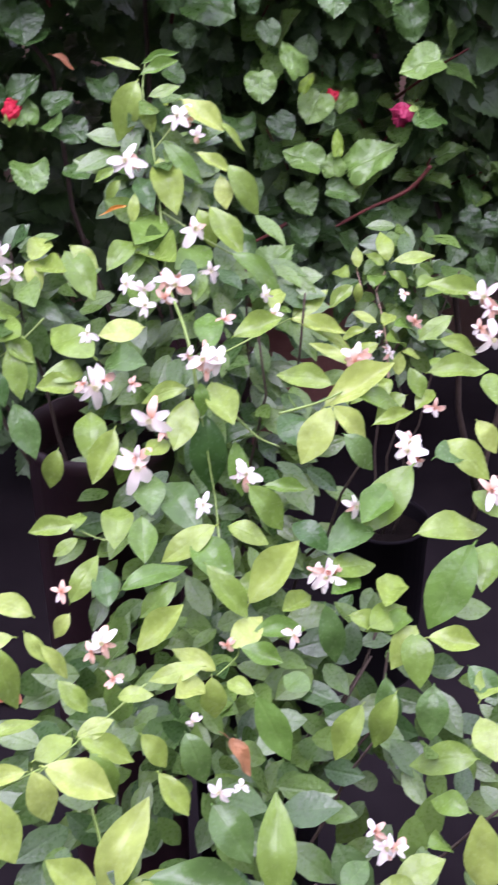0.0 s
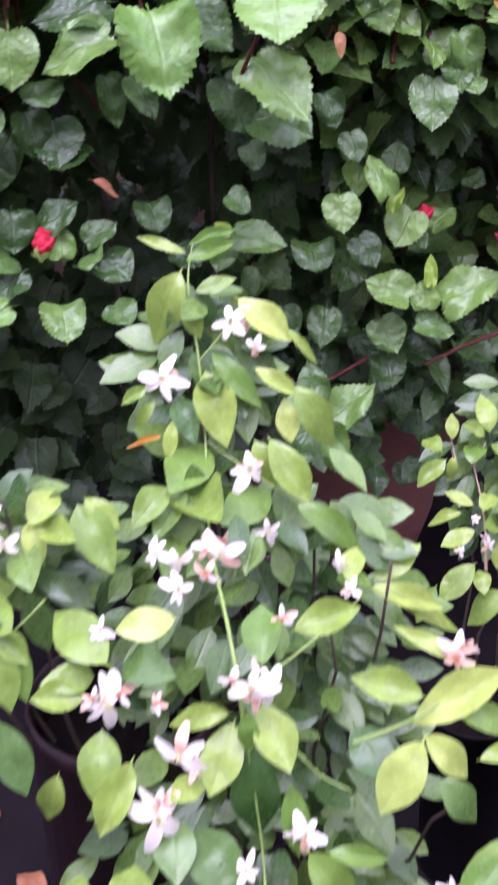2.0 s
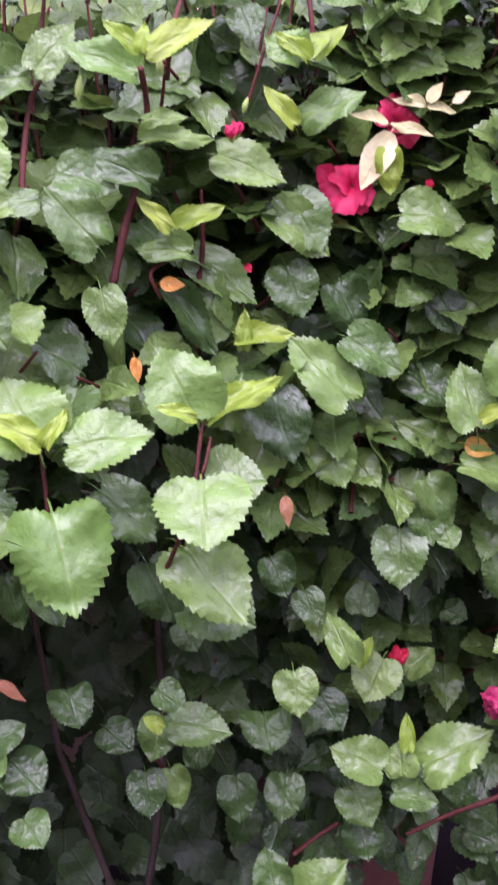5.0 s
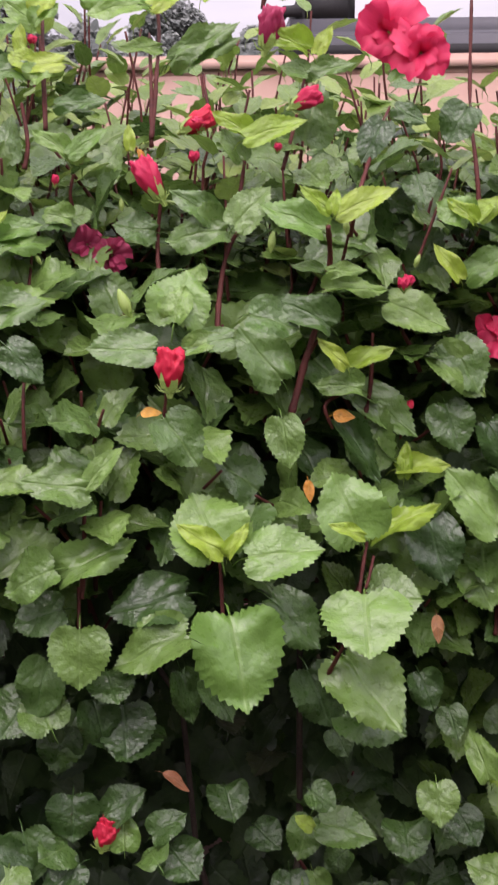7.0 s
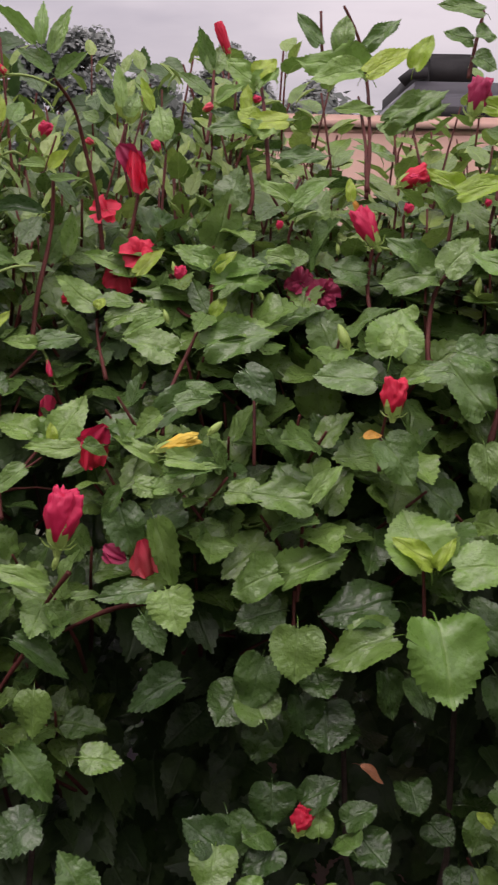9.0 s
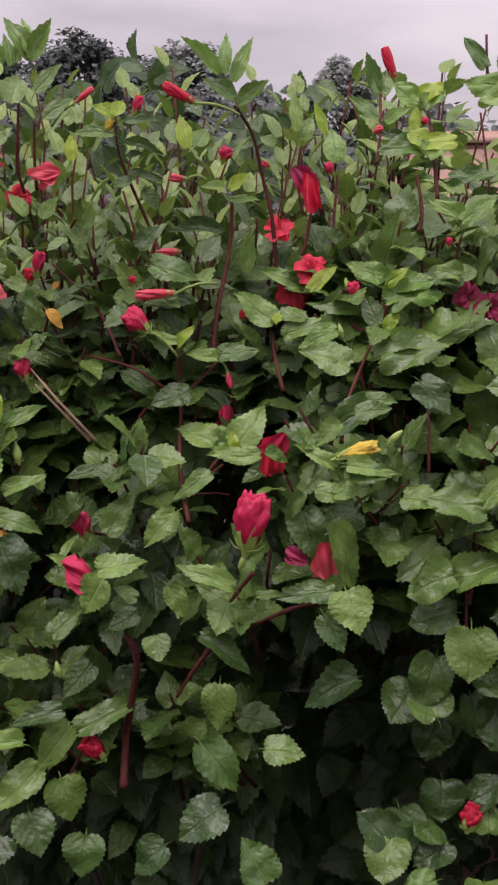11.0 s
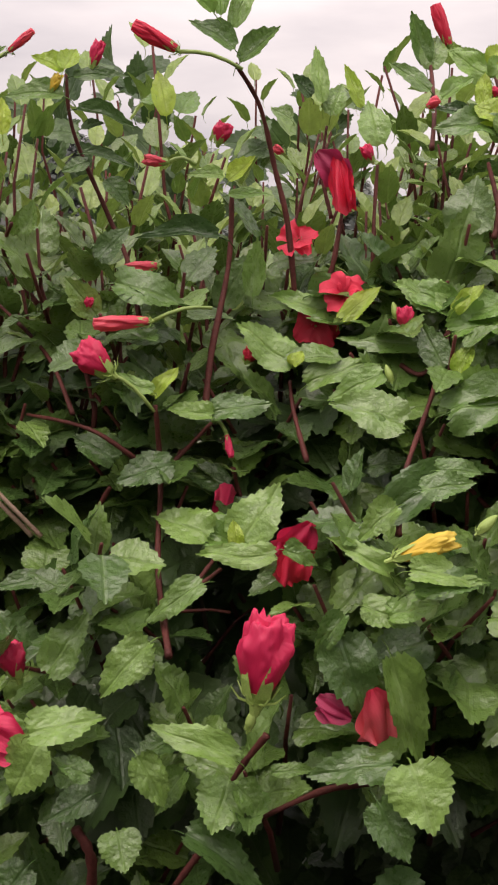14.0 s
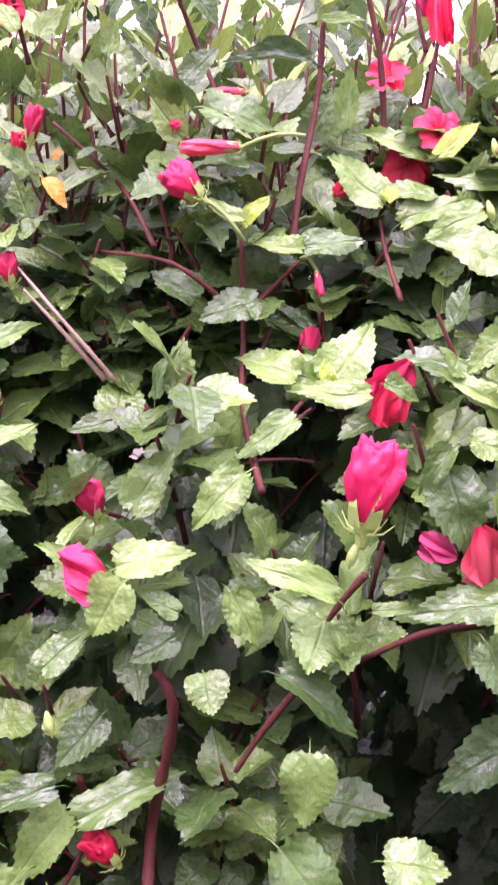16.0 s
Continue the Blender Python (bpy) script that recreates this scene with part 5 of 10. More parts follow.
leaf(SHRUBS[2], "light", (0.228, 1.067, 1.095), (-0.002, 0.013, 0.039), (-0.11, -0.94, 0.32), 0.0413, 0.84, 1)
leaf(SHRUBS[2], "mid", (0.103, 1.030, 1.104), (0.034, 0.008, 0.029), (-0.31, -0.77, 0.56), 0.0457, 0.62, 2)
leaf(SHRUBS[2], "dark", (0.224, 1.108, 1.187), (0.022, -0.016, -0.042), (0.06, -0.92, 0.38), 0.0501, 0.90, 3)
leaf(SHRUBS[3], "dark", (0.316, 1.100, 1.174), (0.013, -0.012, -0.033), (-0.03, -0.94, 0.33), 0.0372, 1.08, 0)
leaf(SHRUBS[3], "mid", (0.270, 1.148, 1.408), (0.007, -0.013, -0.036), (-0.11, -0.94, 0.31), 0.0390, 0.88, 1)
leaf(SHRUBS[2], "dark", (0.152, 1.111, 1.413), (0.007, -0.016, -0.026), (-0.06, -0.86, 0.51), 0.0308, 1.06, 2)
leaf(SHRUBS[2], "light", (-0.039, 1.055, 1.326), (-0.022, 0.010, 0.008), (-0.07, -0.71, 0.70), 0.0255, 1.06, 3)
leaf(SHRUBS[2], "mid", (-0.013, 0.993, 1.288), (-0.042, 0.001, -0.006), (-0.11, -0.75, 0.65), 0.0423, 0.61, 0)
leaf(SHRUBS[2], "mid", (0.002, 1.041, 1.300), (0.043, -0.006, -0.010), (0.04, -0.76, 0.65), 0.0443, 0.91, 1)
leaf(SHRUBS[3], "light", (0.363, 1.043, 1.102), (0.004, 0.025, 0.048), (-0.24, -0.85, 0.46), 0.0538, 0.90, 2)
leaf(SHRUBS[3], "light", (0.357, 1.057, 1.074), (0.039, -0.007, -0.005), (-0.05, -0.74, 0.67), 0.0396, 0.62, 3)
leaf(SHRUBS[3], "light", (0.337, 1.054, 1.068), (-0.008, 0.028, 0.051), (-0.16, -0.88, 0.45), 0.0586, 0.76, 0)
leaf(SHRUBS[3], "young", (0.340, 1.048, 1.076), (0.029, 0.004, 0.014), (-0.22, -0.71, 0.67), 0.0329, 0.45, 1)
leaf(SHRUBS[3], "mid", (0.326, 1.084, 1.037), (-0.050, 0.018, 0.023), (0.01, -0.78, 0.63), 0.0578, 0.62, 2)
leaf(SHRUBS[3], "light", (0.329, 1.065, 1.030), (0.054, -0.015, -0.016), (-0.00, -0.75, 0.66), 0.0580, 0.61, 3)
leaf(SHRUBS[3], "mid", (0.274, 1.068, 0.971), (-0.004, -0.025, -0.048), (-0.17, -0.87, 0.46), 0.0542, 0.95, 0)
leaf(SHRUBS[3], "mid", (0.295, 1.073, 0.994), (0.007, -0.020, -0.036), (-0.10, -0.88, 0.46), 0.0412, 0.88, 1)
leaf(SHRUBS[3], "mid", (0.315, 1.067, 0.969), (0.003, -0.020, -0.012), (-0.19, -0.52, 0.83), 0.0237, 1.09, 2)
leaf(SHRUBS[2], "light", (0.224, 1.038, 0.856), (-0.015, 0.023, 0.041), (0.01, -0.87, 0.50), 0.0494, 0.62, 3)
leaf(SHRUBS[3], "light", (0.269, 1.110, 0.815), (-0.023, -0.022, -0.034), (-0.23, -0.74, 0.63), 0.0463, 1.10, 0)
leaf(SHRUBS[2], "young", (0.240, 1.088, 0.823), (0.016, 0.011, 0.024), (-0.29, -0.78, 0.55), 0.0307, 0.51, 1)
leaf(SHRUBS[2], "mid", (0.169, 1.009, 0.870), (0.002, -0.019, -0.035), (-0.05, -0.88, 0.47), 0.0399, 1.02, 2)
leaf(SHRUBS[3], "mid", (0.294, 1.122, 0.789), (0.030, 0.008, 0.022), (-0.31, -0.68, 0.67), 0.0379, 0.92, 3)
leaf(SHRUBS[3], "mid", (0.274, 1.105, 0.792), (0.010, -0.010, -0.017), (0.05, -0.85, 0.53), 0.0224, 0.90, 0)
leaf(SHRUBS[2], "mid", (0.254, 1.037, 0.740), (-0.047, 0.016, 0.020), (0.09, -0.67, 0.74), 0.0530, 0.89, 1)
leaf(SHRUBS[3], "light", (0.297, 1.056, 0.725), (0.070, 0.007, 0.028), (-0.25, -0.59, 0.76), 0.0754, 0.75, 2)
leaf(SHRUBS[3], "light", (0.276, 1.051, 0.720), (-0.000, 0.015, 0.029), (-0.13, -0.88, 0.46), 0.0330, 1.03, 3)
leaf(SHRUBS[3], "young", (0.281, 1.051, 0.748), (0.002, 0.016, 0.031), (-0.17, -0.87, 0.46), 0.0353, 0.45, 0)
leaf(SHRUBS[3], "mid", (0.268, 1.052, 0.702), (0.043, -0.009, -0.008), (0.02, -0.60, 0.80), 0.0450, 0.76, 1)
leaf(SHRUBS[2], "mid", (0.229, 1.065, 0.704), (0.017, -0.020, -0.035), (0.07, -0.85, 0.53), 0.0435, 1.05, 2)
leaf(SHRUBS[2], "dark", (0.240, 1.078, 0.652), (0.004, -0.027, -0.027), (-0.07, -0.72, 0.69), 0.0384, 1.15, 3)
leaf(SHRUBS[2], "mid", (0.061, 0.998, 0.837), (0.052, -0.011, -0.010), (0.01, -0.62, 0.78), 0.0536, 0.76, 0)
leaf(SHRUBS[2], "mid", (0.053, 1.015, 0.832), (-0.013, -0.017, -0.035), (-0.13, -0.87, 0.47), 0.0412, 0.88, 1)
leaf(SHRUBS[2], "young", (0.053, 0.969, 0.849), (-0.016, 0.006, 0.009), (0.13, -0.67, 0.73), 0.0193, 0.77, 2)
leaf(SHRUBS[2], "light", (0.057, 1.041, 0.758), (0.008, -0.018, -0.033), (0.09, -0.86, 0.50), 0.0383, 0.82, 3)
leaf(SHRUBS[2], "dark", (0.034, 1.033, 0.763), (0.002, -0.020, -0.037), (0.04, -0.88, 0.47), 0.0420, 0.90, 0)
leaf(SHRUBS[2], "dark", (0.051, 0.966, 0.889), (0.022, -0.009, -0.013), (0.12, -0.69, 0.71), 0.0273, 1.06, 1)
leaf(SHRUBS[2], "light", (0.162, 1.040, 0.586), (0.062, 0.014, 0.039), (-0.32, -0.62, 0.72), 0.0749, 0.70, 2)
leaf(SHRUBS[2], "mid", (0.148, 0.985, 0.607), (0.037, -0.026, -0.041), (0.20, -0.74, 0.64), 0.0613, 0.73, 3)
leaf(SHRUBS[2], "mid", (0.142, 0.978, 0.632), (-0.036, 0.012, 0.015), (0.13, -0.60, 0.79), 0.0405, 0.95, 0)
leaf(SHRUBS[2], "dark", (0.135, 0.960, 0.627), (-0.021, -0.018, -0.039), (-0.28, -0.80, 0.53), 0.0483, 0.84, 1)
leaf(SHRUBS[2], "dark", (0.148, 1.004, 0.633), (-0.008, 0.022, 0.041), (0.03, -0.87, 0.48), 0.0474, 0.83, 2)
leaf(SHRUBS[2], "young", (0.141, 0.981, 0.617), (0.000, 0.014, 0.026), (-0.06, -0.88, 0.46), 0.0295, 0.45, 3)
leaf(SHRUBS[2], "young", (0.140, 0.987, 0.623), (0.013, -0.005, -0.007), (0.17, -0.64, 0.75), 0.0157, 1.06, 0)
leaf(SHRUBS[3], "light", (0.410, 1.044, 0.868), (-0.054, -0.001, -0.013), (-0.18, -0.61, 0.77), 0.0553, 0.97, 1)
leaf(SHRUBS[3], "mid", (0.410, 1.045, 0.798), (-0.037, -0.026, -0.008), (0.10, -0.41, 0.91), 0.0461, 1.07, 2)
leaf(SHRUBS[3], "dark", (0.374, 1.085, 0.933), (0.007, -0.025, -0.046), (-0.16, -0.88, 0.45), 0.0532, 0.91, 3)
leaf(SHRUBS[3], "dark", (0.370, 1.085, 0.997), (0.022, -0.022, -0.036), (-0.05, -0.87, 0.49), 0.0479, 1.09, 0)
leaf(SHRUBS[2], "mid", (0.228, 1.071, 1.150), (0.044, -0.019, -0.027), (0.00, -0.81, 0.58), 0.0551, 0.78, 1)
leaf(SHRUBS[3], "dark", (0.288, 1.105, 1.105), (0.037, -0.018, -0.027), (0.00, -0.82, 0.57), 0.0489, 0.82, 2)
leaf(SHRUBS[2], "dark", (0.155, 1.037, 0.967), (0.012, -0.017, -0.030), (0.04, -0.86, 0.51), 0.0369, 0.95, 3)
leaf(SHRUBS[2], "dark", (0.187, 1.063, 0.919), (0.008, -0.015, -0.027), (0.00, -0.87, 0.49), 0.0321, 0.98, 0)
leaf(SHRUBS[2], "dark", (0.118, 1.068, 0.724), (0.002, -0.021, -0.039), (-0.01, -0.88, 0.47), 0.0441, 0.90, 1)
leaf(SHRUBS[2], "dark", (0.168, 1.074, 0.716), (-0.009, -0.020, -0.039), (-0.16, -0.87, 0.47), 0.0447, 0.90, 2)
leaf(SHRUBS[2], "dark", (0.146, 1.050, 0.804), (0.001, -0.039, -0.015), (-0.06, -0.37, 0.93), 0.0415, 1.16, 3)
leaf(SHRUBS[2], "dark", (0.203, 1.081, 0.797), (0.019, -0.018, -0.029), (0.10, -0.82, 0.56), 0.0390, 1.00, 0)
leaf(SHRUBS[2], "dark", (0.074, 1.008, 0.926), (0.013, -0.013, -0.021), (0.13, -0.82, 0.56), 0.0279, 1.06, 1)
leaf(SHRUBS[2], "dark", (0.001, 1.039, 0.810), (0.024, -0.017, -0.016), (0.07, -0.64, 0.77), 0.0337, 1.10, 2)
leaf(SHRUBS[2], "dark", (-0.026, 1.007, 0.871), (0.009, -0.030, -0.018), (0.02, -0.52, 0.85), 0.0362, 1.10, 3)
leaf(SHRUBS[2], "dark", (0.249, 1.124, 0.858), (0.008, 0.014, 0.029), (-0.21, -0.85, 0.48), 0.0333, 1.02, 0)
leaf(SHRUBS[3], "dark", (0.334, 1.177, 0.843), (-0.025, -0.010, -0.025), (-0.32, -0.72, 0.61), 0.0369, 0.97, 1)
leaf(SHRUBS[3], "dark", (0.342, 1.161, 0.837), (0.020, -0.014, -0.008), (-0.14, -0.64, 0.75), 0.0258, 1.14, 2)
leaf(SHRUBS[2], "dark", (0.093, 1.074, 0.760), (-0.023, -0.007, -0.019), (-0.28, -0.72, 0.63), 0.0306, 1.09, 3)
leaf(SHRUBS[3], "orange", (0.332, 1.070, 1.048), (0.024, -0.007, -0.009), (0.00, -0.77, 0.64), 0.0263, 1.09, 0)
leaf(SHRUBS[2], "brownleaf", (0.167, 1.024, 1.029), (0.001, -0.012, -0.023), (-0.07, -0.88, 0.47), 0.0258, 0.67, 1)
leaf(SHRUBS[2], "light", (-0.115, 0.961, 0.834), (-0.001, 0.017, 0.028), (0.03, -0.86, 0.51), 0.0329, 0.93, 2)
leaf(SHRUBS[2], "mid", (-0.083, 0.939, 0.834), (-0.014, 0.031, 0.000), (-0.34, -0.16, 0.93), 0.0339, 1.08, 3)
leaf(SHRUBS[2], "mid", (-0.166, 0.971, 0.833), (-0.022, -0.027, 0.003), (0.50, -0.30, 0.82), 0.0352, 1.21, 0)
leaf(SHRUBS[2], "mid", (-0.214, 0.938, 0.833), (-0.004, -0.033, -0.031), (0.07, -0.69, 0.72), 0.0450, 1.06, 1)
leaf(SHRUBS[2], "light", (-0.167, 0.921, 0.801), (-0.033, -0.006, -0.015), (-0.16, -0.73, 0.66), 0.0367, 0.91, 2)
leaf(SHRUBS[2], "mid", (-0.118, 0.940, 0.792), (0.005, -0.038, -0.020), (-0.01, -0.47, 0.88), 0.0435, 1.05, 3)
leaf(SHRUBS[2], "dark", (-0.067, 0.951, 0.786), (0.017, -0.029, -0.009), (-0.20, -0.39, 0.90), 0.0348, 1.07, 0)
leaf(SHRUBS[2], "mid", (-0.171, 0.946, 0.961), (-0.021, 0.028, 0.027), (0.02, -0.69, 0.72), 0.0446, 1.04, 1)
leaf(SHRUBS[2], "dark", (-0.100, 1.005, 0.940), (-0.018, -0.052, -0.016), (0.18, -0.35, 0.92), 0.0571, 1.05, 2)
leaf(SHRUBS[2], "dark", (-0.159, 1.014, 0.940), (-0.026, -0.023, -0.043), (-0.08, -0.86, 0.51), 0.0555, 0.88, 3)
leaf(SHRUBS[2], "dark", (-0.194, 0.988, 0.975), (-0.022, -0.037, -0.024), (0.15, -0.60, 0.78), 0.0499, 1.05, 0)
leaf(SHRUBS[2], "mid", (0.084, 0.983, 0.967), (0.048, -0.030, -0.018), (-0.17, -0.69, 0.71), 0.0596, 1.10, 1)
leaf(SHRUBS[1], "ovatelight", (-0.625, 1.061, 1.586), (-0.040, 0.002, 0.043), (0.38, -0.84, 0.40), 0.0581, 0.45, 2)
leaf(SHRUBS[1], "ovatelight", (-0.616, 1.059, 1.583), (-0.008, 0.006, 0.037), (0.34, -0.91, 0.22), 0.0381, 0.45, 3)
leaf(SHRUBS[1], "ovatelight", (-0.613, 1.059, 1.586), (0.013, 0.009, 0.037), (0.14, -0.97, 0.19), 0.0401, 0.45, 0)
leaf(SHRUBS[1], "ovate", (-0.596, 1.063, 1.589), (-0.028, 0.005, 0.047), (0.38, -0.87, 0.31), 0.0550, 0.59, 1)
leaf(SHRUBS[1], "ovate", (-0.595, 1.060, 1.588), (0.019, 0.011, 0.041), (0.11, -0.97, 0.21), 0.0466, 0.62, 2)
leaf(SHRUBS[1], "ovatelight", (-0.594, 1.062, 1.590), (-0.012, 0.007, 0.046), (0.33, -0.92, 0.23), 0.0484, 0.46, 3)
leaf(SHRUBS[1], "ovate", (-0.590, 1.051, 1.557), (0.025, 0.010, 0.031), (0.03, -0.96, 0.28), 0.0408, 0.58, 0)
leaf(SHRUBS[1], "ovate", (-0.612, 1.044, 1.546), (0.000, 0.021, 0.035), (0.25, -0.83, 0.49), 0.0409, 1.04, 1)
leaf(SHRUBS[1], "ovate", (-0.630, 1.056, 1.566), (-0.015, -0.000, 0.011), (0.36, -0.82, 0.45), 0.0185, 0.83, 2)
leaf(SHRUBS[1], "ovate", (-0.622, 1.054, 1.516), (-0.040, -0.005, 0.009), (0.21, -0.80, 0.56), 0.0416, 0.72, 3)
leaf(SHRUBS[1], "ovate", (-0.580, 1.046, 1.532), (0.028, 0.009, 0.022), (-0.00, -0.93, 0.36), 0.0367, 0.69, 0)
leaf(SHRUBS[1], "ovateyoung", (-0.509, 1.054, 1.534), (-0.023, -0.001, 0.014), (0.32, -0.83, 0.47), 0.0270, 0.87, 1)
leaf(SHRUBS[1], "ovateyoung", (-0.508, 1.049, 1.534), (0.005, 0.016, 0.015), (0.23, -0.71, 0.67), 0.0224, 1.05, 2)
leaf(SHRUBS[1], "ovate", (-0.509, 1.053, 1.517), (-0.043, -0.005, 0.008), (0.20, -0.82, 0.54), 0.0438, 0.62, 3)
leaf(SHRUBS[1], "ovatedark", (-0.503, 1.054, 1.531), (0.038, 0.006, 0.002), (0.12, -0.84, 0.54), 0.0389, 0.45, 0)
leaf(SHRUBS[1], "ovatedark", (-0.502, 1.059, 1.509), (0.043, 0.005, -0.008), (0.20, -0.81, 0.54), 0.0440, 0.45, 1)
leaf(SHRUBS[1], "ovatedark", (-0.499, 1.060, 1.495), (0.017, 0.003, 0.003), (0.07, -0.84, 0.54), 0.0175, 0.77, 2)
leaf(SHRUBS[1], "ovatedark", (-0.500, 1.066, 1.479), (0.037, 0.005, -0.003), (0.16, -0.81, 0.56), 0.0379, 0.45, 3)
leaf(SHRUBS[1], "ovatedark", (-0.495, 1.067, 1.473), (-0.020, -0.004, -0.006), (0.03, -0.85, 0.53), 0.0212, 1.01, 0)
leaf(SHRUBS[1], "ovatedark", (-0.485, 1.074, 1.461), (0.018, -0.001, -0.017), (0.36, -0.84, 0.40), 0.0248, 1.04, 1)
leaf(SHRUBS[1], "ovatelight", (-0.406, 1.080, 1.576), (-0.041, 0.000, 0.035), (0.31, -0.87, 0.37), 0.0535, 0.45, 2)
leaf(SHRUBS[1], "ovatelight", (-0.404, 1.096, 1.578), (0.000, 0.009, 0.045), (0.12, -0.97, 0.19), 0.0464, 0.45, 3)
leaf(SHRUBS[1], "ovatelight", (-0.398, 1.108, 1.571), (0.019, 0.012, 0.048), (-0.00, -0.97, 0.25), 0.0526, 0.45, 0)
leaf(SHRUBS[1], "ovate", (-0.392, 1.084, 1.552), (-0.032, -0.000, 0.025), (0.31, -0.87, 0.39), 0.0409, 0.70, 1)
leaf(SHRUBS[1], "ovate", (-0.393, 1.114, 1.548), (0.030, 0.010, 0.025), (-0.05, -0.91, 0.41), 0.0402, 0.69, 2)
leaf(SHRUBS[1], "ovateyoung", (-0.438, 1.063, 1.503), (-0.007, 0.006, 0.037), (0.22, -0.95, 0.20), 0.0377, 0.67, 3)
leaf(SHRUBS[1], "ovatelight", (-0.430, 1.069, 1.506), (0.009, 0.018, 0.020), (0.16, -0.78, 0.60), 0.0284, 1.05, 0)
leaf(SHRUBS[1], "ovatelight", (-0.446, 1.061, 1.512), (-0.013, 0.009, 0.006), (-0.13, -0.68, 0.72), 0.0172, 1.08, 1)
leaf(SHRUBS[2], "ovate", (-0.254, 1.281, 1.572), (-0.014, 0.007, 0.046), (0.14, -0.97, 0.18), 0.0487, 0.59, 2)
leaf(SHRUBS[2], "ovate", (-0.250, 1.277, 1.568), (0.005, 0.008, 0.035), (-0.04, -0.98, 0.22), 0.0363, 1.00, 3)
leaf(SHRUBS[2], "ovate", (-0.251, 1.223, 1.543), (-0.033, -0.000, 0.025), (0.28, -0.89, 0.37), 0.0412, 0.63, 0)
leaf(SHRUBS[2], "ovatelight", (-0.242, 1.219, 1.536), (0.026, 0.008, 0.022), (-0.10, -0.88, 0.46), 0.0347, 0.69, 1)
leaf(SHRUBS[2], "light", (-0.202, 1.252, 1.556), (-0.032, -0.001, 0.022), (0.27, -0.89, 0.37), 0.0388, 0.76, 2)
leaf(SHRUBS[2], "light", (-0.200, 1.223, 1.554), (0.022, 0.008, 0.021), (-0.12, -0.89, 0.44), 0.0318, 0.71, 3)
leaf(SHRUBS[2], "young", (-0.211, 1.197, 1.529), (0.002, 0.005, 0.024), (-0.04, -0.98, 0.21), 0.0248, 0.56, 0)
leaf(SHRUBS[2], "ovatedark", (-0.220, 1.189, 1.516), (-0.028, -0.002, 0.012), (0.26, -0.85, 0.45), 0.0302, 0.72, 1)
leaf(SHRUBS[2], "mid", (-0.196, 1.178, 1.513), (-0.054, -0.010, -0.009), (0.06, -0.82, 0.56), 0.0553, 0.56, 2)
leaf(SHRUBS[2], "light", (-0.196, 1.166, 1.500), (0.017, 0.006, 0.018), (-0.14, -0.89, 0.44), 0.0255, 1.09, 3)
leaf(SHRUBS[1], "ovatelight", (-0.334, 1.153, 1.524), (-0.006, 0.008, 0.046), (0.13, -0.97, 0.19), 0.0468, 0.46, 0)
leaf(SHRUBS[1], "ovate", (-0.328, 1.156, 1.515), (0.008, 0.006, 0.027), (-0.03, -0.97, 0.25), 0.0287, 0.99, 1)
leaf(SHRUBS[1], "ovatedark", (-0.342, 1.144, 1.527), (-0.015, 0.001, 0.017), (0.30, -0.89, 0.33), 0.0225, 0.86, 2)
leaf(SHRUBS[1], "ovatelight", (-0.292, 1.161, 1.492), (-0.007, 0.006, 0.039), (0.12, -0.98, 0.18), 0.0400, 0.94, 3)
leaf(SHRUBS[1], "ovateyoung", (-0.305, 1.169, 1.522), (-0.013, 0.005, 0.036), (0.19, -0.96, 0.20), 0.0385, 0.47, 0)
leaf(SHRUBS[1], "ovate", (-0.356, 1.131, 1.509), (-0.016, 0.005, 0.012), (0.14, -0.85, 0.50), 0.0202, 1.09, 1)
leaf(SHRUBS[1], "ovateyoung", (-0.401, 1.112, 1.462), (0.020, 0.007, 0.018), (-0.07, -0.90, 0.42), 0.0275, 0.80, 2)
leaf(SHRUBS[1], "ovatelight", (-0.403, 1.101, 1.465), (-0.026, -0.003, 0.006), (0.21, -0.81, 0.55), 0.0272, 0.64, 3)
leaf(SHRUBS[1], "ovatelight", (-0.402, 1.116, 1.453), (0.032, 0.005, 0.002), (0.11, -0.81, 0.57), 0.0330, 0.45, 0)
leaf(SHRUBS[1], "ovatedark", (-0.404, 1.092, 1.421), (-0.061, -0.009, 0.006), (0.17, -0.80, 0.58), 0.0623, 0.45, 1)
leaf(SHRUBS[1], "ovate", (-0.383, 1.116, 1.376), (0.003, 0.009, 0.044), (0.07, -0.98, 0.20), 0.0455, 0.58, 2)
leaf(SHRUBS[1], "ovatelight", (-0.607, 1.067, 1.435), (-0.018, 0.002, 0.026), (0.42, -0.83, 0.36), 0.0321, 0.71, 3)
leaf(SHRUBS[1], "ovatelight", (-0.593, 1.069, 1.433), (0.017, 0.007, 0.023), (0.00, -0.96, 0.29), 0.0296, 0.82, 0)
leaf(SHRUBS[1], "ovateyoung", (-0.552, 1.046, 1.490), (-0.002, 0.005, 0.028), (0.26, -0.95, 0.19), 0.0288, 0.71, 1)
leaf(SHRUBS[1], "ovate", (-0.545, 1.073, 1.421), (0.005, 0.006, 0.026), (0.13, -0.97, 0.19), 0.0273, 0.77, 2)
leaf(SHRUBS[1], "ovate", (-0.653, 1.070, 1.385), (-0.036, -0.001, 0.024), (0.37, -0.76, 0.53), 0.0434, 0.61, 3)
leaf(SHRUBS[1], "ovate", (-0.637, 1.087, 1.378), (-0.039, -0.004, 0.009), (0.22, -0.76, 0.61), 0.0406, 0.66, 0)
leaf(SHRUBS[1], "mid", (-0.476, 1.060, 1.387), (0.052, 0.006, -0.011), (0.22, -0.78, 0.59), 0.0539, 0.73, 1)
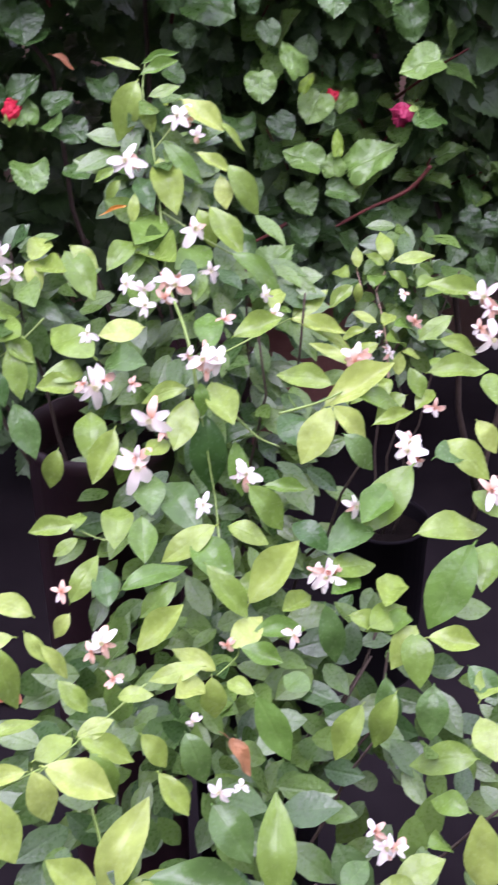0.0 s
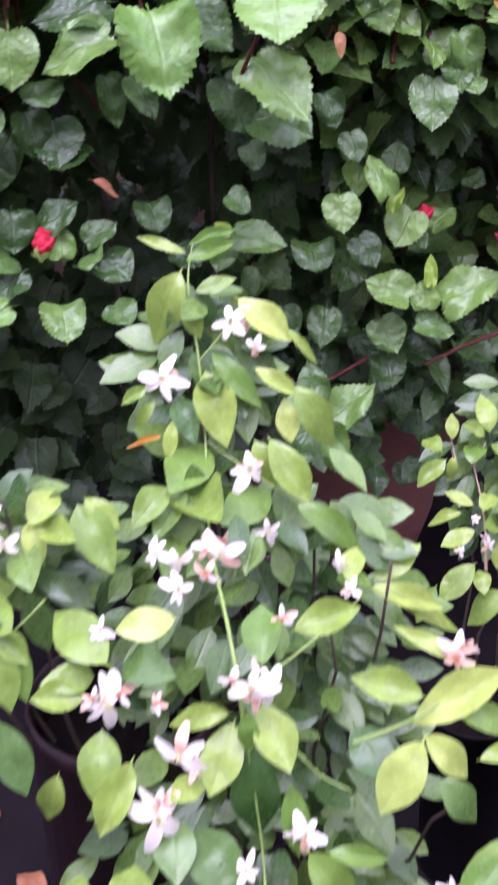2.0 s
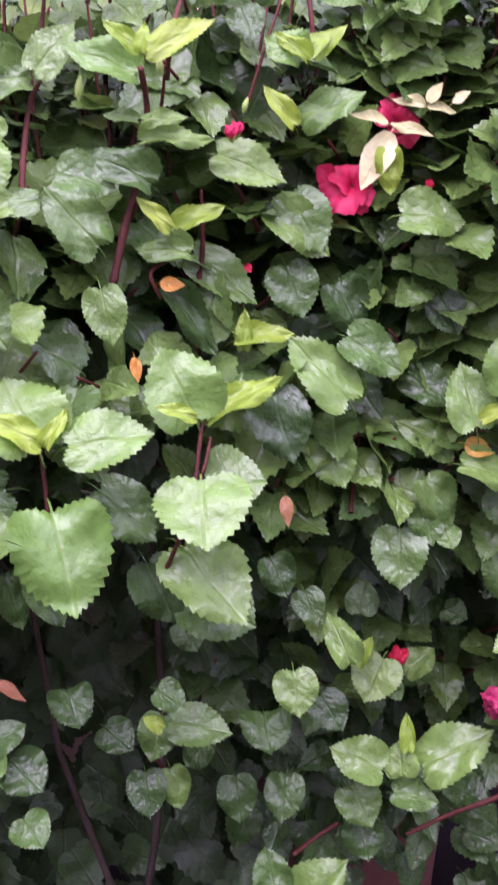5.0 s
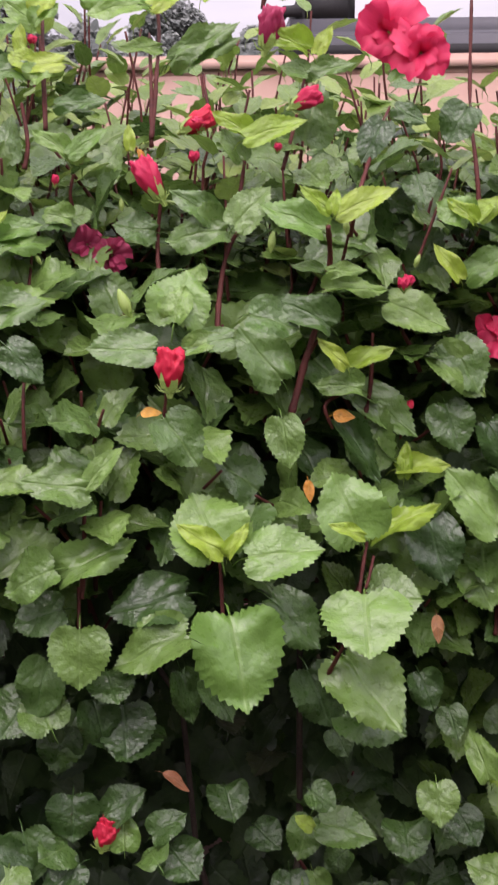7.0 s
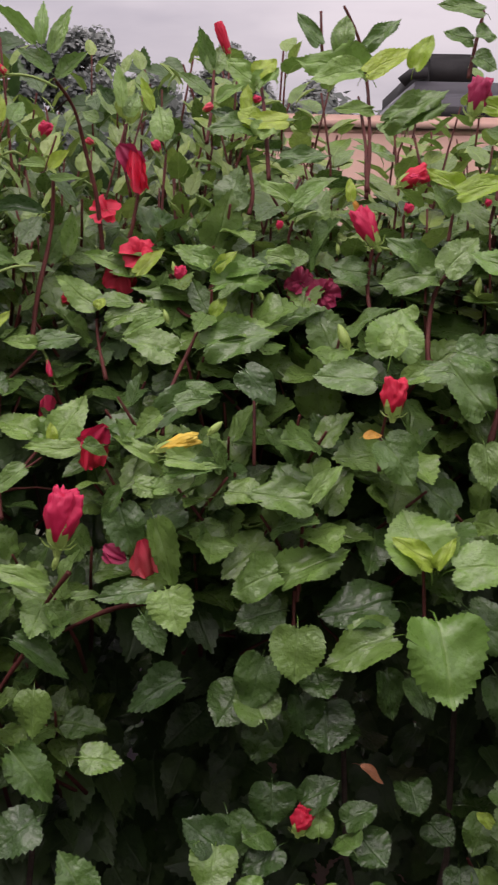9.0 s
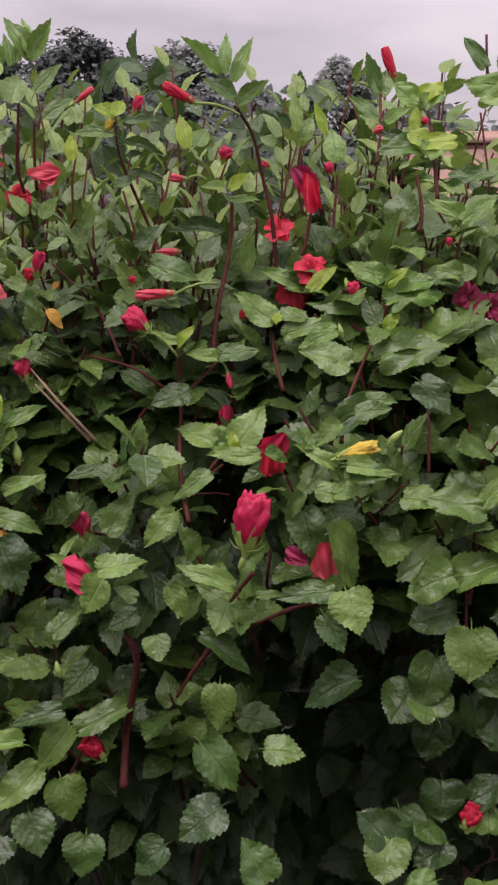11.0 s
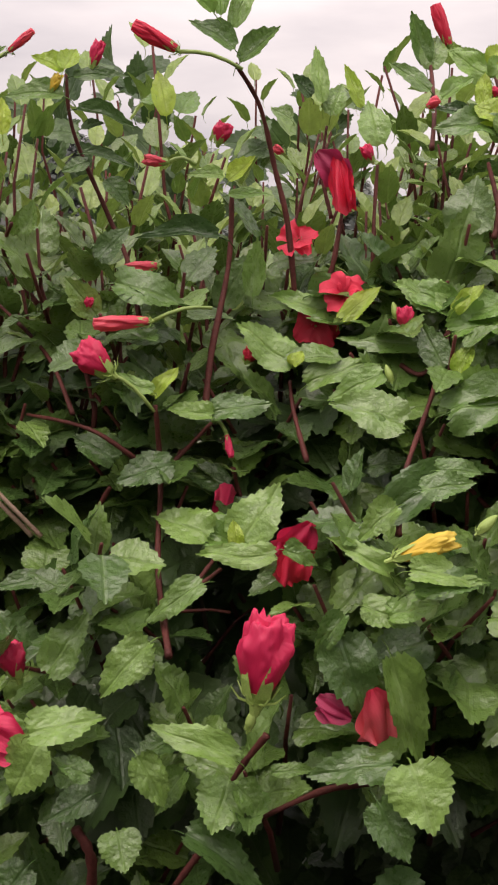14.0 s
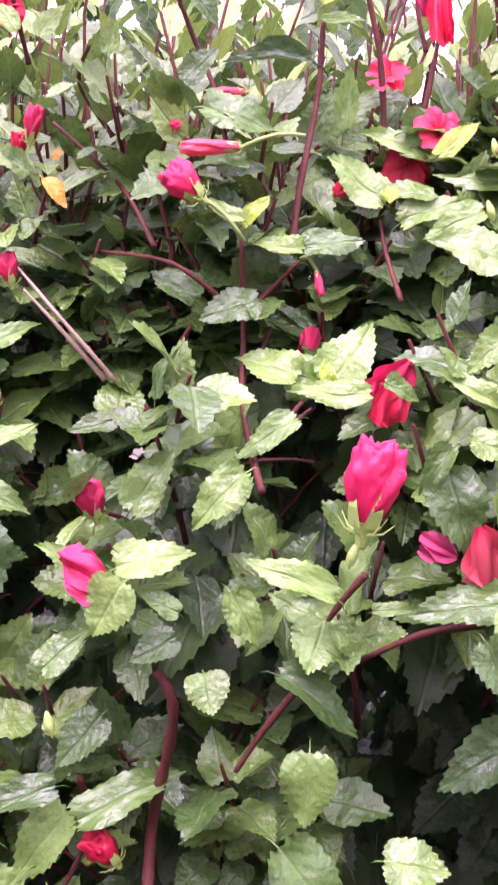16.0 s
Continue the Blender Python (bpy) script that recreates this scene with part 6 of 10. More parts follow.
leaf(SHRUBS[1], "dark", (-0.490, 1.067, 1.404), (0.023, 0.008, 0.023), (-0.06, -0.92, 0.38), 0.0332, 0.73, 2)
leaf(SHRUBS[1], "light", (-0.321, 1.138, 1.360), (-0.049, -0.003, 0.025), (0.31, -0.81, 0.51), 0.0552, 0.51, 3)
leaf(SHRUBS[1], "young", (-0.315, 1.117, 1.361), (0.028, 0.009, 0.025), (-0.13, -0.88, 0.47), 0.0383, 0.45, 0)
leaf(SHRUBS[2], "light", (-0.234, 1.119, 1.368), (-0.039, -0.002, 0.022), (0.31, -0.83, 0.47), 0.0448, 0.62, 1)
leaf(SHRUBS[2], "young", (-0.233, 1.094, 1.369), (0.021, 0.007, 0.017), (-0.14, -0.85, 0.50), 0.0283, 0.47, 2)
leaf(SHRUBS[2], "light", (-0.233, 1.096, 1.352), (0.060, 0.012, 0.012), (0.03, -0.78, 0.62), 0.0627, 0.58, 3)
leaf(SHRUBS[2], "mid", (-0.247, 1.111, 1.339), (-0.071, -0.009, 0.012), (0.20, -0.78, 0.60), 0.0724, 0.45, 0)
leaf(SHRUBS[2], "young", (-0.232, 1.065, 1.326), (0.011, 0.006, 0.020), (-0.17, -0.92, 0.35), 0.0232, 0.64, 1)
leaf(SHRUBS[1], "light", (-0.351, 1.099, 1.327), (-0.042, -0.001, 0.029), (0.35, -0.81, 0.47), 0.0515, 0.72, 2)
leaf(SHRUBS[1], "young", (-0.350, 1.088, 1.328), (0.007, 0.003, 0.010), (-0.12, -0.93, 0.35), 0.0128, 0.95, 3)
leaf(SHRUBS[1], "mid", (-0.340, 1.088, 1.313), (0.052, 0.013, 0.023), (-0.06, -0.81, 0.58), 0.0585, 0.47, 0)
leaf(SHRUBS[1], "mid", (-0.268, 1.058, 1.288), (-0.051, -0.004, 0.020), (0.28, -0.77, 0.56), 0.0547, 0.82, 1)
leaf(SHRUBS[2], "mid", (-0.237, 1.038, 1.300), (0.064, 0.012, 0.011), (0.03, -0.77, 0.64), 0.0660, 0.66, 2)
leaf(SHRUBS[1], "light", (-0.405, 1.057, 1.292), (-0.032, -0.003, 0.009), (0.24, -0.75, 0.61), 0.0334, 0.63, 3)
leaf(SHRUBS[1], "mid", (-0.406, 1.062, 1.294), (0.043, 0.009, 0.009), (0.03, -0.78, 0.62), 0.0450, 0.61, 0)
leaf(SHRUBS[1], "young", (-0.442, 1.031, 1.309), (0.016, 0.006, 0.020), (-0.10, -0.92, 0.38), 0.0265, 0.45, 1)
leaf(SHRUBS[1], "light", (-0.441, 1.024, 1.312), (-0.029, -0.002, 0.011), (0.29, -0.76, 0.58), 0.0308, 0.45, 2)
leaf(SHRUBS[1], "light", (-0.631, 1.043, 1.216), (0.041, 0.012, 0.027), (-0.08, -0.86, 0.50), 0.0501, 0.47, 3)
leaf(SHRUBS[1], "young", (-0.637, 1.024, 1.222), (0.008, 0.007, 0.032), (0.14, -0.97, 0.19), 0.0339, 0.47, 0)
leaf(SHRUBS[1], "light", (-0.638, 1.026, 1.225), (-0.036, -0.003, 0.012), (0.28, -0.71, 0.65), 0.0376, 0.45, 1)
leaf(SHRUBS[1], "light", (-0.682, 1.022, 1.237), (0.032, 0.008, 0.015), (-0.05, -0.83, 0.55), 0.0359, 0.45, 2)
leaf(SHRUBS[1], "light", (-0.645, 0.998, 1.167), (-0.006, 0.021, 0.050), (0.29, -0.87, 0.40), 0.0543, 1.12, 3)
leaf(SHRUBS[1], "light", (-0.622, 1.008, 1.154), (0.042, 0.011, 0.020), (-0.08, -0.81, 0.58), 0.0479, 0.45, 0)
leaf(SHRUBS[1], "mid", (-0.534, 1.066, 1.171), (-0.002, 0.026, 0.028), (0.17, -0.71, 0.68), 0.0384, 1.16, 1)
leaf(SHRUBS[1], "dark", (-0.533, 1.055, 1.171), (-0.033, -0.007, -0.009), (-0.01, -0.76, 0.64), 0.0345, 0.63, 2)
leaf(SHRUBS[1], "light", (-0.389, 1.051, 1.201), (-0.056, -0.004, 0.026), (0.32, -0.74, 0.59), 0.0621, 0.59, 3)
leaf(SHRUBS[1], "light", (-0.381, 1.037, 1.204), (0.025, 0.012, 0.043), (-0.13, -0.93, 0.34), 0.0510, 0.88, 0)
leaf(SHRUBS[1], "young", (-0.382, 1.020, 1.204), (-0.003, 0.003, 0.020), (0.21, -0.96, 0.20), 0.0204, 0.58, 1)
leaf(SHRUBS[1], "light", (-0.354, 1.007, 1.202), (-0.053, -0.008, 0.000), (0.11, -0.73, 0.68), 0.0539, 0.45, 2)
leaf(SHRUBS[1], "mid", (-0.345, 0.974, 1.214), (0.024, 0.002, -0.008), (0.28, -0.73, 0.62), 0.0251, 0.79, 3)
leaf(SHRUBS[1], "mid", (-0.398, 0.973, 1.190), (-0.039, -0.011, -0.024), (-0.12, -0.81, 0.57), 0.0467, 0.55, 0)
leaf(SHRUBS[1], "mid", (-0.422, 0.916, 1.166), (-0.033, -0.011, -0.032), (-0.16, -0.86, 0.48), 0.0473, 0.70, 1)
leaf(SHRUBS[1], "mid", (-0.502, 0.962, 1.128), (0.027, 0.012, 0.039), (-0.12, -0.92, 0.36), 0.0486, 0.72, 2)
leaf(SHRUBS[1], "light", (-0.276, 0.955, 1.204), (-0.036, -0.001, 0.026), (0.37, -0.79, 0.49), 0.0451, 0.45, 3)
leaf(SHRUBS[1], "light", (-0.264, 0.927, 1.213), (0.047, 0.006, -0.005), (0.17, -0.72, 0.67), 0.0475, 0.51, 0)
leaf(SHRUBS[1], "mid", (-0.261, 0.926, 1.202), (0.047, 0.009, 0.008), (0.03, -0.73, 0.68), 0.0489, 0.55, 1)
leaf(SHRUBS[1], "mid", (-0.293, 0.937, 1.188), (0.032, 0.003, -0.013), (0.31, -0.73, 0.61), 0.0347, 0.79, 2)
leaf(SHRUBS[1], "mid", (-0.303, 0.933, 1.183), (-0.020, -0.008, -0.026), (-0.19, -0.88, 0.43), 0.0341, 0.56, 3)
leaf(SHRUBS[1], "dark", (-0.306, 0.931, 1.170), (0.017, -0.007, -0.050), (0.27, -0.94, 0.22), 0.0531, 0.83, 0)
leaf(SHRUBS[1], "light", (-0.261, 0.913, 1.097), (0.015, -0.023, -0.033), (0.08, -0.80, 0.60), 0.0425, 1.21, 1)
leaf(SHRUBS[1], "dark", (-0.281, 0.903, 1.077), (0.019, -0.004, -0.036), (0.36, -0.89, 0.29), 0.0412, 0.86, 2)
leaf(SHRUBS[1], "mid", (-0.274, 0.934, 1.157), (0.023, -0.010, -0.068), (0.25, -0.94, 0.22), 0.0725, 0.45, 3)
leaf(SHRUBS[1], "dark", (-0.272, 0.920, 1.094), (-0.052, -0.009, -0.005), (0.05, -0.68, 0.73), 0.0535, 0.62, 0)
leaf(SHRUBS[1], "light", (-0.498, 0.908, 1.106), (0.045, 0.010, 0.013), (-0.04, -0.74, 0.67), 0.0480, 0.70, 1)
leaf(SHRUBS[1], "light", (-0.522, 0.968, 1.084), (-0.043, -0.003, 0.017), (0.32, -0.67, 0.67), 0.0463, 0.45, 2)
leaf(SHRUBS[1], "light", (-0.500, 0.940, 1.088), (-0.021, -0.010, -0.033), (-0.12, -0.93, 0.35), 0.0403, 1.07, 3)
leaf(SHRUBS[1], "light", (-0.367, 0.910, 1.095), (-0.054, -0.004, 0.024), (0.33, -0.69, 0.64), 0.0586, 0.45, 0)
leaf(SHRUBS[1], "mid", (-0.346, 0.913, 1.087), (0.027, 0.005, 0.003), (0.05, -0.69, 0.73), 0.0280, 0.45, 1)
leaf(SHRUBS[1], "light", (-0.374, 0.925, 1.076), (-0.008, -0.021, -0.027), (0.05, -0.80, 0.60), 0.0353, 1.18, 2)
leaf(SHRUBS[1], "mid", (-0.368, 0.915, 1.077), (0.019, -0.001, -0.019), (0.44, -0.76, 0.48), 0.0267, 0.94, 3)
leaf(SHRUBS[1], "mid", (-0.447, 0.928, 1.037), (0.009, -0.018, -0.019), (0.14, -0.68, 0.72), 0.0276, 1.23, 0)
leaf(SHRUBS[1], "mid", (-0.429, 0.907, 1.096), (0.020, -0.003, -0.032), (0.44, -0.83, 0.35), 0.0374, 0.74, 1)
leaf(SHRUBS[1], "mid", (-0.460, 0.912, 1.079), (-0.024, -0.002, 0.011), (0.34, -0.67, 0.66), 0.0268, 0.73, 2)
leaf(SHRUBS[1], "dark", (-0.400, 0.912, 1.045), (0.055, 0.002, -0.032), (0.39, -0.68, 0.62), 0.0633, 0.53, 3)
leaf(SHRUBS[1], "mid", (-0.379, 0.904, 1.001), (-0.001, -0.009, -0.045), (0.09, -0.98, 0.19), 0.0461, 0.91, 0)
leaf(SHRUBS[1], "mid", (-0.393, 0.869, 0.958), (0.041, -0.003, -0.047), (0.49, -0.74, 0.46), 0.0621, 0.79, 1)
leaf(SHRUBS[1], "mid", (-0.333, 0.878, 0.950), (0.038, 0.005, -0.008), (0.23, -0.61, 0.76), 0.0395, 0.97, 2)
leaf(SHRUBS[2], "dark", (-0.249, 0.952, 0.996), (-0.054, -0.013, -0.024), (-0.14, -0.70, 0.70), 0.0607, 0.75, 3)
leaf(SHRUBS[2], "dark", (-0.203, 0.942, 0.822), (-0.043, 0.000, 0.036), (0.46, -0.70, 0.55), 0.0557, 0.83, 0)
leaf(SHRUBS[1], "mid", (-0.327, 0.864, 0.819), (-0.022, 0.005, 0.042), (0.46, -0.82, 0.33), 0.0479, 1.04, 1)
leaf(SHRUBS[2], "dark", (-0.155, 0.960, 0.822), (-0.033, -0.010, -0.025), (-0.28, -0.70, 0.65), 0.0425, 0.96, 2)
leaf(SHRUBS[1], "light", (-0.583, 0.929, 0.914), (-0.061, -0.009, 0.006), (0.16, -0.61, 0.78), 0.0623, 0.45, 3)
leaf(SHRUBS[1], "light", (-0.541, 0.963, 0.921), (-0.039, -0.015, -0.047), (-0.19, -0.88, 0.44), 0.0632, 0.67, 0)
leaf(SHRUBS[1], "mid", (-0.533, 0.952, 0.920), (0.065, 0.017, 0.037), (-0.16, -0.75, 0.64), 0.0767, 0.47, 1)
leaf(SHRUBS[1], "mid", (-0.567, 0.932, 0.889), (-0.044, -0.016, -0.045), (-0.20, -0.85, 0.49), 0.0653, 0.68, 2)
leaf(SHRUBS[1], "mid", (-0.550, 0.946, 0.871), (0.015, -0.013, -0.042), (0.37, -0.84, 0.39), 0.0467, 1.16, 3)
leaf(SHRUBS[1], "dark", (-0.371, 0.869, 0.894), (-0.041, -0.013, -0.031), (-0.24, -0.75, 0.61), 0.0534, 1.03, 0)
leaf(SHRUBS[1], "dark", (-0.430, 0.889, 0.837), (-0.032, -0.010, -0.027), (-0.25, -0.77, 0.59), 0.0431, 1.06, 1)
leaf(SHRUBS[1], "dark", (-0.547, 0.951, 0.944), (-0.051, -0.011, -0.017), (-0.08, -0.70, 0.71), 0.0550, 0.54, 2)
leaf(SHRUBS[1], "dark", (-0.616, 0.968, 1.113), (-0.036, -0.010, -0.020), (-0.10, -0.81, 0.58), 0.0426, 0.84, 3)
leaf(SHRUBS[1], "dark", (-0.615, 0.965, 1.117), (0.027, -0.007, -0.056), (0.48, -0.81, 0.33), 0.0630, 0.94, 0)
leaf(SHRUBS[1], "mid", (-0.623, 0.982, 1.136), (0.049, 0.005, -0.014), (0.27, -0.67, 0.69), 0.0516, 0.58, 1)
leaf(SHRUBS[1], "dark", (-0.523, 0.978, 0.984), (-0.028, -0.011, -0.035), (-0.17, -0.89, 0.43), 0.0458, 0.79, 2)
leaf(SHRUBS[1], "mid", (-0.594, 0.954, 0.995), (-0.034, -0.008, -0.011), (-0.07, -0.72, 0.69), 0.0366, 0.73, 3)
leaf(SHRUBS[1], "dark", (-0.645, 0.945, 0.989), (-0.005, -0.007, -0.034), (0.19, -0.97, 0.18), 0.0352, 0.85, 0)
leaf(SHRUBS[1], "mid", (-0.557, 0.951, 1.022), (0.027, 0.010, 0.028), (-0.16, -0.87, 0.46), 0.0405, 0.73, 1)
leaf(SHRUBS[1], "dark", (-0.467, 0.942, 1.054), (-0.027, -0.007, -0.016), (-0.15, -0.79, 0.60), 0.0326, 0.88, 2)
leaf(SHRUBS[1], "mid", (-0.402, 0.924, 1.081), (-0.021, -0.008, -0.027), (-0.19, -0.89, 0.42), 0.0349, 0.64, 3)
leaf(SHRUBS[1], "dark", (-0.602, 0.907, 0.824), (-0.008, -0.031, -0.020), (0.19, -0.57, 0.80), 0.0382, 1.38, 0)
leaf(SHRUBS[1], "dark", (-0.515, 0.911, 0.830), (-0.002, -0.019, -0.039), (0.15, -0.89, 0.43), 0.0432, 1.22, 1)
leaf(SHRUBS[1], "dark", (-0.575, 0.916, 0.847), (0.015, -0.013, -0.042), (0.40, -0.83, 0.39), 0.0458, 1.16, 2)
leaf(SHRUBS[1], "orange", (-0.590, 1.075, 1.338), (0.018, -0.001, -0.019), (0.42, -0.80, 0.43), 0.0257, 0.87, 3)
leaf(SHRUBS[1], "orange", (-0.597, 1.143, 1.362), (-0.006, -0.003, -0.008), (-0.03, -0.95, 0.32), 0.0104, 1.08, 0)
leaf(SHRUBS[1], "orange", (-0.621, 0.975, 1.120), (0.020, 0.002, -0.005), (0.24, -0.67, 0.70), 0.0208, 0.57, 1)
leaf(SHRUBS[2], "dark", (-0.198, 0.987, 1.285), (0.029, -0.002, -0.032), (0.33, -0.88, 0.34), 0.0430, 0.78, 2)
leaf(SHRUBS[1], "dark", (-0.479, 1.066, 1.256), (-0.030, -0.000, 0.024), (0.39, -0.77, 0.50), 0.0383, 0.81, 3)
leaf(SHRUBS[1], "dark", (-0.433, 1.050, 1.259), (-0.040, -0.009, -0.012), (-0.01, -0.78, 0.62), 0.0428, 0.85, 0)
leaf(SHRUBS[2], "dark", (-0.235, 0.984, 1.263), (-0.064, -0.016, -0.032), (-0.10, -0.79, 0.61), 0.0730, 0.45, 1)
leaf(SHRUBS[2], "mid", (-0.258, 0.946, 1.260), (0.034, 0.006, 0.003), (0.08, -0.74, 0.66), 0.0345, 0.71, 2)
leaf(SHRUBS[1], "mid", (-0.272, 0.964, 1.246), (-0.026, -0.008, -0.019), (-0.15, -0.82, 0.55), 0.0329, 0.76, 3)
leaf(SHRUBS[2], "mid", (-0.136, 1.227, 1.597), (-0.024, 0.006, 0.033), (0.16, -0.94, 0.29), 0.0412, 0.45, 0)
leaf(SHRUBS[2], "mid", (-0.113, 1.217, 1.590), (0.005, 0.008, 0.038), (-0.07, -0.97, 0.22), 0.0388, 0.66, 1)
leaf(SHRUBS[2], "mid", (-0.087, 1.212, 1.595), (0.036, 0.007, 0.027), (-0.15, -0.89, 0.44), 0.0450, 0.45, 2)
leaf(SHRUBS[2], "light", (-0.088, 1.218, 1.568), (-0.072, 0.001, 0.018), (0.11, -0.86, 0.50), 0.0737, 0.50, 3)
leaf(SHRUBS[2], "young", (-0.086, 1.203, 1.567), (0.049, 0.007, 0.027), (-0.13, -0.87, 0.48), 0.0564, 0.45, 0)
leaf(SHRUBS[2], "young", (-0.039, 1.182, 1.571), (0.018, 0.008, 0.035), (-0.19, -0.93, 0.31), 0.0404, 0.56, 1)
leaf(SHRUBS[2], "mid", (-0.063, 1.165, 1.520), (0.059, 0.008, 0.027), (-0.12, -0.85, 0.52), 0.0654, 0.45, 2)
leaf(SHRUBS[2], "young", (-0.201, 1.231, 1.564), (0.020, 0.005, 0.020), (-0.14, -0.92, 0.38), 0.0289, 0.81, 3)
leaf(SHRUBS[2], "light", (-0.204, 1.264, 1.567), (-0.033, 0.003, 0.017), (0.18, -0.87, 0.46), 0.0370, 0.60, 0)
leaf(SHRUBS[2], "young", (-0.198, 1.175, 1.515), (-0.021, 0.002, 0.011), (0.18, -0.86, 0.47), 0.0234, 1.02, 1)
leaf(SHRUBS[2], "mid", (0.019, 1.184, 1.599), (-0.031, 0.000, 0.007), (0.10, -0.88, 0.47), 0.0314, 0.66, 2)
leaf(SHRUBS[2], "mid", (0.022, 1.180, 1.605), (0.021, 0.000, -0.002), (0.06, -0.87, 0.50), 0.0213, 0.97, 3)
leaf(SHRUBS[2], "mid", (0.028, 1.189, 1.628), (-0.046, -0.000, 0.007), (0.08, -0.88, 0.48), 0.0466, 0.45, 0)
leaf(SHRUBS[2], "mid", (0.021, 1.173, 1.582), (0.023, -0.001, -0.011), (0.14, -0.90, 0.42), 0.0255, 0.92, 1)
leaf(SHRUBS[2], "light", (-0.079, 1.201, 1.530), (-0.041, -0.002, -0.001), (0.02, -0.84, 0.54), 0.0412, 0.45, 2)
leaf(SHRUBS[1], "mid", (-0.341, 1.136, 1.379), (0.058, 0.003, 0.007), (-0.02, -0.80, 0.59), 0.0581, 0.45, 3)
leaf(SHRUBS[1], "light", (-0.283, 1.082, 1.322), (-0.041, -0.005, -0.017), (-0.13, -0.82, 0.56), 0.0451, 0.64, 0)
leaf(SHRUBS[2], "light", (-0.223, 1.106, 1.366), (0.039, 0.003, 0.009), (-0.07, -0.80, 0.59), 0.0404, 0.65, 1)
leaf(SHRUBS[2], "light", (-0.241, 1.118, 1.371), (-0.037, 0.002, 0.016), (0.19, -0.81, 0.56), 0.0407, 0.72, 2)
leaf(SHRUBS[2], "light", (-0.228, 1.062, 1.304), (0.068, 0.006, 0.018), (-0.09, -0.79, 0.61), 0.0707, 0.45, 3)
leaf(SHRUBS[1], "mid", (-0.280, 1.059, 1.292), (-0.039, 0.002, 0.015), (0.20, -0.77, 0.60), 0.0419, 0.74, 0)
leaf(SHRUBS[2], "mid", (-0.249, 0.961, 1.270), (0.030, 0.001, 0.001), (0.02, -0.75, 0.66), 0.0305, 0.69, 1)
leaf(SHRUBS[1], "light", (-0.384, 1.047, 1.207), (0.021, 0.007, 0.030), (-0.15, -0.93, 0.33), 0.0377, 0.91, 2)
leaf(SHRUBS[1], "light", (-0.405, 1.043, 1.207), (-0.039, 0.003, 0.018), (0.25, -0.73, 0.64), 0.0433, 0.92, 3)
leaf(SHRUBS[1], "light", (-0.265, 0.928, 1.199), (0.042, 0.004, 0.011), (-0.10, -0.74, 0.66), 0.0437, 0.53, 0)
leaf(SHRUBS[1], "light", (-0.276, 0.935, 1.182), (0.030, 0.003, 0.011), (-0.14, -0.75, 0.64), 0.0319, 0.73, 1)
bud(SHRUBS[2], "red", (-0.063, 0.959, 1.253), (0.001, 0.004, 0.031), 0.0308, 0.96, False)
bud(SHRUBS[2], "pink", (-0.076, 1.100, 1.397), (-0.019, 0.004, 0.032), 0.0374, 0.72, False, stalk=(-0.018, 1.104, 1.371))
bud(SHRUBS[2], "red", (-0.054, 1.104, 1.454), (0.025, -0.001, 0.013), 0.0276, 0.90, False)
bud(SHRUBS[2], "pink", (0.042, 1.104, 1.473), (0.023, -0.001, 0.012), 0.0258, 0.86, False)
bud(SHRUBS[2], "wilt", (0.019, 1.149, 1.525), (0.009, 0.005, 0.034), 0.0355, 0.85, False)
flower(SHRUBS[2], "pink", (0.139, 1.232, 1.544), (-0.112, -0.991, 0.127), 0.0282, 8, False, False, 5)
flower(SHRUBS[2], "pink", (0.168, 1.218, 1.524), (-0.137, -0.989, 0.143), 0.0280, 8, False, False, 6)
flower(SHRUBS[2], "wilt", (-0.148, 1.142, 1.353), (0.128, -0.988, 0.287), 0.0178, 6, True, False, 7)
flower(SHRUBS[2], "wilt", (-0.125, 1.136, 1.343), (0.109, -0.989, 0.296), 0.0178, 7, True, False, 8)
bud(SHRUBS[2], "red", (-0.129, 0.972, 0.839), (0.001, 0.001, 0.022), 0.0219, 1.16, False)
bud(SHRUBS[2], "pink", (-0.172, 1.122, 1.407), (0.001, -0.002, 0.009), 0.0092, 0.92, False)
bud(SHRUBS[2], "pink", (-0.046, 1.099, 1.426), (0.001, -0.002, 0.010), 0.0099, 1.19, False)
bud(SHRUBS[2], "pink", (0.137, 1.068, 1.316), (-0.001, -0.001, 0.011), 0.0107, 1.21, False)
green_bud(SHRUBS[2], (-0.102, 1.045, 1.302), (-0.009, 0.005, 0.020), 0.0230)
green_bud(SHRUBS[2], (0.021, 1.063, 1.354), (0.002, 0.004, 0.015), 0.0157)
green_bud(SHRUBS[2], (0.083, 1.022, 1.371), (-0.001, 0.003, 0.012), 0.0122)
green_bud(SHRUBS[2], (0.147, 1.068, 1.338), (0.004, 0.002, 0.010), 0.0104)
green_bud(SHRUBS[2], (-0.112, 1.115, 1.386), (-0.001, 0.003, 0.010), 0.0103)
petals_hanging(SHRUBS[2], "red", (-0.035, 1.082, 1.380), (0.007, -0.001, -0.005), 0.0089, 1, 18)
bud(SHRUBS[2], "pink", (0.027, 1.076, 1.435), (0.001, -0.002, 0.007), 0.0075, 1.08, False)
bud(SHRUBS[2], "pink", (-0.201, 1.207, 1.534), (0.002, -0.002, 0.007), 0.0081, 1.41, False)
petals_hanging(SHRUBS[2], "pink", (0.214, 1.132, 1.283), (0.019, -0.004, -0.016), 0.0251, 2, 21)
flower(SHRUBS[2], "pink", (0.242, 1.123, 1.267), (-0.180, -0.969, 0.367), 0.0222, 7, False, False, 22)
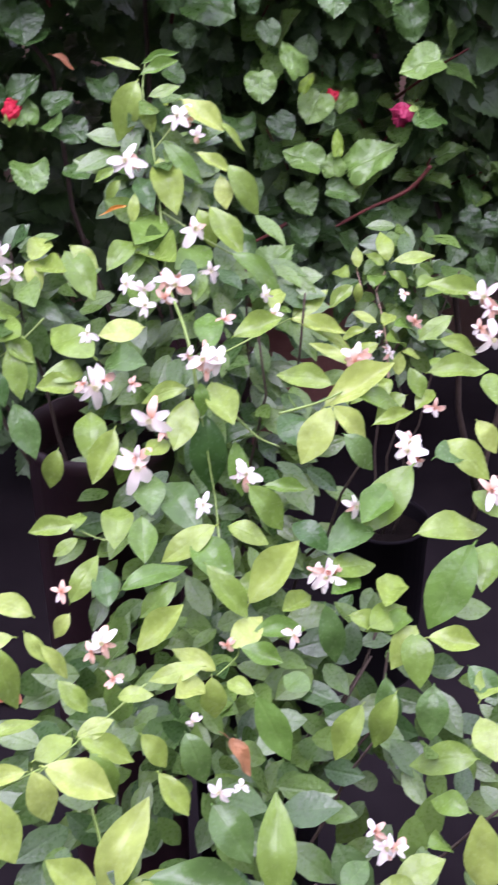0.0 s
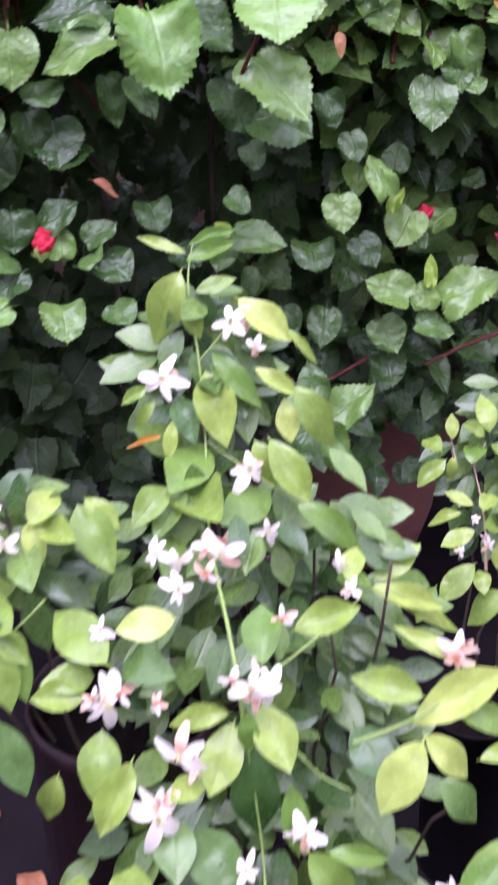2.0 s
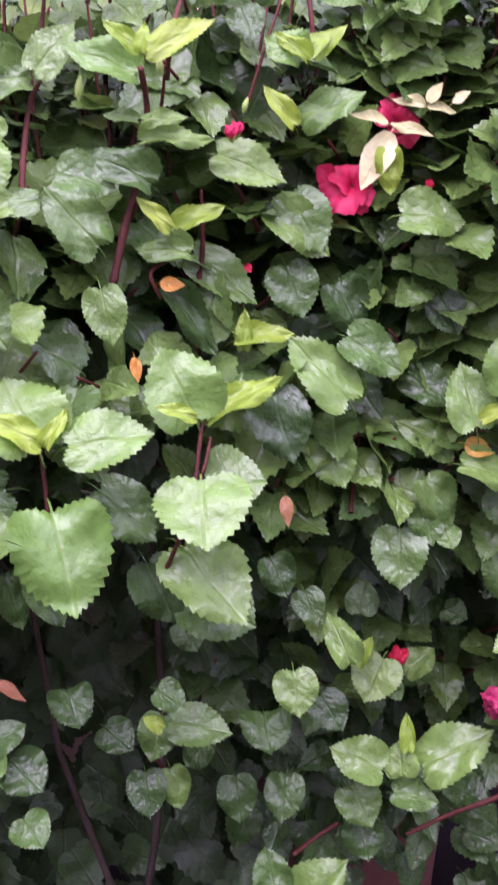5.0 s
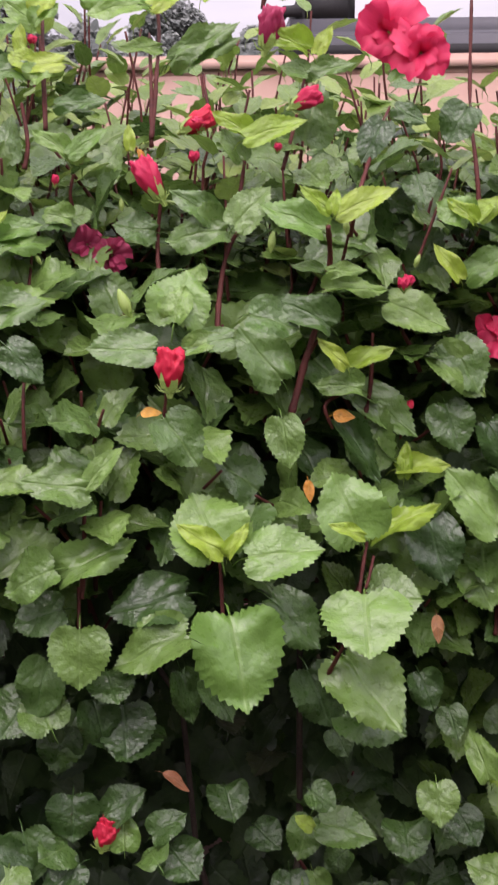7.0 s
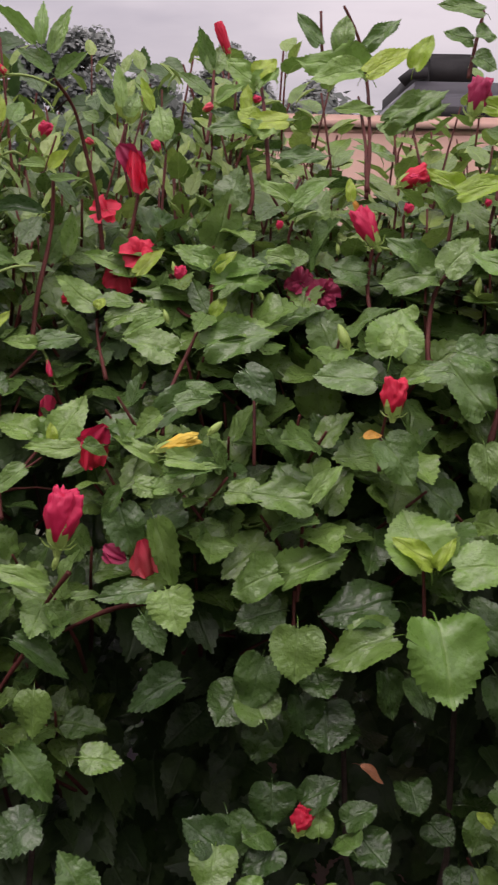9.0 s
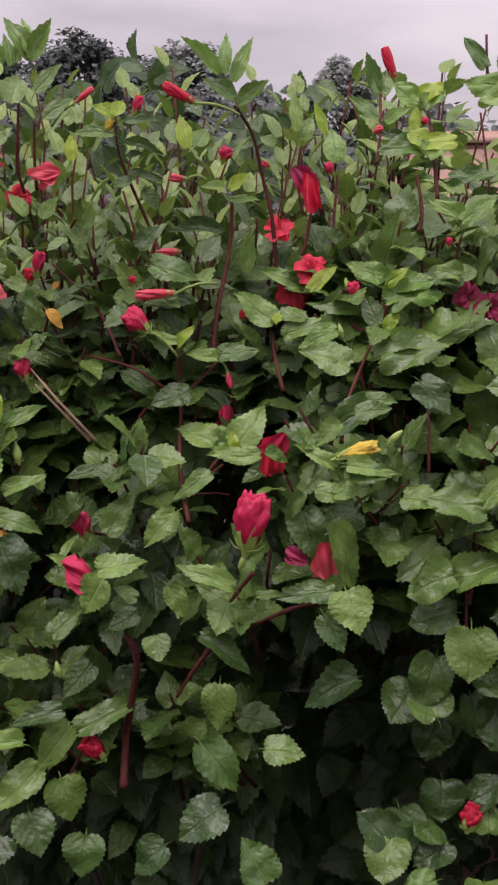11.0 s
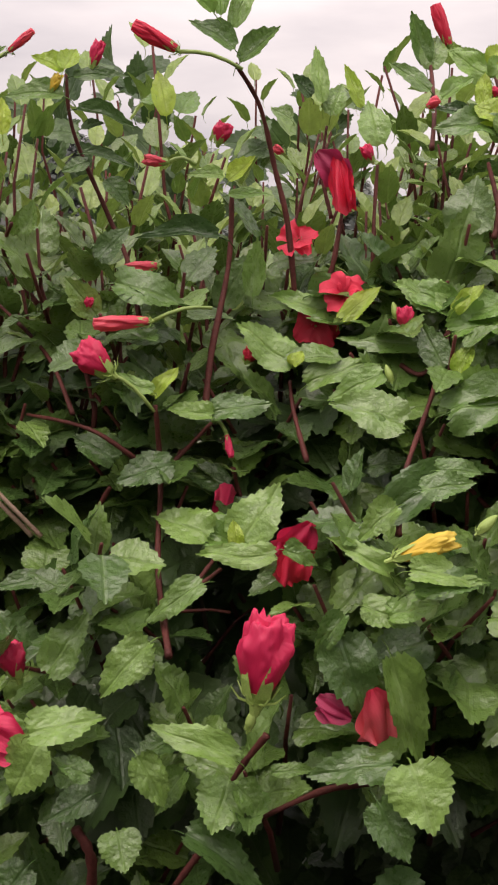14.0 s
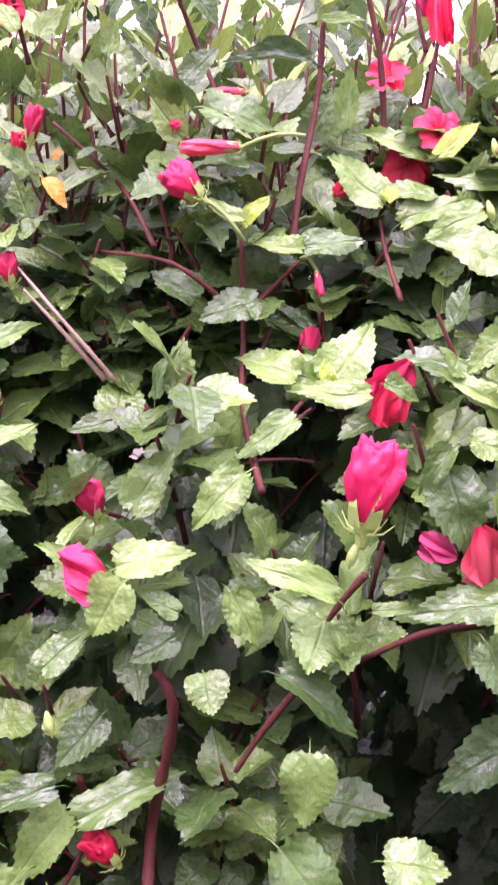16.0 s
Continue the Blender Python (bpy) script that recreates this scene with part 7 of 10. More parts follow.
flower(SHRUBS[3], "pink", (0.282, 1.129, 1.317), (-0.216, -0.969, 0.319), 0.0191, 6, False, False, 23)
petals_hanging(SHRUBS[3], "red", (0.298, 1.094, 1.273), (0.009, -0.002, -0.005), 0.0105, 1, 24)
bud(SHRUBS[2], "pink", (0.141, 1.073, 1.318), (0.001, -0.001, 0.010), 0.0103, 1.24, False)
petals_hanging(SHRUBS[2], "red", (0.145, 1.096, 1.204), (0.005, 0.003, 0.009), 0.0107, 1, 26)
bud(SHRUBS[2], "pink", (-0.040, 1.101, 1.454), (0.001, -0.000, 0.011), 0.0115, 1.80, False)
bud(SHRUBS[3], "red", (0.284, 1.124, 0.794), (0.006, 0.005, 0.018), 0.0200, 1.14, False)
bud(SHRUBS[3], "red", (0.306, 1.051, 0.705), (0.008, 0.002, 0.014), 0.0158, 1.34, False)
bud(SHRUBS[3], "wilt", (0.378, 1.044, 0.804), (-0.026, -0.005, -0.007), 0.0271, 1.40, False)
bud(SHRUBS[2], "red", (-0.135, 0.965, 0.835), (0.005, 0.006, 0.020), 0.0213, 1.27, False)
bud(SHRUBS[1], "pink", (-0.352, 0.888, 1.144), (0.007, 0.002, 0.046), 0.0466, 0.83, False)
petals_hanging(SHRUBS[1], "salmon", (-0.286, 0.930, 1.137), (0.012, -0.004, -0.040), 0.0400, 2, 35)
petals_hanging(SHRUBS[1], "wilt", (-0.298, 0.925, 1.119), (-0.022, -0.002, 0.007), 0.0230, 2, 34)
petals_hanging(SHRUBS[1], "pink", (-0.330, 1.012, 1.225), (-0.016, -0.008, -0.031), 0.0355, 2, 35)
petals_hanging(SHRUBS[1], "red", (-0.343, 1.006, 1.211), (0.009, -0.004, -0.028), 0.0295, 2, 36)
petals_hanging(SHRUBS[1], "pink", (-0.403, 1.080, 1.213), (0.002, 0.005, 0.025), 0.0255, 1, 37)
petals_hanging(SHRUBS[1], "wilt", (-0.338, 1.149, 1.487), (0.023, -0.001, -0.022), 0.0321, 2, 38)
petals_hanging(SHRUBS[1], "red", (-0.322, 1.150, 1.486), (0.020, -0.007, -0.053), 0.0450, 3, 39)
flower(SHRUBS[1], "red", (-0.314, 1.135, 1.380), (0.367, -0.9, 0.755), 0.0165, 7, False, False, 40)
flower(SHRUBS[1], "red", (-0.353, 1.164, 1.423), (-0.206, -0.995, 0.820), 0.0161, 4, True, False, 41)
bud(SHRUBS[1], "salmon", (-0.449, 1.048, 1.360), (-0.037, -0.010, -0.002), 0.0383, 0.80, True, stalk=(-0.406, 1.066, 1.369))
bud(SHRUBS[1], "pink", (-0.469, 1.012, 1.326), (-0.020, -0.004, 0.017), 0.0265, 1.02, False, stalk=(-0.440, 1.022, 1.298))
flower(SHRUBS[1], "salmon", (-0.664, 1.082, 1.347), (-0.375, -0.943, 0.477), 0.0244, 9, False, False, 44)
flower(SHRUBS[1], "salmon", (-0.645, 1.053, 1.496), (-0.280, -0.947, 0.065), 0.0198, 5, False, True, 45)
petals_hanging(SHRUBS[1], "salmon", (-0.567, 1.056, 1.479), (-0.030, -0.006, -0.007), 0.0316, 3, 46)
petals_hanging(SHRUBS[1], "salmon", (-0.566, 1.055, 1.480), (-0.026, -0.004, 0.000), 0.0261, 2, 47)
bud(SHRUBS[2], "red", (-0.235, 1.288, 1.591), (-0.012, 0.000, 0.033), 0.0355, 0.98, True)
bud(SHRUBS[1], "red", (-0.431, 1.064, 1.549), (-0.029, -0.006, 0.016), 0.0335, 0.96, True, stalk=(-0.386, 1.079, 1.537))
bud(SHRUBS[1], "salmon", (-0.548, 1.052, 1.548), (0.018, 0.001, 0.014), 0.0223, 0.80, True, stalk=(-0.574, 1.053, 1.524))
bud(SHRUBS[1], "pink", (-0.489, 1.057, 1.537), (0.005, -0.000, 0.017), 0.0177, 0.65, False)
bud(SHRUBS[1], "salmon", (-0.442, 1.084, 1.474), (-0.015, -0.006, 0.001), 0.0162, 0.64, False, stalk=(-0.423, 1.097, 1.473))
bud(SHRUBS[1], "pink", (-0.411, 1.132, 1.493), (0.005, -0.001, 0.014), 0.0149, 1.16, False)
bud(SHRUBS[1], "salmon", (-0.452, 1.094, 1.400), (-0.022, -0.008, -0.003), 0.0232, 1.21, True)
bud(SHRUBS[1], "pink", (-0.296, 1.158, 1.481), (-0.006, -0.003, 0.011), 0.0126, 0.92, False)
flower(SHRUBS[1], "red", (-0.621, 1.085, 1.456), (0.297, -0.955, 0.196), 0.0120, 5, False, False, 56)
bud(SHRUBS[1], "pink", (-0.622, 1.147, 1.369), (0.004, 0.001, 0.025), 0.0255, 0.65, False)
bud(SHRUBS[1], "red", (-0.633, 1.157, 1.359), (-0.001, -0.001, 0.016), 0.0160, 0.95, False)
bud(SHRUBS[1], "pink", (-0.493, 1.049, 1.369), (0.002, -0.002, 0.007), 0.0077, 1.08, False)
bud(SHRUBS[1], "pink", (-0.529, 0.984, 1.118), (-0.006, -0.001, 0.022), 0.0229, 1.02, False)
bud(SHRUBS[1], "red", (-0.510, 0.961, 0.889), (-0.016, -0.003, 0.019), 0.0248, 1.12, False)
bud(SHRUBS[1], "pink", (-0.612, 1.066, 1.265), (-0.006, -0.001, 0.020), 0.0205, 1.06, False)
bud(SHRUBS[1], "pink", (-0.395, 1.062, 1.278), (0.004, -0.006, -0.015), 0.0168, 0.99, True, stalk=(-0.407, 1.072, 1.287))
petals_hanging(SHRUBS[1], "pink", (-0.509, 0.941, 1.087), (-0.034, -0.005, 0.004), 0.0350, 2, 64)
bud(SHRUBS[1], "pink", (-0.267, 1.108, 1.354), (-0.003, -0.002, 0.015), 0.0157, 0.99, False)
bud(SHRUBS[1], "yellow", (-0.271, 0.940, 1.218), (0.033, 0.003, 0.012), 0.0354, 0.50, False)
green_bud(SHRUBS[2], (-0.224, 0.916, 1.240), (0.011, 0.004, 0.010), 0.0150)
green_bud(SHRUBS[1], (-0.610, 1.026, 1.184), (-0.004, 0.003, 0.019), 0.0200)
green_bud(SHRUBS[1], (-0.547, 0.941, 0.985), (-0.004, 0.002, 0.014), 0.0147)
green_bud(SHRUBS[1], (-0.360, 0.908, 1.116), (0.004, 0.003, 0.013), 0.0139)
green_bud(SHRUBS[1], (-0.646, 1.083, 1.402), (-0.003, 0.002, 0.012), 0.0123)
green_bud(SHRUBS[1], (-0.275, 1.117, 1.362), (-0.003, 0.002, 0.012), 0.0122)
green_bud(SHRUBS[1], (-0.278, 1.075, 1.318), (-0.004, 0.002, 0.011), 0.0122)
green_bud(SHRUBS[2], (-0.186, 1.103, 1.340), (-0.005, 0.001, 0.009), 0.0100)
bud(SHRUBS[1], "red", (-0.386, 1.104, 1.329), (0.005, -0.002, 0.009), 0.0106, 1.35, False)
petals_hanging(SHRUBS[1], "red", (-0.661, 0.946, 1.073), (-0.003, -0.004, -0.017), 0.0175, 1, 76)
bud(SHRUBS[1], "salmon", (-0.365, 1.166, 1.489), (-0.007, -0.005, 0.003), 0.0088, 0.99, False)
bud(SHRUBS[2], "salmon", (-0.254, 1.188, 1.525), (0.009, -0.002, 0.006), 0.0108, 2.13, True)
flower(SHRUBS[1], "red", (-0.338, 1.157, 1.355), (0.083, -0.994, 0.270), 0.0186, 5, True, False, 79)
flower(SHRUBS[3], "pink", (0.292, 1.20, 1.512), (-0.20, -0.95, 0.20), 0.0270, 10, False, False, 81)
bud(SHRUBS[1], "yellow", (-0.518, 1.053, 1.520), (0.006, -0.001, 0.011), 0.0127, 0.75, False)
stem(SHRUBS[2], "bark", 0.0016, 0.0020, (-0.092, 1.241, 1.545), (-0.086, 1.165, 1.490), (-0.085, 1.133, 1.440))
stem(SHRUBS[2], "bark", 0.0017, 0.0021, (-0.199, 1.272, 1.570), (-0.190, 1.202, 1.513), (-0.184, 1.160, 1.456))
stem(SHRUBS[2], "bark", 0.0014, 0.0017, (-0.000, 1.113, 1.435), (-0.002, 1.107, 1.420), (-0.005, 1.101, 1.401))
stem(SHRUBS[2], "bark", 0.0019, 0.0024, (0.002, 1.092, 1.377), (-0.016, 1.087, 1.353), (-0.024, 1.064, 1.316), (-0.026, 1.024, 1.283))
stem(SHRUBS[2], "bark", 0.0024, 0.0029, (0.069, 1.045, 1.374), (0.072, 1.066, 1.339), (0.063, 1.067, 1.294), (0.050, 1.052, 1.257), (0.037, 1.032, 1.214))
stem(SHRUBS[2], "bark", 0.0014, 0.0017, (0.058, 1.169, 1.513), (0.042, 1.107, 1.453), (0.032, 1.084, 1.420))
stem(SHRUBS[2], "bark", 0.0012, 0.0015, (-0.038, 1.163, 1.504), (-0.036, 1.144, 1.489), (-0.033, 1.132, 1.474))
stem(SHRUBS[2], "bark", 0.0016, 0.0020, (0.218, 1.236, 1.572), (0.211, 1.187, 1.477), (0.209, 1.131, 1.417), (0.211, 1.119, 1.377))
stem(SHRUBS[2], "bark", 0.0015, 0.0019, (0.134, 1.173, 1.473), (0.109, 1.080, 1.434), (0.093, 1.034, 1.398), (0.088, 1.048, 1.365))
stem(SHRUBS[2], "bark", 0.0017, 0.0022, (-0.140, 0.991, 1.159), (-0.141, 0.979, 1.103), (-0.144, 0.972, 1.069))
stem(SHRUBS[2], "bark", 0.0017, 0.0021, (-0.026, 0.978, 1.101), (-0.024, 0.966, 1.055), (-0.026, 0.951, 1.031))
stem(SHRUBS[2], "bark", 0.0015, 0.0019, (0.099, 0.981, 1.114), (0.091, 0.960, 1.076), (0.086, 0.934, 1.052))
stem(SHRUBS[2], "bark", 0.0013, 0.0017, (-0.067, 0.981, 1.248), (-0.070, 0.989, 1.225), (-0.071, 0.985, 1.194))
stem(SHRUBS[2], "bark", 0.0013, 0.0016, (-0.158, 1.144, 1.416), (-0.162, 1.146, 1.395), (-0.157, 1.157, 1.369))
stem(SHRUBS[2], "bark", 0.0016, 0.0020, (-0.077, 1.123, 1.395), (-0.081, 1.117, 1.351), (-0.076, 1.074, 1.315))
stem(SHRUBS[2], "bark", 0.0016, 0.0021, (0.112, 1.084, 1.276), (0.111, 1.089, 1.223), (0.102, 1.078, 1.189))
stem(SHRUBS[2], "bark", 0.0017, 0.0021, (-0.146, 0.974, 1.079), (-0.146, 0.965, 1.047), (-0.143, 0.952, 1.016))
stem(SHRUBS[2], "bark", 0.0012, 0.0015, (0.087, 1.040, 1.375), (0.084, 1.059, 1.349), (0.080, 1.067, 1.334))
stem(SHRUBS[2], "bark", 0.0010, 0.0012, (0.032, 1.084, 1.420), (0.034, 1.080, 1.382), (0.036, 1.081, 1.353))
stem(SHRUBS[2], "bark", 0.0012, 0.0015, (0.185, 1.122, 1.418), (0.167, 1.097, 1.379), (0.152, 1.091, 1.340))
stem(SHRUBS[2], "bark", 0.0013, 0.0016, (-0.190, 1.027, 1.264), (-0.188, 0.993, 1.233), (-0.187, 0.984, 1.196))
stem(SHRUBS[2], "bark", 0.0012, 0.0015, (-0.196, 1.136, 1.371), (-0.197, 1.115, 1.332), (-0.197, 1.095, 1.314))
stem(SHRUBS[2], "bark", 0.0014, 0.0018, (0.074, 1.047, 1.197), (0.067, 1.046, 1.218), (0.080, 1.060, 1.225))
stem(SHRUBS[2], "bark", 0.0016, 0.0020, (-0.111, 1.243, 1.638), (-0.094, 1.245, 1.605), (-0.083, 1.245, 1.558), (-0.082, 1.173, 1.497), (-0.085, 1.134, 1.447))
stem(SHRUBS[2], "bark", 0.0016, 0.0020, (0.032, 1.209, 1.631), (0.024, 1.201, 1.596), (0.017, 1.188, 1.562))
stem(SHRUBS[2], "bark", 0.0014, 0.0018, (-0.135, 1.250, 1.633), (-0.133, 1.244, 1.598), (-0.129, 1.235, 1.563))
stem(SHRUBS[1], "bark", 0.0017, 0.0022, (-0.397, 1.122, 1.549), (-0.381, 1.143, 1.521), (-0.370, 1.153, 1.474), (-0.360, 1.153, 1.432), (-0.354, 1.157, 1.371))
stem(SHRUBS[1], "bark", 0.0015, 0.0018, (-0.613, 1.076, 1.565), (-0.618, 1.076, 1.491), (-0.615, 1.085, 1.462), (-0.611, 1.109, 1.420))
stem(SHRUBS[1], "bark", 0.0014, 0.0018, (-0.514, 1.077, 1.536), (-0.510, 1.080, 1.496), (-0.489, 1.095, 1.438), (-0.473, 1.090, 1.403), (-0.460, 1.068, 1.363))
stem(SHRUBS[1], "bark", 0.0019, 0.0024, (-0.401, 1.133, 1.456), (-0.403, 1.129, 1.402), (-0.411, 1.096, 1.338), (-0.414, 1.081, 1.292))
stem(SHRUBS[2], "bark", 0.0015, 0.0019, (-0.233, 1.124, 1.362), (-0.249, 1.071, 1.308), (-0.268, 0.998, 1.260), (-0.271, 0.965, 1.227))
stem(SHRUBS[2], "bark", 0.0015, 0.0018, (-0.251, 1.300, 1.586), (-0.248, 1.217, 1.530), (-0.250, 1.183, 1.492))
stem(SHRUBS[1], "bark", 0.0012, 0.0015, (-0.332, 1.176, 1.510), (-0.335, 1.172, 1.474), (-0.327, 1.164, 1.438))
stem(SHRUBS[1], "bark", 0.0018, 0.0022, (-0.447, 1.061, 1.299), (-0.446, 1.073, 1.244), (-0.438, 1.021, 1.187), (-0.416, 0.945, 1.148))
stem(SHRUBS[1], "bark", 0.0014, 0.0018, (-0.409, 1.082, 1.285), (-0.432, 1.079, 1.261), (-0.446, 1.073, 1.247))
stem(SHRUBS[1], "bark", 0.0017, 0.0021, (-0.482, 1.064, 1.238), (-0.495, 1.071, 1.218), (-0.508, 1.080, 1.201))
stem(SHRUBS[1], "bark", 0.0019, 0.0024, (-0.359, 0.936, 1.045), (-0.315, 0.935, 1.068), (-0.277, 0.928, 1.079))
stem(SHRUBS[1], "bark", 0.0033, 0.0041, (-0.479, 0.943, 1.030), (-0.469, 0.948, 0.999), (-0.488, 0.980, 0.910), (-0.488, 0.962, 0.855))
stem(SHRUBS[1], "bark", 0.0017, 0.0022, (-0.376, 0.935, 1.067), (-0.365, 0.934, 1.085), (-0.351, 0.931, 1.104))
stem(SHRUBS[2], "bark", 0.0014, 0.0018, (-0.233, 1.124, 1.362), (-0.253, 1.094, 1.323), (-0.271, 1.107, 1.327))
stem(SHRUBS[2], "bark", 0.0017, 0.0021, (-0.207, 1.172, 1.480), (-0.200, 1.153, 1.444), (-0.203, 1.145, 1.421))
stem(SHRUBS[1], "bark", 0.0015, 0.0018, (-0.292, 1.180, 1.480), (-0.294, 1.165, 1.432), (-0.294, 1.159, 1.396))
stem(SHRUBS[1], "bark", 0.0014, 0.0018, (-0.597, 1.071, 1.531), (-0.599, 1.075, 1.491), (-0.600, 1.085, 1.462))
stem(SHRUBS[1], "bark", 0.0016, 0.0021, (-0.643, 1.007, 1.141), (-0.625, 1.005, 1.130), (-0.608, 0.987, 1.093))
stem(SHRUBS[1], "bark", 0.0014, 0.0017, (-0.392, 1.012, 1.191), (-0.408, 0.998, 1.181), (-0.400, 1.026, 1.193))
stem(SHRUBS[1], "bark", 0.0018, 0.0022, (-0.427, 0.937, 0.970), (-0.409, 0.935, 1.001), (-0.387, 0.935, 1.032))
stem(SHRUBS[1], "bark", 0.0014, 0.0018, (-0.603, 1.144, 1.382), (-0.542, 1.105, 1.335), (-0.506, 1.052, 1.293))
stem(SHRUBS[1], "bark", 0.0015, 0.0019, (-0.564, 1.100, 1.432), (-0.576, 1.118, 1.408), (-0.552, 1.123, 1.371))
stem(SHRUBS[1], "bark", 0.0017, 0.0022, (-0.316, 1.174, 1.462), (-0.324, 1.161, 1.408), (-0.329, 1.161, 1.389))
stem(SHRUBS[1], "bark", 0.0014, 0.0018, (-0.354, 1.108, 1.314), (-0.349, 1.091, 1.292), (-0.337, 1.062, 1.260))
stem(SHRUBS[1], "bark", 0.0017, 0.0021, (-0.553, 0.966, 0.849), (-0.534, 0.991, 0.896), (-0.538, 0.976, 0.940))
stem(SHRUBS[1], "bark", 0.0014, 0.0018, (-0.552, 1.091, 1.288), (-0.494, 1.052, 1.282), (-0.460, 1.065, 1.257))
stem(SHRUBS[1], "pale", 0.0015, 0.0018, (-0.607, 1.066, 1.276), (-0.572, 1.058, 1.240), (-0.539, 1.077, 1.197))
stem(SHRUBS[1], "pale", 0.0015, 0.0018, (-0.599, 1.055, 1.261), (-0.571, 1.061, 1.230), (-0.547, 1.079, 1.197))
stem(SHRUBS[1], "pale", 0.0023, 0.0028, (-0.636, 0.942, 1.081), (-0.627, 0.933, 1.055), (-0.617, 0.925, 1.025))
stem(SHRUBS[3], "bark", 0.0022, 0.0027, (0.282, 1.056, 0.648), (0.323, 1.051, 0.671), (0.376, 1.041, 0.698), (0.403, 1.033, 0.732))
stem(SHRUBS[2], "bark", 0.0021, 0.0026, (0.171, 1.060, 0.633), (0.196, 1.080, 0.635), (0.220, 1.084, 0.647))
stem(SHRUBS[2], "bark", 0.0014, 0.0017, (0.105, 0.981, 1.101), (0.097, 0.960, 1.081), (0.081, 0.924, 1.057), (0.064, 0.946, 1.008))
stem(SHRUBS[2], "bark", 0.0016, 0.0020, (0.248, 1.113, 1.051), (0.239, 1.101, 1.009), (0.232, 1.077, 0.986))
stem(SHRUBS[3], "bark", 0.0016, 0.0020, (0.356, 1.086, 1.060), (0.330, 1.097, 1.021), (0.300, 1.096, 0.989))
stem(SHRUBS[2], "bark", 0.0015, 0.0019, (0.044, 1.046, 0.767), (0.054, 1.054, 0.744), (0.055, 1.052, 0.733))
stem(SHRUBS[2], "bark", 0.0016, 0.0019, (0.167, 1.034, 0.597), (0.160, 1.019, 0.594), (0.169, 1.009, 0.580))
# ---- leaflets and flowers of the jasmine plants ----
leaf(JAS[0], "jas", (-0.006, 0.585, 0.975), (-0.033, 0.010, 0.011), (-0.01, -0.75, 0.66), 0.0357, 0.45, 0)
leaf(JAS[0], "jas", (-0.004, 0.590, 0.979), (0.032, 0.004, 0.012), (-0.16, -0.74, 0.65), 0.0349, 0.47, 1)
leaf(JAS[0], "jas", (-0.006, 0.580, 0.972), (0.033, 0.002, 0.009), (-0.14, -0.73, 0.67), 0.0344, 0.74, 2)
leaf(JAS[0], "jas", (-0.011, 0.562, 0.971), (-0.023, -0.020, -0.038), (-0.17, -0.83, 0.54), 0.0492, 1.00, 3)
leaf(JAS[0], "jas", (-0.002, 0.556, 0.959), (0.027, 0.002, 0.008), (-0.15, -0.73, 0.67), 0.0285, 0.78, 0)
leaf(JAS[0], "jas", (-0.010, 0.547, 0.954), (0.010, -0.012, -0.018), (0.02, -0.83, 0.55), 0.0242, 1.10, 1)
leaf(JAS[0], "jasyoung", (0.025, 0.543, 0.958), (0.033, -0.018, -0.025), (0.03, -0.79, 0.62), 0.0450, 0.88, 2)
leaf(JAS[0], "jasyoung", (0.054, 0.528, 0.942), (0.022, -0.013, -0.018), (0.02, -0.80, 0.60), 0.0314, 0.45, 3)
leaf(JAS[0], "jas", (0.006, 0.527, 0.928), (0.031, -0.021, -0.031), (0.04, -0.80, 0.60), 0.0487, 0.64, 0)
leaf(JAS[0], "jas", (0.002, 0.530, 0.913), (0.009, -0.041, -0.028), (-0.10, -0.58, 0.81), 0.0508, 1.04, 1)
leaf(JAS[0], "jasyoung", (0.033, 0.517, 0.920), (0.027, -0.013, -0.016), (0.03, -0.77, 0.64), 0.0337, 0.68, 2)
leaf(JAS[0], "jas", (0.058, 0.506, 0.911), (0.025, -0.022, -0.032), (0.02, -0.82, 0.57), 0.0466, 0.94, 3)
leaf(JAS[0], "jasyoung", (0.051, 0.505, 0.902), (0.003, -0.015, -0.024), (-0.08, -0.86, 0.51), 0.0284, 1.09, 0)
leaf(JAS[0], "jasdark", (-0.018, 0.522, 0.900), (0.009, -0.029, -0.015), (-0.13, -0.49, 0.86), 0.0338, 1.05, 1)
leaf(JAS[0], "jas", (-0.037, 0.520, 0.909), (-0.017, -0.004, -0.010), (-0.20, -0.74, 0.64), 0.0201, 0.88, 2)
leaf(JAS[0], "jas", (-0.033, 0.513, 0.901), (-0.015, -0.007, -0.014), (-0.21, -0.78, 0.59), 0.0215, 0.82, 3)
leaf(JAS[0], "jas", (-0.022, 0.503, 0.892), (-0.004, -0.013, -0.022), (-0.10, -0.86, 0.51), 0.0257, 0.75, 0)
leaf(JAS[0], "orange", (-0.030, 0.500, 0.883), (-0.024, -0.001, -0.006), (-0.15, -0.69, 0.71), 0.0243, 0.22, 1)
leaf(JAS[0], "jas", (0.040, 0.493, 0.880), (0.023, -0.024, -0.036), (0.02, -0.83, 0.56), 0.0493, 0.89, 2)
leaf(JAS[0], "jas", (0.031, 0.499, 0.876), (0.012, -0.020, -0.023), (-0.05, -0.76, 0.64), 0.0325, 1.09, 3)
leaf(JAS[0], "jas", (-0.001, 0.512, 0.868), (-0.024, -0.049, -0.001), (0.26, -0.14, 0.96), 0.0547, 1.13, 0)
leaf(JAS[0], "jas", (-0.028, 0.475, 0.860), (-0.021, -0.027, -0.006), (0.23, -0.36, 0.90), 0.0348, 1.11, 1)
leaf(JAS[0], "jas", (-0.017, 0.498, 0.849), (0.022, -0.058, 0.001), (-0.35, -0.12, 0.93), 0.0617, 1.13, 2)
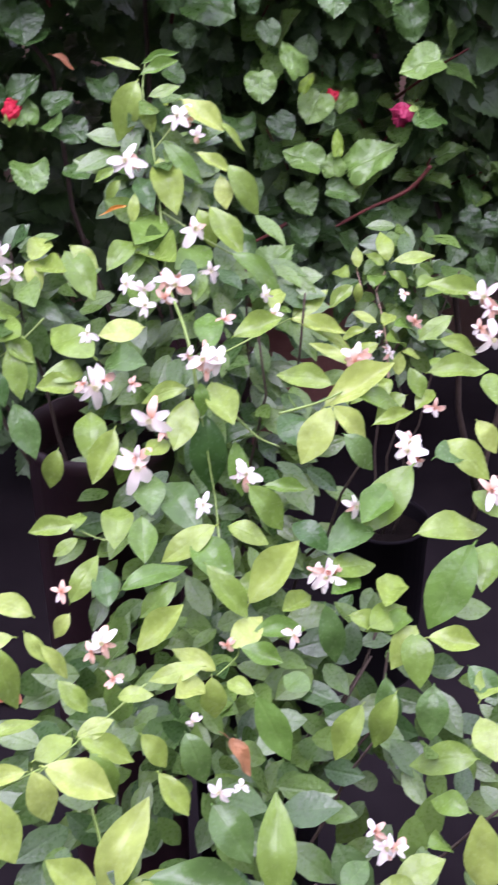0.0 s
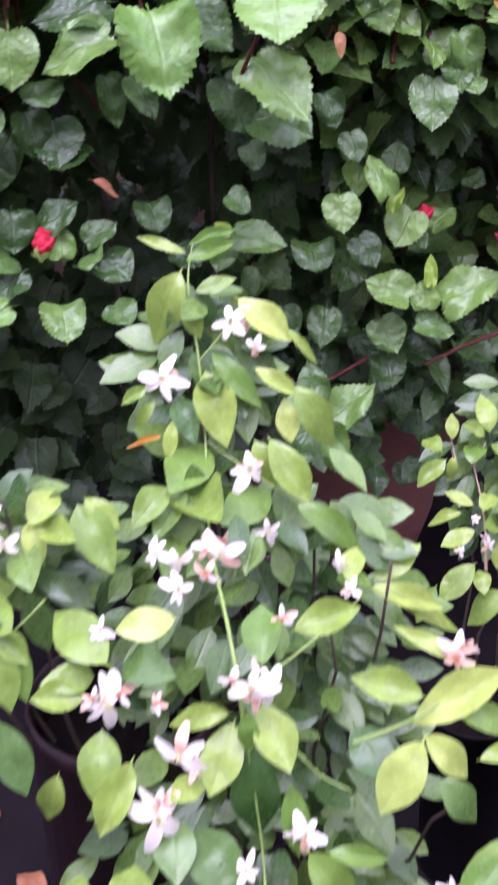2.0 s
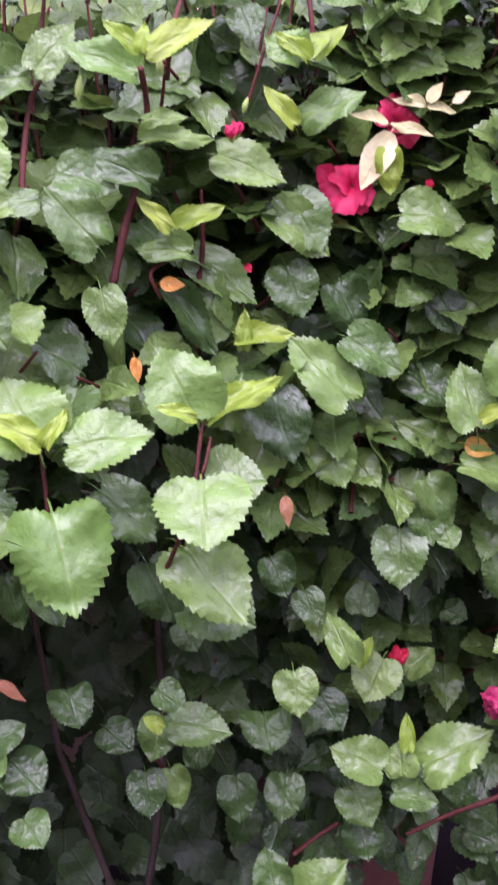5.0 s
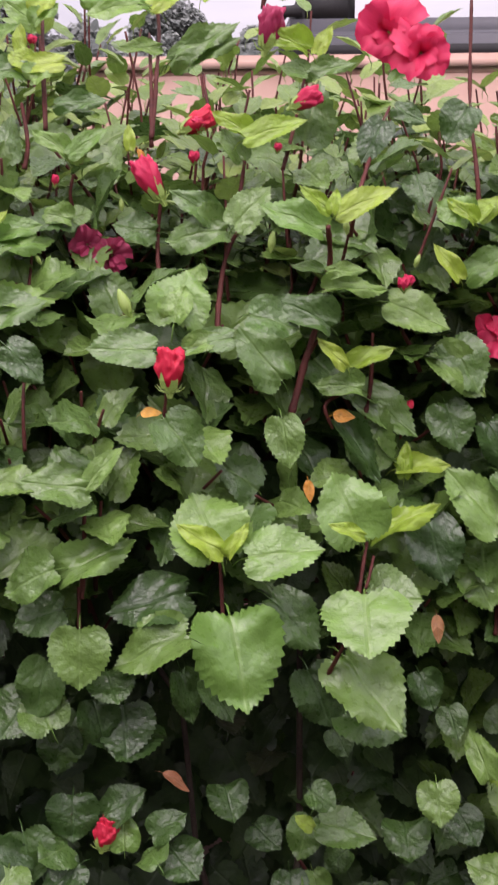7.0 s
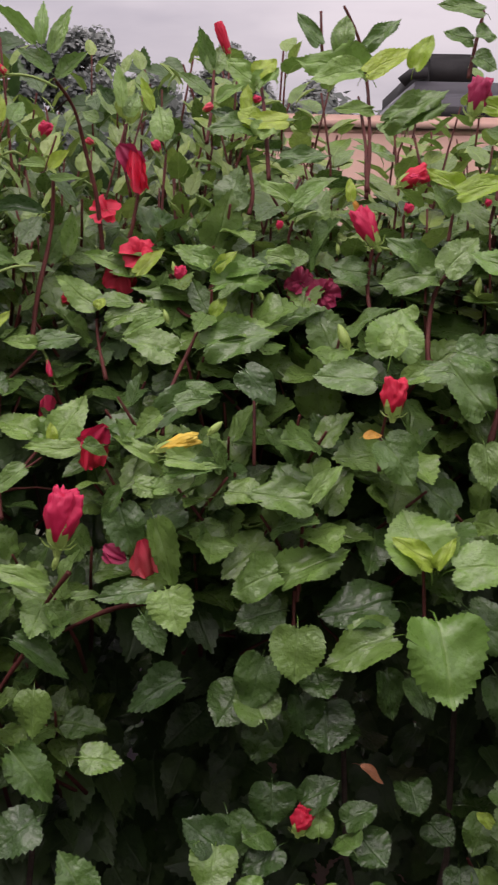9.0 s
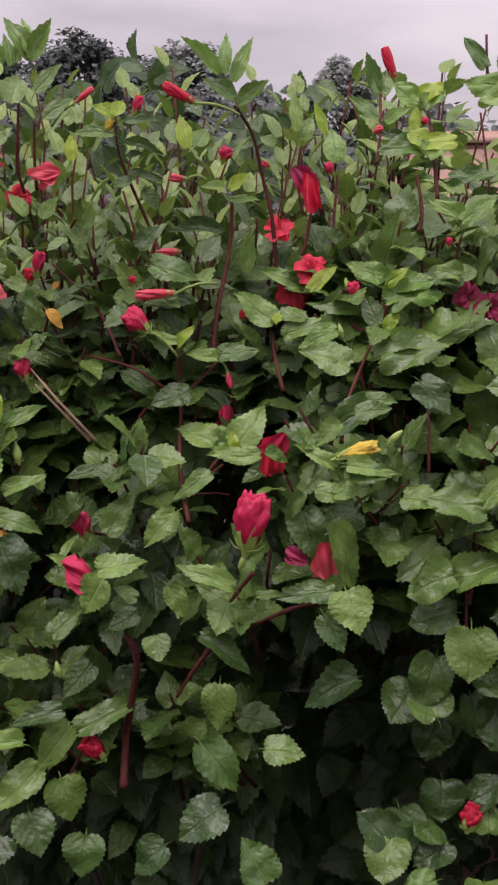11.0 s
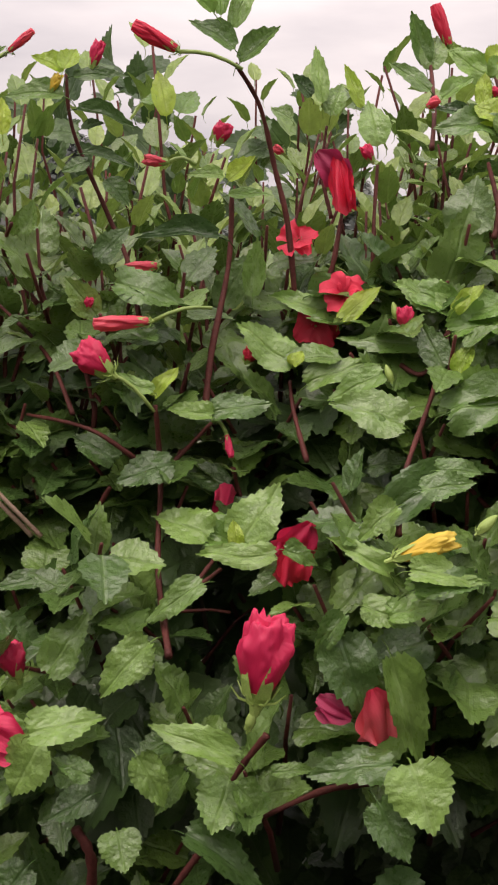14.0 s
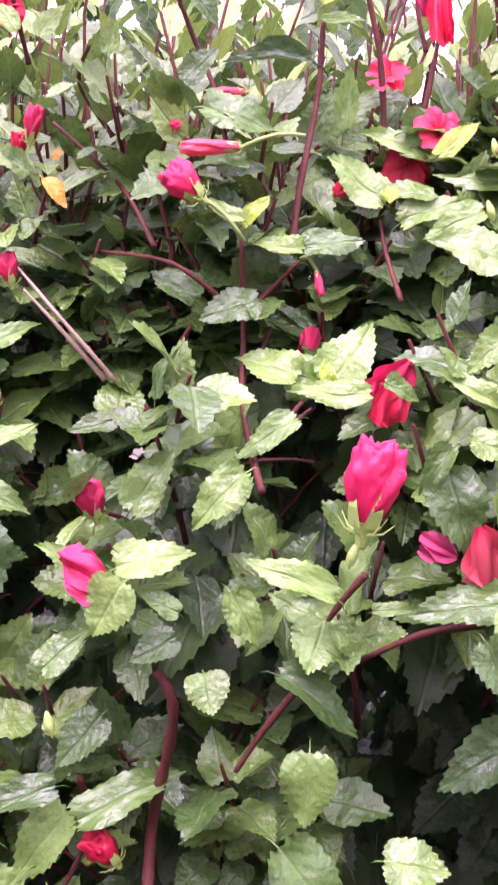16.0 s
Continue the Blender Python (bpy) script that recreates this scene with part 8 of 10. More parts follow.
leaf(JAS[0], "jas", (0.054, 0.462, 0.849), (0.044, -0.018, -0.022), (0.05, -0.73, 0.68), 0.0528, 0.74, 3)
leaf(JAS[0], "jas", (0.039, 0.486, 0.846), (-0.033, -0.034, -0.000), (0.33, -0.32, 0.89), 0.0472, 1.12, 0)
leaf(JAS[1], "jasyoung", (-0.111, 0.428, 0.868), (0.017, 0.027, 0.013), (0.13, -0.48, 0.86), 0.0342, 1.10, 1)
leaf(JAS[1], "jasyoung", (-0.109, 0.443, 0.860), (0.026, -0.024, -0.002), (-0.33, -0.42, 0.84), 0.0349, 1.08, 2)
leaf(JAS[1], "jasyoung", (-0.111, 0.439, 0.864), (0.003, -0.025, -0.012), (-0.03, -0.43, 0.90), 0.0274, 1.06, 3)
leaf(JAS[0], "jas", (-0.079, 0.454, 0.868), (0.021, -0.012, -0.016), (0.09, -0.74, 0.67), 0.0288, 1.03, 0)
leaf(JAS[0], "jas", (-0.084, 0.455, 0.863), (0.019, -0.039, -0.019), (-0.12, -0.48, 0.87), 0.0475, 1.06, 1)
leaf(JAS[1], "jas", (-0.172, 0.439, 0.874), (-0.016, 0.032, 0.031), (0.05, -0.68, 0.73), 0.0472, 1.06, 2)
leaf(JAS[1], "jas", (-0.173, 0.448, 0.882), (0.025, 0.003, 0.009), (-0.17, -0.72, 0.67), 0.0266, 0.94, 3)
leaf(JAS[1], "jas", (-0.180, 0.426, 0.870), (0.012, 0.025, -0.001), (0.39, -0.16, 0.91), 0.0276, 1.20, 0)
leaf(JAS[1], "jas", (-0.175, 0.439, 0.841), (-0.015, -0.038, 0.002), (0.37, -0.09, 0.93), 0.0409, 1.21, 1)
leaf(JAS[1], "jas", (-0.160, 0.408, 0.848), (0.017, 0.031, 0.006), (0.27, -0.32, 0.91), 0.0356, 1.16, 2)
leaf(JAS[1], "jas", (-0.157, 0.408, 0.834), (0.035, 0.008, 0.004), (0.06, -0.64, 0.77), 0.0362, 1.14, 3)
leaf(JAS[1], "jas", (-0.123, 0.382, 0.824), (-0.035, 0.041, -0.002), (-0.37, -0.29, 0.88), 0.0539, 1.07, 0)
leaf(JAS[1], "jas", (-0.149, 0.417, 0.825), (-0.022, -0.035, -0.012), (0.19, -0.42, 0.89), 0.0426, 1.16, 1)
leaf(JAS[1], "jas", (-0.185, 0.430, 0.821), (0.021, -0.064, -0.010), (-0.11, -0.19, 0.97), 0.0683, 1.08, 2)
leaf(JAS[1], "jas", (-0.131, 0.398, 0.810), (0.012, -0.033, -0.014), (-0.07, -0.40, 0.91), 0.0378, 1.08, 3)
leaf(JAS[1], "jas", (-0.133, 0.386, 0.814), (0.006, -0.022, -0.036), (0.07, -0.85, 0.53), 0.0421, 0.87, 0)
leaf(JAS[1], "jasdark", (-0.155, 0.367, 0.793), (0.006, -0.025, -0.041), (0.08, -0.85, 0.52), 0.0480, 0.76, 1)
leaf(JAS[1], "jasdark", (-0.168, 0.357, 0.773), (-0.005, -0.029, -0.020), (0.05, -0.58, 0.81), 0.0356, 1.13, 2)
leaf(JAS[1], "jas", (-0.186, 0.344, 0.776), (-0.003, -0.027, -0.046), (0.05, -0.86, 0.50), 0.0529, 0.75, 3)
leaf(JAS[1], "jasdark", (-0.133, 0.356, 0.780), (0.014, -0.024, -0.037), (0.13, -0.82, 0.56), 0.0462, 0.96, 0)
leaf(JAS[1], "jasdark", (-0.149, 0.380, 0.798), (0.009, -0.021, -0.019), (0.05, -0.66, 0.75), 0.0300, 1.09, 1)
leaf(JAS[1], "jas", (-0.136, 0.395, 0.819), (0.020, -0.013, -0.019), (0.15, -0.73, 0.67), 0.0308, 1.07, 2)
leaf(JAS[1], "jasdark", (-0.202, 0.365, 0.795), (0.024, 0.022, -0.003), (0.42, -0.37, 0.83), 0.0326, 1.25, 3)
leaf(JAS[0], "jas", (-0.069, 0.367, 0.809), (-0.032, 0.040, 0.012), (-0.20, -0.43, 0.88), 0.0531, 1.08, 0)
leaf(JAS[0], "jasdark", (-0.060, 0.383, 0.796), (0.022, -0.030, 0.018), (-0.70, -0.09, 0.71), 0.0415, 1.18, 1)
leaf(JAS[0], "jas", (-0.083, 0.367, 0.786), (-0.032, -0.002, 0.001), (0.06, -0.61, 0.79), 0.0325, 1.13, 2)
leaf(JAS[0], "jas", (-0.078, 0.379, 0.790), (-0.022, -0.015, 0.014), (0.67, -0.36, 0.65), 0.0299, 1.23, 3)
leaf(JAS[0], "jasyoung", (-0.028, 0.389, 0.821), (-0.035, -0.008, 0.001), (0.15, -0.60, 0.78), 0.0364, 1.13, 0)
leaf(JAS[0], "jas", (0.019, 0.344, 0.819), (0.003, 0.034, 0.022), (-0.09, -0.53, 0.84), 0.0406, 1.09, 1)
leaf(JAS[0], "jas", (0.043, 0.387, 0.808), (0.040, 0.002, 0.011), (-0.17, -0.63, 0.76), 0.0420, 0.99, 2)
leaf(JAS[0], "jas", (-0.001, 0.337, 0.791), (-0.036, 0.002, -0.003), (-0.10, -0.61, 0.79), 0.0363, 0.77, 3)
leaf(JAS[0], "jasyoung", (0.002, 0.342, 0.779), (-0.017, -0.030, -0.026), (-0.09, -0.62, 0.78), 0.0434, 1.11, 0)
leaf(JAS[0], "jas", (0.009, 0.330, 0.798), (0.000, -0.013, -0.022), (-0.08, -0.86, 0.51), 0.0253, 0.94, 1)
leaf(JAS[0], "jas", (0.019, 0.341, 0.792), (0.012, -0.035, -0.021), (-0.12, -0.53, 0.84), 0.0425, 1.13, 2)
leaf(JAS[0], "jasdark", (0.013, 0.333, 0.768), (-0.002, -0.030, -0.052), (-0.11, -0.86, 0.51), 0.0601, 0.94, 3)
leaf(JAS[0], "jas", (-0.017, 0.333, 0.748), (-0.019, -0.019, 0.003), (0.37, -0.25, 0.90), 0.0274, 1.18, 0)
leaf(JAS[0], "jas", (-0.075, 0.358, 0.766), (-0.003, -0.039, -0.018), (-0.01, -0.42, 0.91), 0.0428, 1.14, 1)
leaf(JAS[0], "jas", (-0.058, 0.335, 0.762), (-0.020, -0.020, -0.037), (-0.21, -0.81, 0.55), 0.0461, 0.88, 2)
leaf(JAS[0], "jas", (-0.048, 0.322, 0.744), (-0.014, -0.009, -0.018), (-0.26, -0.77, 0.59), 0.0249, 0.97, 3)
leaf(JAS[0], "jasdark", (-0.036, 0.325, 0.726), (0.000, -0.039, -0.011), (-0.05, -0.27, 0.96), 0.0409, 1.18, 0)
leaf(JAS[0], "jasdark", (-0.023, 0.325, 0.715), (0.020, -0.046, -0.008), (-0.22, -0.26, 0.94), 0.0513, 1.18, 1)
leaf(JAS[2], "jas", (-0.095, 0.276, 0.717), (-0.033, 0.001, -0.005), (-0.13, -0.56, 0.82), 0.0337, 0.97, 2)
leaf(JAS[2], "jas", (-0.095, 0.277, 0.711), (0.006, 0.021, 0.009), (0.04, -0.39, 0.92), 0.0233, 1.19, 3)
leaf(JAS[2], "jas", (-0.093, 0.262, 0.713), (-0.019, -0.004, -0.010), (-0.26, -0.63, 0.73), 0.0221, 0.98, 0)
leaf(JAS[0], "jas", (-0.059, 0.305, 0.710), (-0.007, -0.038, -0.002), (0.07, -0.07, 0.99), 0.0389, 1.22, 1)
leaf(JAS[0], "jas", (-0.044, 0.286, 0.711), (-0.001, -0.030, -0.023), (-0.05, -0.60, 0.80), 0.0376, 1.15, 2)
leaf(JAS[1], "jas", (-0.103, 0.354, 0.737), (-0.011, -0.014, -0.026), (-0.15, -0.84, 0.52), 0.0320, 1.04, 3)
leaf(JAS[0], "jas", (0.033, 0.318, 0.751), (0.002, -0.022, -0.037), (-0.09, -0.86, 0.51), 0.0430, 0.75, 0)
leaf(JAS[0], "jas", (0.039, 0.286, 0.730), (0.025, -0.020, -0.029), (0.11, -0.78, 0.62), 0.0433, 1.01, 1)
leaf(JAS[0], "jas", (0.050, 0.287, 0.728), (0.033, -0.006, -0.004), (-0.01, -0.58, 0.81), 0.0340, 0.70, 2)
leaf(JAS[2], "jas", (0.021, 0.276, 0.702), (0.025, -0.018, -0.000), (-0.30, -0.41, 0.86), 0.0305, 1.17, 3)
leaf(JAS[2], "jasyoung", (0.010, 0.272, 0.706), (-0.043, -0.008, -0.021), (-0.27, -0.59, 0.76), 0.0489, 0.89, 0)
leaf(JAS[2], "jas", (-0.007, 0.272, 0.697), (0.024, -0.038, -0.011), (-0.18, -0.38, 0.91), 0.0462, 1.19, 1)
leaf(JAS[2], "jasyoung", (0.029, 0.230, 0.662), (0.042, 0.018, 0.039), (-0.34, -0.65, 0.68), 0.0601, 0.91, 2)
leaf(JAS[2], "jas", (-0.065, 0.236, 0.682), (0.046, 0.006, 0.019), (-0.24, -0.57, 0.78), 0.0501, 0.69, 3)
leaf(JAS[2], "jas", (-0.102, 0.224, 0.684), (0.022, 0.015, 0.029), (-0.27, -0.76, 0.59), 0.0395, 0.86, 0)
leaf(JAS[2], "jasdark", (-0.075, 0.213, 0.685), (-0.002, 0.024, 0.022), (-0.01, -0.67, 0.74), 0.0328, 1.15, 1)
leaf(JAS[2], "jas", (-0.001, 0.238, 0.695), (0.026, -0.024, -0.035), (0.13, -0.78, 0.62), 0.0498, 0.77, 2)
leaf(JAS[2], "jas", (0.088, 0.233, 0.680), (0.038, 0.002, 0.010), (-0.20, -0.52, 0.83), 0.0392, 1.09, 3)
leaf(JAS[0], "jasyoung", (0.105, 0.457, 0.790), (0.032, 0.009, 0.020), (-0.26, -0.66, 0.70), 0.0391, 0.92, 0)
leaf(JAS[0], "jasyoung", (0.083, 0.430, 0.809), (0.009, 0.023, 0.015), (-0.09, -0.52, 0.85), 0.0286, 1.07, 1)
leaf(JAS[0], "jasyoung", (0.100, 0.443, 0.794), (0.046, -0.012, -0.013), (0.02, -0.68, 0.74), 0.0491, 0.63, 2)
leaf(JAS[0], "jasyoung", (0.102, 0.441, 0.795), (0.061, -0.019, -0.021), (0.03, -0.69, 0.72), 0.0676, 0.45, 3)
leaf(JAS[0], "jasyoung", (0.152, 0.394, 0.768), (-0.042, 0.016, 0.020), (0.06, -0.71, 0.70), 0.0493, 0.45, 0)
leaf(JAS[0], "jas", (0.118, 0.360, 0.772), (-0.041, 0.011, 0.012), (0.03, -0.66, 0.75), 0.0442, 0.95, 1)
leaf(JAS[0], "jasyoung", (0.112, 0.358, 0.753), (0.060, 0.010, 0.028), (-0.25, -0.61, 0.75), 0.0670, 0.75, 2)
leaf(JAS[0], "jas", (0.137, 0.351, 0.765), (0.039, -0.007, -0.004), (-0.02, -0.62, 0.79), 0.0401, 0.94, 3)
leaf(JAS[0], "jasyoung", (0.110, 0.325, 0.770), (-0.028, -0.019, -0.037), (-0.33, -0.72, 0.62), 0.0501, 1.05, 0)
leaf(JAS[0], "jasyoung", (0.114, 0.334, 0.766), (0.026, -0.016, -0.023), (0.07, -0.77, 0.64), 0.0384, 0.96, 1)
leaf(JAS[0], "jas", (0.145, 0.326, 0.751), (0.032, 0.001, 0.007), (-0.17, -0.57, 0.80), 0.0326, 0.76, 2)
leaf(JAS[0], "jasdark", (0.118, 0.311, 0.753), (0.024, -0.017, -0.022), (0.05, -0.76, 0.64), 0.0362, 1.12, 3)
leaf(JAS[2], "jas", (0.163, 0.277, 0.740), (-0.044, -0.021, -0.043), (-0.36, -0.64, 0.68), 0.0648, 0.98, 0)
leaf(JAS[2], "jasdark", (0.129, 0.267, 0.699), (-0.034, -0.033, 0.010), (0.38, -0.12, 0.92), 0.0488, 1.12, 1)
leaf(JAS[2], "jas", (0.142, 0.230, 0.673), (-0.018, -0.034, -0.003), (0.04, -0.11, 0.99), 0.0387, 1.20, 2)
leaf(JAS[2], "jasyoung", (-0.129, 0.215, 0.683), (-0.032, 0.013, 0.016), (0.16, -0.58, 0.80), 0.0381, 0.88, 3)
leaf(JAS[2], "jasyoung", (-0.143, 0.198, 0.679), (-0.039, 0.000, -0.006), (-0.14, -0.52, 0.84), 0.0397, 0.83, 0)
leaf(JAS[2], "jas", (-0.198, 0.178, 0.655), (0.010, 0.017, 0.030), (-0.09, -0.86, 0.51), 0.0355, 1.02, 1)
leaf(JAS[2], "jas", (-0.162, 0.176, 0.674), (-0.028, -0.005, -0.013), (-0.26, -0.58, 0.77), 0.0308, 0.94, 2)
leaf(JAS[2], "jas", (-0.161, 0.186, 0.685), (0.022, -0.026, -0.040), (0.22, -0.76, 0.61), 0.0523, 0.83, 3)
leaf(JAS[2], "jasyoung", (-0.135, 0.202, 0.679), (0.014, -0.013, -0.019), (0.22, -0.72, 0.65), 0.0267, 0.83, 0)
leaf(JAS[2], "jasyoung", (-0.124, 0.192, 0.674), (0.018, -0.014, -0.020), (0.22, -0.70, 0.68), 0.0304, 0.72, 1)
leaf(JAS[2], "jasyoung", (-0.058, 0.184, 0.666), (0.036, 0.012, 0.027), (-0.32, -0.63, 0.71), 0.0465, 0.87, 2)
leaf(JAS[2], "jasyoung", (-0.103, 0.211, 0.684), (-0.013, -0.009, -0.011), (-0.17, -0.66, 0.73), 0.0195, 1.15, 3)
leaf(JAS[2], "jasyoung", (0.011, 0.195, 0.650), (0.026, 0.023, 0.010), (0.01, -0.42, 0.91), 0.0362, 1.16, 0)
leaf(JAS[2], "jas", (0.029, 0.207, 0.654), (0.039, -0.002, 0.003), (-0.10, -0.50, 0.86), 0.0389, 0.89, 1)
leaf(JAS[2], "jas", (0.017, 0.193, 0.651), (0.029, -0.009, -0.011), (0.11, -0.57, 0.81), 0.0324, 1.05, 2)
leaf(JAS[2], "jasyoung", (-0.004, 0.175, 0.648), (-0.026, 0.013, 0.017), (0.18, -0.64, 0.75), 0.0339, 0.77, 3)
leaf(JAS[2], "jasyoung", (-0.016, 0.146, 0.678), (-0.038, 0.000, -0.006), (-0.15, -0.49, 0.86), 0.0382, 0.74, 0)
leaf(JAS[2], "jasyoung", (0.003, 0.169, 0.642), (0.015, -0.014, 0.003), (-0.40, -0.23, 0.89), 0.0213, 1.21, 1)
leaf(JAS[2], "jasyoung", (-0.016, 0.148, 0.662), (-0.022, -0.022, 0.007), (0.40, -0.10, 0.91), 0.0318, 1.22, 2)
leaf(JAS[2], "jasyoung", (-0.010, 0.149, 0.665), (-0.000, -0.016, -0.028), (-0.09, -0.86, 0.51), 0.0323, 1.11, 3)
leaf(JAS[2], "jasyoung", (-0.103, 0.101, 0.670), (0.024, 0.003, 0.009), (-0.25, -0.51, 0.82), 0.0254, 1.05, 0)
leaf(JAS[2], "jasyoung", (-0.101, 0.097, 0.671), (0.034, -0.010, -0.011), (0.12, -0.51, 0.85), 0.0374, 0.89, 1)
leaf(JAS[2], "jasyoung", (-0.159, 0.123, 0.656), (-0.017, 0.013, 0.019), (0.26, -0.67, 0.69), 0.0285, 0.72, 2)
leaf(JAS[2], "jasyoung", (-0.160, 0.120, 0.661), (0.030, 0.003, 0.011), (-0.24, -0.52, 0.82), 0.0317, 0.65, 3)
leaf(JAS[2], "jasyoung", (-0.130, 0.087, 0.668), (0.025, 0.016, 0.001), (0.18, -0.37, 0.91), 0.0296, 1.24, 0)
leaf(JAS[2], "jasyoung", (-0.134, 0.060, 0.685), (-0.029, 0.001, -0.004), (-0.14, -0.46, 0.88), 0.0288, 0.87, 1)
leaf(JAS[2], "jasyoung", (-0.124, 0.075, 0.673), (0.041, -0.015, -0.018), (0.17, -0.52, 0.83), 0.0476, 1.02, 2)
leaf(JAS[2], "jasyoung", (-0.129, 0.049, 0.695), (0.009, -0.018, -0.028), (0.17, -0.81, 0.56), 0.0347, 1.07, 3)
leaf(JAS[2], "jasyoung", (-0.158, 0.039, 0.690), (0.016, -0.022, -0.035), (0.24, -0.76, 0.60), 0.0446, 1.10, 0)
leaf(JAS[2], "jasyoung", (-0.166, 0.065, 0.666), (-0.021, -0.019, -0.001), (0.24, -0.29, 0.93), 0.0285, 1.33, 1)
leaf(JAS[2], "jasyoung", (-0.182, 0.090, 0.661), (-0.019, 0.023, -0.000), (-0.21, -0.16, 0.96), 0.0293, 1.14, 2)
leaf(JAS[2], "jasyoung", (-0.186, 0.088, 0.655), (-0.012, -0.025, 0.003), (0.31, -0.02, 0.95), 0.0282, 1.38, 3)
leaf(JAS[2], "jas", (-0.177, 0.048, 0.661), (0.001, -0.015, -0.026), (0.10, -0.85, 0.51), 0.0301, 1.04, 0)
leaf(JAS[2], "jasyoung", (-0.096, 0.031, 0.601), (0.029, 0.026, 0.050), (-0.31, -0.75, 0.58), 0.0639, 0.81, 1)
leaf(JAS[2], "jasyoung", (-0.099, 0.018, 0.617), (-0.028, 0.015, 0.020), (0.26, -0.57, 0.78), 0.0382, 1.08, 2)
leaf(JAS[2], "jas", (-0.095, 0.086, 0.669), (0.015, -0.020, -0.030), (0.19, -0.78, 0.60), 0.0391, 1.01, 3)
leaf(JAS[2], "jas", (0.014, 0.104, 0.683), (0.019, -0.024, -0.037), (0.10, -0.81, 0.57), 0.0481, 0.84, 0)
leaf(JAS[2], "jas", (-0.062, 0.096, 0.670), (0.016, -0.013, -0.019), (0.22, -0.71, 0.67), 0.0277, 1.09, 1)
leaf(JAS[2], "jas", (-0.054, 0.073, 0.658), (0.016, -0.016, -0.024), (0.20, -0.75, 0.63), 0.0329, 0.90, 2)
leaf(JAS[2], "jasdark", (-0.034, 0.096, 0.667), (0.011, -0.024, -0.022), (0.03, -0.67, 0.75), 0.0340, 1.18, 3)
leaf(JAS[2], "brownleaf", (-0.008, 0.074, 0.678), (0.012, -0.010, -0.022), (0.48, -0.58, 0.60), 0.0290, 0.60, 1)
leaf(JAS[2], "jas", (0.002, -0.037, 0.659), (0.004, 0.029, 0.049), (-0.16, -0.85, 0.51), 0.0568, 0.76, 1)
leaf(JAS[2], "jasdark", (-0.067, 0.017, 0.628), (0.062, -0.012, -0.009), (0.05, -0.42, 0.90), 0.0641, 0.78, 2)
leaf(JAS[2], "jasyoung", (-0.090, 0.029, 0.602), (0.059, 0.004, 0.017), (-0.23, -0.42, 0.88), 0.0619, 0.45, 3)
leaf(JAS[2], "jas", (0.111, 0.188, 0.661), (0.035, 0.023, -0.000), (0.20, -0.30, 0.93), 0.0419, 1.10, 0)
leaf(JAS[2], "jas", (0.082, 0.095, 0.674), (-0.024, -0.016, -0.031), (-0.40, -0.65, 0.64), 0.0419, 0.89, 1)
leaf(JAS[2], "jasdark", (0.109, 0.135, 0.660), (-0.002, -0.019, -0.033), (-0.23, -0.83, 0.50), 0.0380, 0.85, 2)
leaf(JAS[2], "jasyoung", (0.146, 0.189, 0.657), (-0.023, -0.022, -0.011), (-0.07, -0.38, 0.92), 0.0332, 1.14, 3)
leaf(JAS[2], "jasdark", (0.058, 0.146, 0.646), (-0.015, 0.021, -0.001), (-0.35, -0.20, 0.91), 0.0262, 1.26, 0)
leaf(JAS[2], "jasdark", (0.082, 0.206, 0.671), (0.005, -0.023, -0.038), (-0.09, -0.86, 0.51), 0.0452, 0.84, 1)
leaf(JAS[2], "jas", (0.114, 0.235, 0.671), (-0.027, -0.022, 0.003), (0.29, -0.21, 0.93), 0.0346, 1.12, 2)
leaf(JAS[2], "jas", (0.101, 0.016, 0.591), (-0.030, -0.015, 0.012), (0.43, -0.17, 0.89), 0.0359, 1.08, 3)
leaf(JAS[2], "jasdark", (0.045, -0.012, 0.632), (0.020, 0.016, 0.003), (0.06, -0.25, 0.97), 0.0259, 1.20, 0)
leaf(JAS[2], "jasdark", (-0.025, 0.033, 0.666), (0.019, -0.031, -0.015), (-0.05, -0.45, 0.89), 0.0394, 1.26, 1)
leaf(JAS[2], "jas", (-0.113, 0.145, 0.680), (0.017, -0.013, -0.019), (0.23, -0.70, 0.68), 0.0289, 0.97, 2)
leaf(JAS[2], "jas", (-0.075, 0.106, 0.695), (0.017, -0.008, 0.009), (-0.56, -0.34, 0.75), 0.0209, 1.10, 3)
leaf(JAS[2], "jas", (-0.024, 0.235, 0.684), (-0.030, -0.009, -0.021), (-0.31, -0.63, 0.72), 0.0377, 0.92, 0)
leaf(JAS[2], "jas", (0.050, 0.255, 0.663), (-0.028, -0.013, 0.007), (0.38, -0.36, 0.85), 0.0318, 1.12, 1)
leaf(JAS[2], "jas", (0.077, 0.238, 0.657), (-0.025, -0.018, 0.001), (0.24, -0.28, 0.93), 0.0310, 1.14, 2)
leaf(JAS[0], "jasdark", (0.074, 0.291, 0.688), (0.021, -0.026, -0.000), (-0.36, -0.29, 0.89), 0.0330, 1.23, 3)
leaf(JAS[0], "jasdark", (0.079, 0.373, 0.742), (0.015, -0.039, -0.011), (-0.24, -0.34, 0.91), 0.0429, 1.18, 0)
leaf(JAS[2], "jas", (-0.181, 0.028, 0.616), (0.030, -0.001, 0.004), (-0.13, -0.41, 0.90), 0.0306, 0.62, 1)
leaf(JAS[2], "jas", (-0.197, 0.063, 0.608), (0.007, 0.015, 0.012), (-0.01, -0.61, 0.79), 0.0210, 1.27, 2)
leaf(JAS[3], "jasyoung", (0.292, 0.825, 0.686), (-0.004, 0.018, 0.033), (-0.10, -0.88, 0.46), 0.0378, 1.04, 3)
